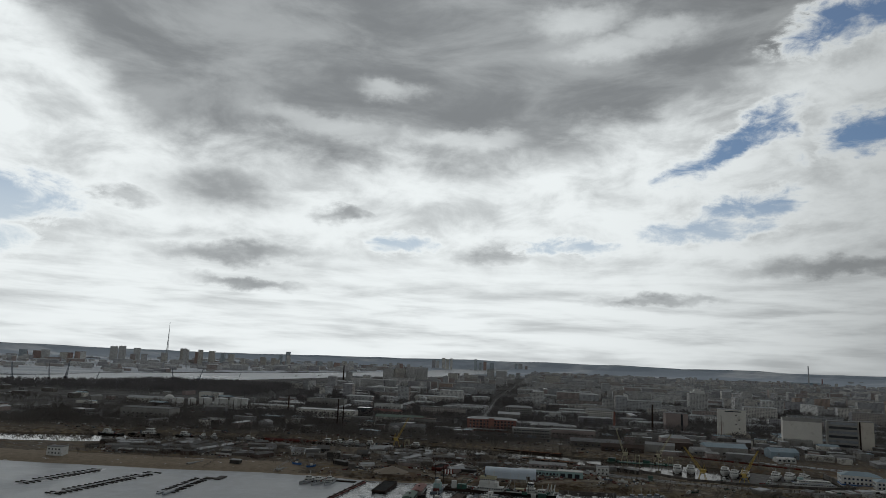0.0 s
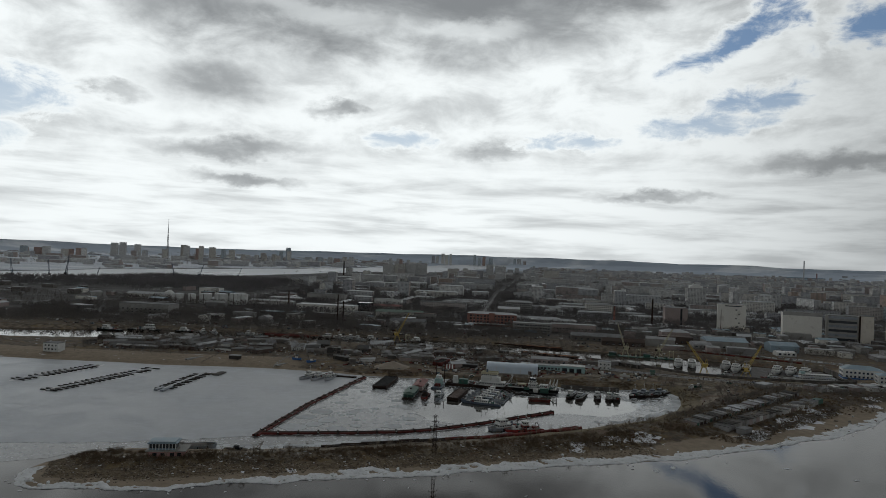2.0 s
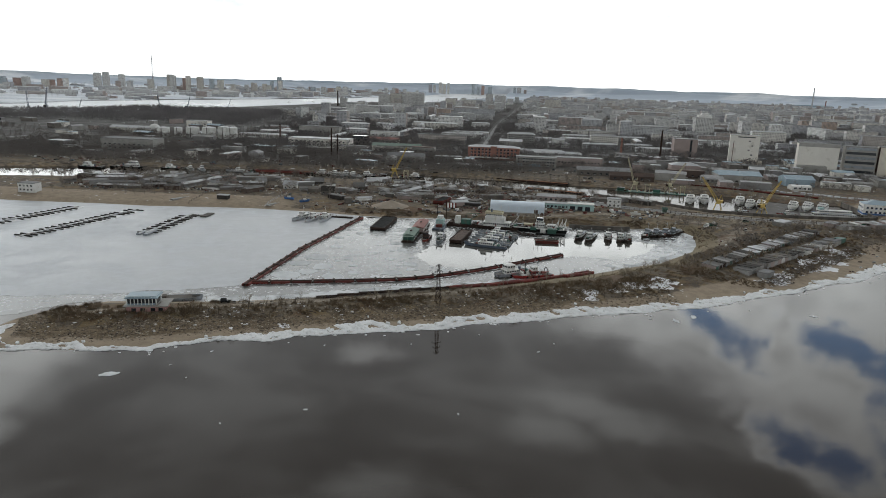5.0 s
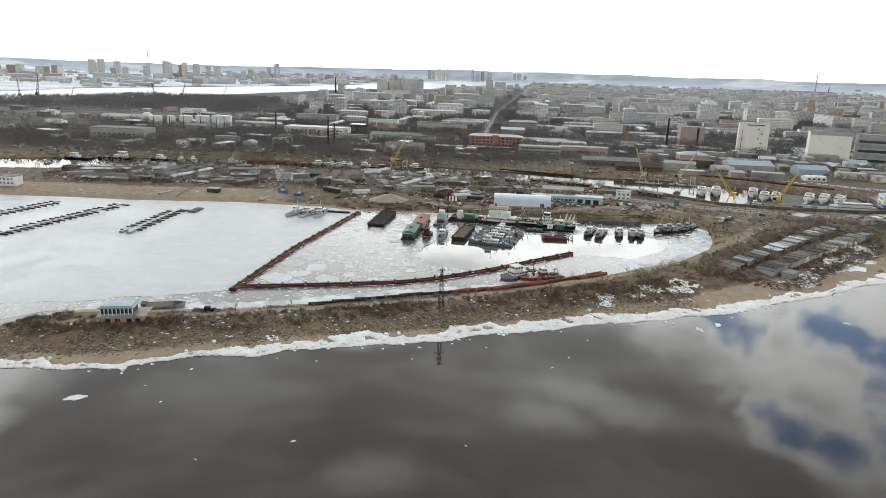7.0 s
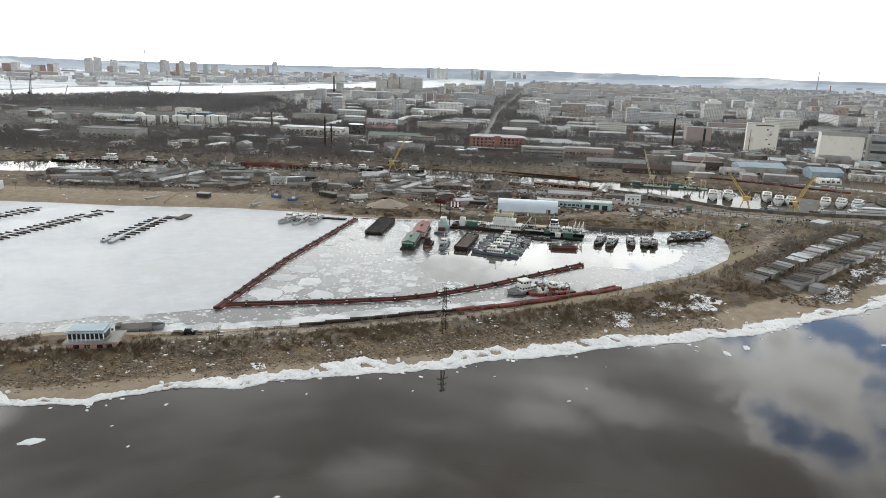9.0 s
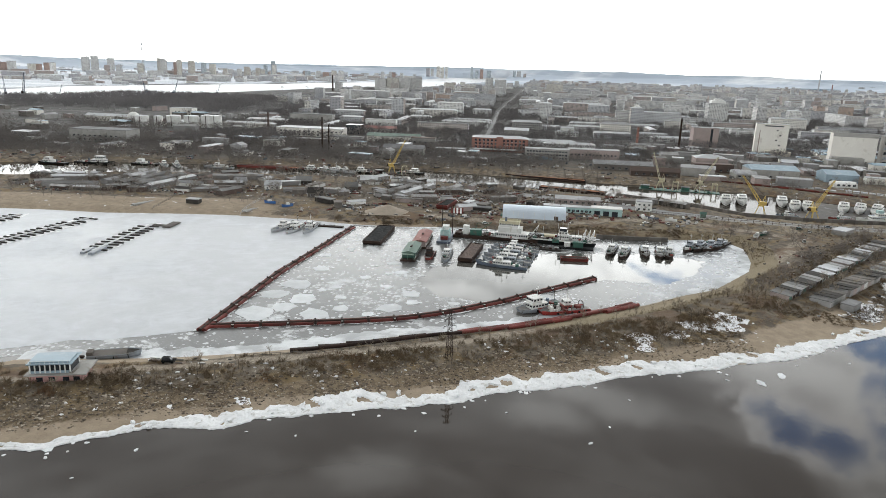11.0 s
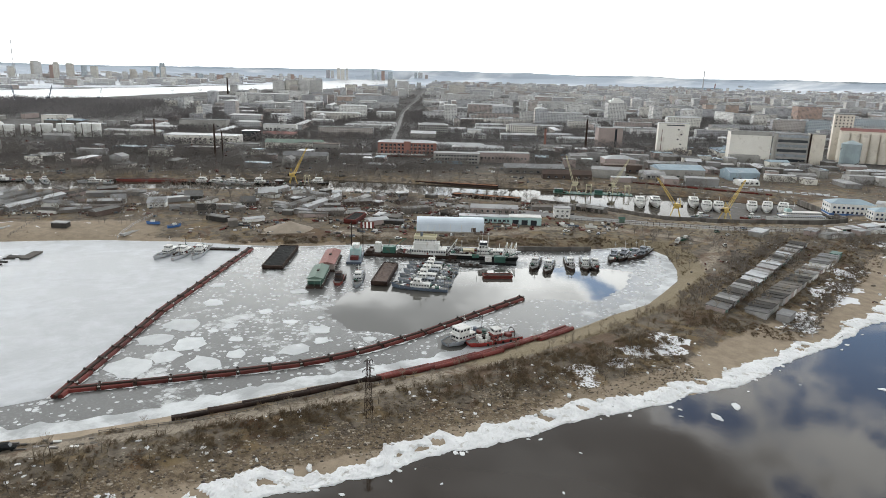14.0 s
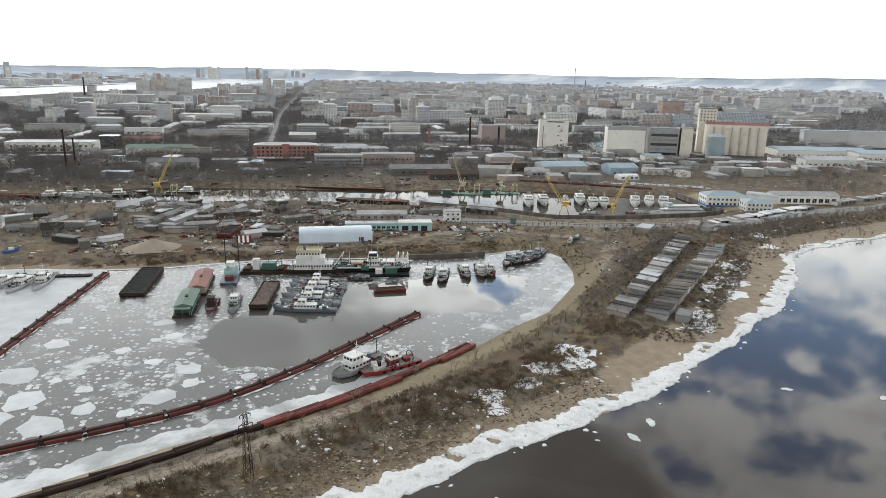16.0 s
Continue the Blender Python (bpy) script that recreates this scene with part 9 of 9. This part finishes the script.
TUFTS = [bush(80 + s, 11, 0.10) for s in range(5)]
forest("spit_brush", np.concatenate([along_spit(12000, 12, 17, 40, -165, 120, 0.8, 2.2, 14), along_spit(13000, 42, 21, 40, -165, 120, 1.0, 3.0, 24), along_spit(6500, 13, 28, 75, 100, 300, 0.8, 2.4, 16)]), "dark brown brush and dry scrub on the spit", "brush", BRUSH, BUSHES, 7)
forest("dead_grass", np.concatenate([along_spit(60000, 17, 9, 40, -168, 120, 0.35, 0.95, 13), along_spit(26000, 18, 24, 75, 100, 300, 0.35, 0.9, 13)]), "ochre tufts of dead grass on the spit", "grass", GRASS, TUFTS, 8)


straw = scatter(26000, 29, 20, 215, 40, 215, 0.5, 1.3, clump=8)
inner = distance_to(SPIT_INNER, straw[:, 0], straw[:, 1])
on_track = distance_to(TRACKS, straw[:, 0], straw[:, 1])
forest("bank_straw", straw[(inner > 2.5) & (inner < 15) & (on_track > 4)], "straw-coloured dead grass on the inner bank", "grass", GRASS, TUFTS, 28)
yard_scrub = scatter(30000, 27, -320, 330, 205, 400, 0.3, 1.0, clump=17)
near_yard = distance_to(YARD, yard_scrub[:, 0], yard_scrub[:, 1])
forest("yard_grass", yard_scrub[near_yard > 7][:4200], "dead grass and weeds about the boatyard", "grass", GRASS, TUFTS, 18)
yard_brush = scatter(9000, 28, 95, 330, 150, 262, 0.8, 2.4, clump=15)
near_yard = np.minimum(distance_to(YARD, yard_brush[:, 0], yard_brush[:, 1]), distance_to(TRACKS, yard_brush[:, 0], yard_brush[:, 1]) + 3)
shore_scrub = scatter(9000, 71, -70, 160, 205, 250, 0.7, 2.0, clump=7)
from_water = distance_to(NORTH_SHORE, shore_scrub[:, 0], shore_scrub[:, 1])
from_road = distance_to(YARD, shore_scrub[:, 0], shore_scrub[:, 1])
forest("shore_scrub", shore_scrub[(from_water > 2.5) & (from_water < 16) & (from_road > 6)][:700], "dark scrub on the earth bank behind the moored ships", "brush", BRUSH, BUSHES, 29)
forest("yard_brush", yard_brush[near_yard > 13][:380], "brown brush round the end of the harbour", "brush", BRUSH, BUSHES, 19)
bank = along_spit(2600, 33, 8, 60, 15, 170, 2.5, 5.5, 15)
bank = bank[(distance_to(SPIT_INNER, bank[:, 0], bank[:, 1]) < 17)]
forest("bank_saplings", bank[:330], "pale leafless saplings along the inner bank", "trees", TWIG, NEAR_TREES, 9)


def beside(p, q, near, far, count, seed, low, high):
    """Spots scattered along one side of a line, between two distances from it."""
    r = np.random.RandomState(seed)
    p, q = np.array(p, float), np.array(q, float)
    along = (q - p) / np.hypot(*(q - p))
    side = np.array((-along[1], along[0]))
    xy = p + np.outer(r.uniform(0, 1, count), q - p) + np.outer(r.uniform(near, far, count), side)
    return np.stack([xy[:, 0], xy[:, 1], lie(xy[:, 0], xy[:, 1])[0] - 0.1, r.uniform(low, high, count)], 1)


forest("garage_trees", np.concatenate([beside((156, 87), (290, 208), 6, 17, 150, 51, 3.0, 6.0), beside((276, 158), (180, 76), 6, 14, 130, 52, 2.0, 4.5), beside((170, 90), (262, 168), -1, 6, 60, 57, 2.0, 4.5), beside((300, 205), (520, 250), -22, -4, 260, 58, 3.0, 6.0)]), "bare grey trees beside the garage rows", "trees", TWIG_DARK, MID_TREES, 20)
forest("garage_brush", np.concatenate([beside((278, 158), (168, 70), 5.5, 15, 380, 53, 0.7, 1.8), beside((150, 84), (285, 205), 5, 16, 260, 59, 0.7, 1.8), beside((178, 66), (136, 84), -2, 12, 260, 60, 0.6, 1.6), beside((300, 205), (520, 250), -24, -4, 420, 61, 0.8, 2.2)]), "rusty brush below the garages", "brush", BRUSH, BUSHES, 21)


def spit_trees():
    meshes = []
    for tv, tf, cv, cf in NEAR_TREES:
        meshes.append((mesh_of("trunk", tv, tf, [BARK]), mesh_of("crown", cv, cf, [TWIG])))
    spots = np.concatenate([along_spit(1400, 21, 14, 40, -150, 110, 3.0, 7.0, 16)[:110], along_spit(1200, 22, 34, 70, 100, 260, 3.5, 7.5, 16)[:90]])
    r = random.Random(2)
    for x, y, z, h in spots:
        owner = thing("bare_tree", "small leafless tree with fine brown twigs", "tree", pose(x, y, z - 0.15, r.uniform(-5, 5), r.uniform(-5, 5), r.uniform(0, 360)) @ Matrix.Diagonal((h, h, h, 1)), "trees on the spit")
        trunk, crown = meshes[r.randrange(5)]
        shared("trunk", trunk, owner)
        shared("crown", crown, owner)


spit_trees()


def boulders():
    """Rubble of the bank: stones and broken slabs under the brush."""
    bm = bmesh.new()
    bmesh.ops.create_icosphere(bm, subdivisions=1, radius=1)
    r = random.Random(3)
    for v in bm.verts:
        v.co *= r.uniform(0.75, 1.2)
        v.co.z *= 0.6
    bm.verts.index_update()
    v0, f0 = np.array([v.co[:] for v in bm.verts]), np.array([[v.index for v in f.verts] for f in bm.faces])
    bm.free()
    s = np.concatenate([along_spit(90000, 31, 6, 26, -165, 120, 0.12, 0.42, 7), along_spit(26000, 35, 8, 22, -165, 60, 0.2, 0.6, 9)])
    rr = np.random.RandomState(5)
    a = rr.uniform(0, 6.28, len(s))
    x = (v0[None, :, 0] * np.cos(a)[:, None] - v0[None, :, 1] * np.sin(a)[:, None]) * s[:, 3:4] * rr.uniform(0.8, 1.7, (len(s), 1)) + s[:, :1]
    y = (v0[None, :, 0] * np.sin(a)[:, None] + v0[None, :, 1] * np.cos(a)[:, None]) * s[:, 3:4] + s[:, 1:2]
    z = v0[None, :, 2] * s[:, 3:4] + s[:, 2:3] + 0.1
    verts = np.stack([x, y, z], -1).reshape(-1, 3)
    faces = (f0[None] + (np.arange(len(s)) * len(v0))[:, None, None]).reshape(-1, 3)
    tagged(new("bank_rubble", mesh_of("bank_rubble", verts, faces.tolist(), [STONES])), "grey-brown stones strewn down the river bank", "stones", kind="stuff")
    heap = thing("plank_heap", "collapsed heap of grey boards below the garages", "rubble", pose(184, 68, height(184, 68)))
    for i in range(46):
        px, py = r.gauss(0, 6), r.gauss(0, 4)
        part("board", boxes((-1.6, 1.6, -0.2, 0.2, 0, 0.1)), PLANK if i % 3 else SLATE, heap).matrix_basis = pose(px, py, r.uniform(0.1, 1.0), r.uniform(-25, 25), r.uniform(-25, 25), r.uniform(0, 180))


boulders()


def snow_scraps():
    """Small leavings of old snow among the brush and round the garages."""
    r = random.Random(91)
    near = along_spit(2600, 92, 12, 34, -150, 130, 0.2, 1.0, 9)[:170]
    by_garages = beside((276, 150), (176, 66), -4, 8, 130, 93, 0.3, 1.7)
    by_road = beside((300, 196), (470, 232), -14, 0, 40, 94, 0.5, 1.8)
    verts, faces = [], []
    for x, y, z, size in np.concatenate([near, by_garages, by_road]):
        k, n, turn = len(verts), 8, r.uniform(0, 6.28)
        rim = [(size * r.uniform(0.6, 1.5) * math.cos(i * 0.785), size * r.uniform(0.35, 0.8) * math.sin(i * 0.785)) for i in range(n)]
        for scale, up in ((1.0, 0.0), (0.8, 0.22)):
            verts += [(x + scale * (a * math.cos(turn) - b * math.sin(turn)), y + scale * (a * math.sin(turn) + b * math.cos(turn)), z + 0.08 + up * min(size, 1.0)) for a, b in rim]
        faces += [(k + i, k + (i + 1) % n, k + n + (i + 1) % n, k + n + i) for i in range(n)] + [tuple(range(k + n, k + 2 * n))]
    tagged(new("snow_scraps", mesh_of("snow_scraps", verts, faces, [SNOW])), "scraps of old snow among brush and garages", "snow", kind="stuff")


snow_scraps()
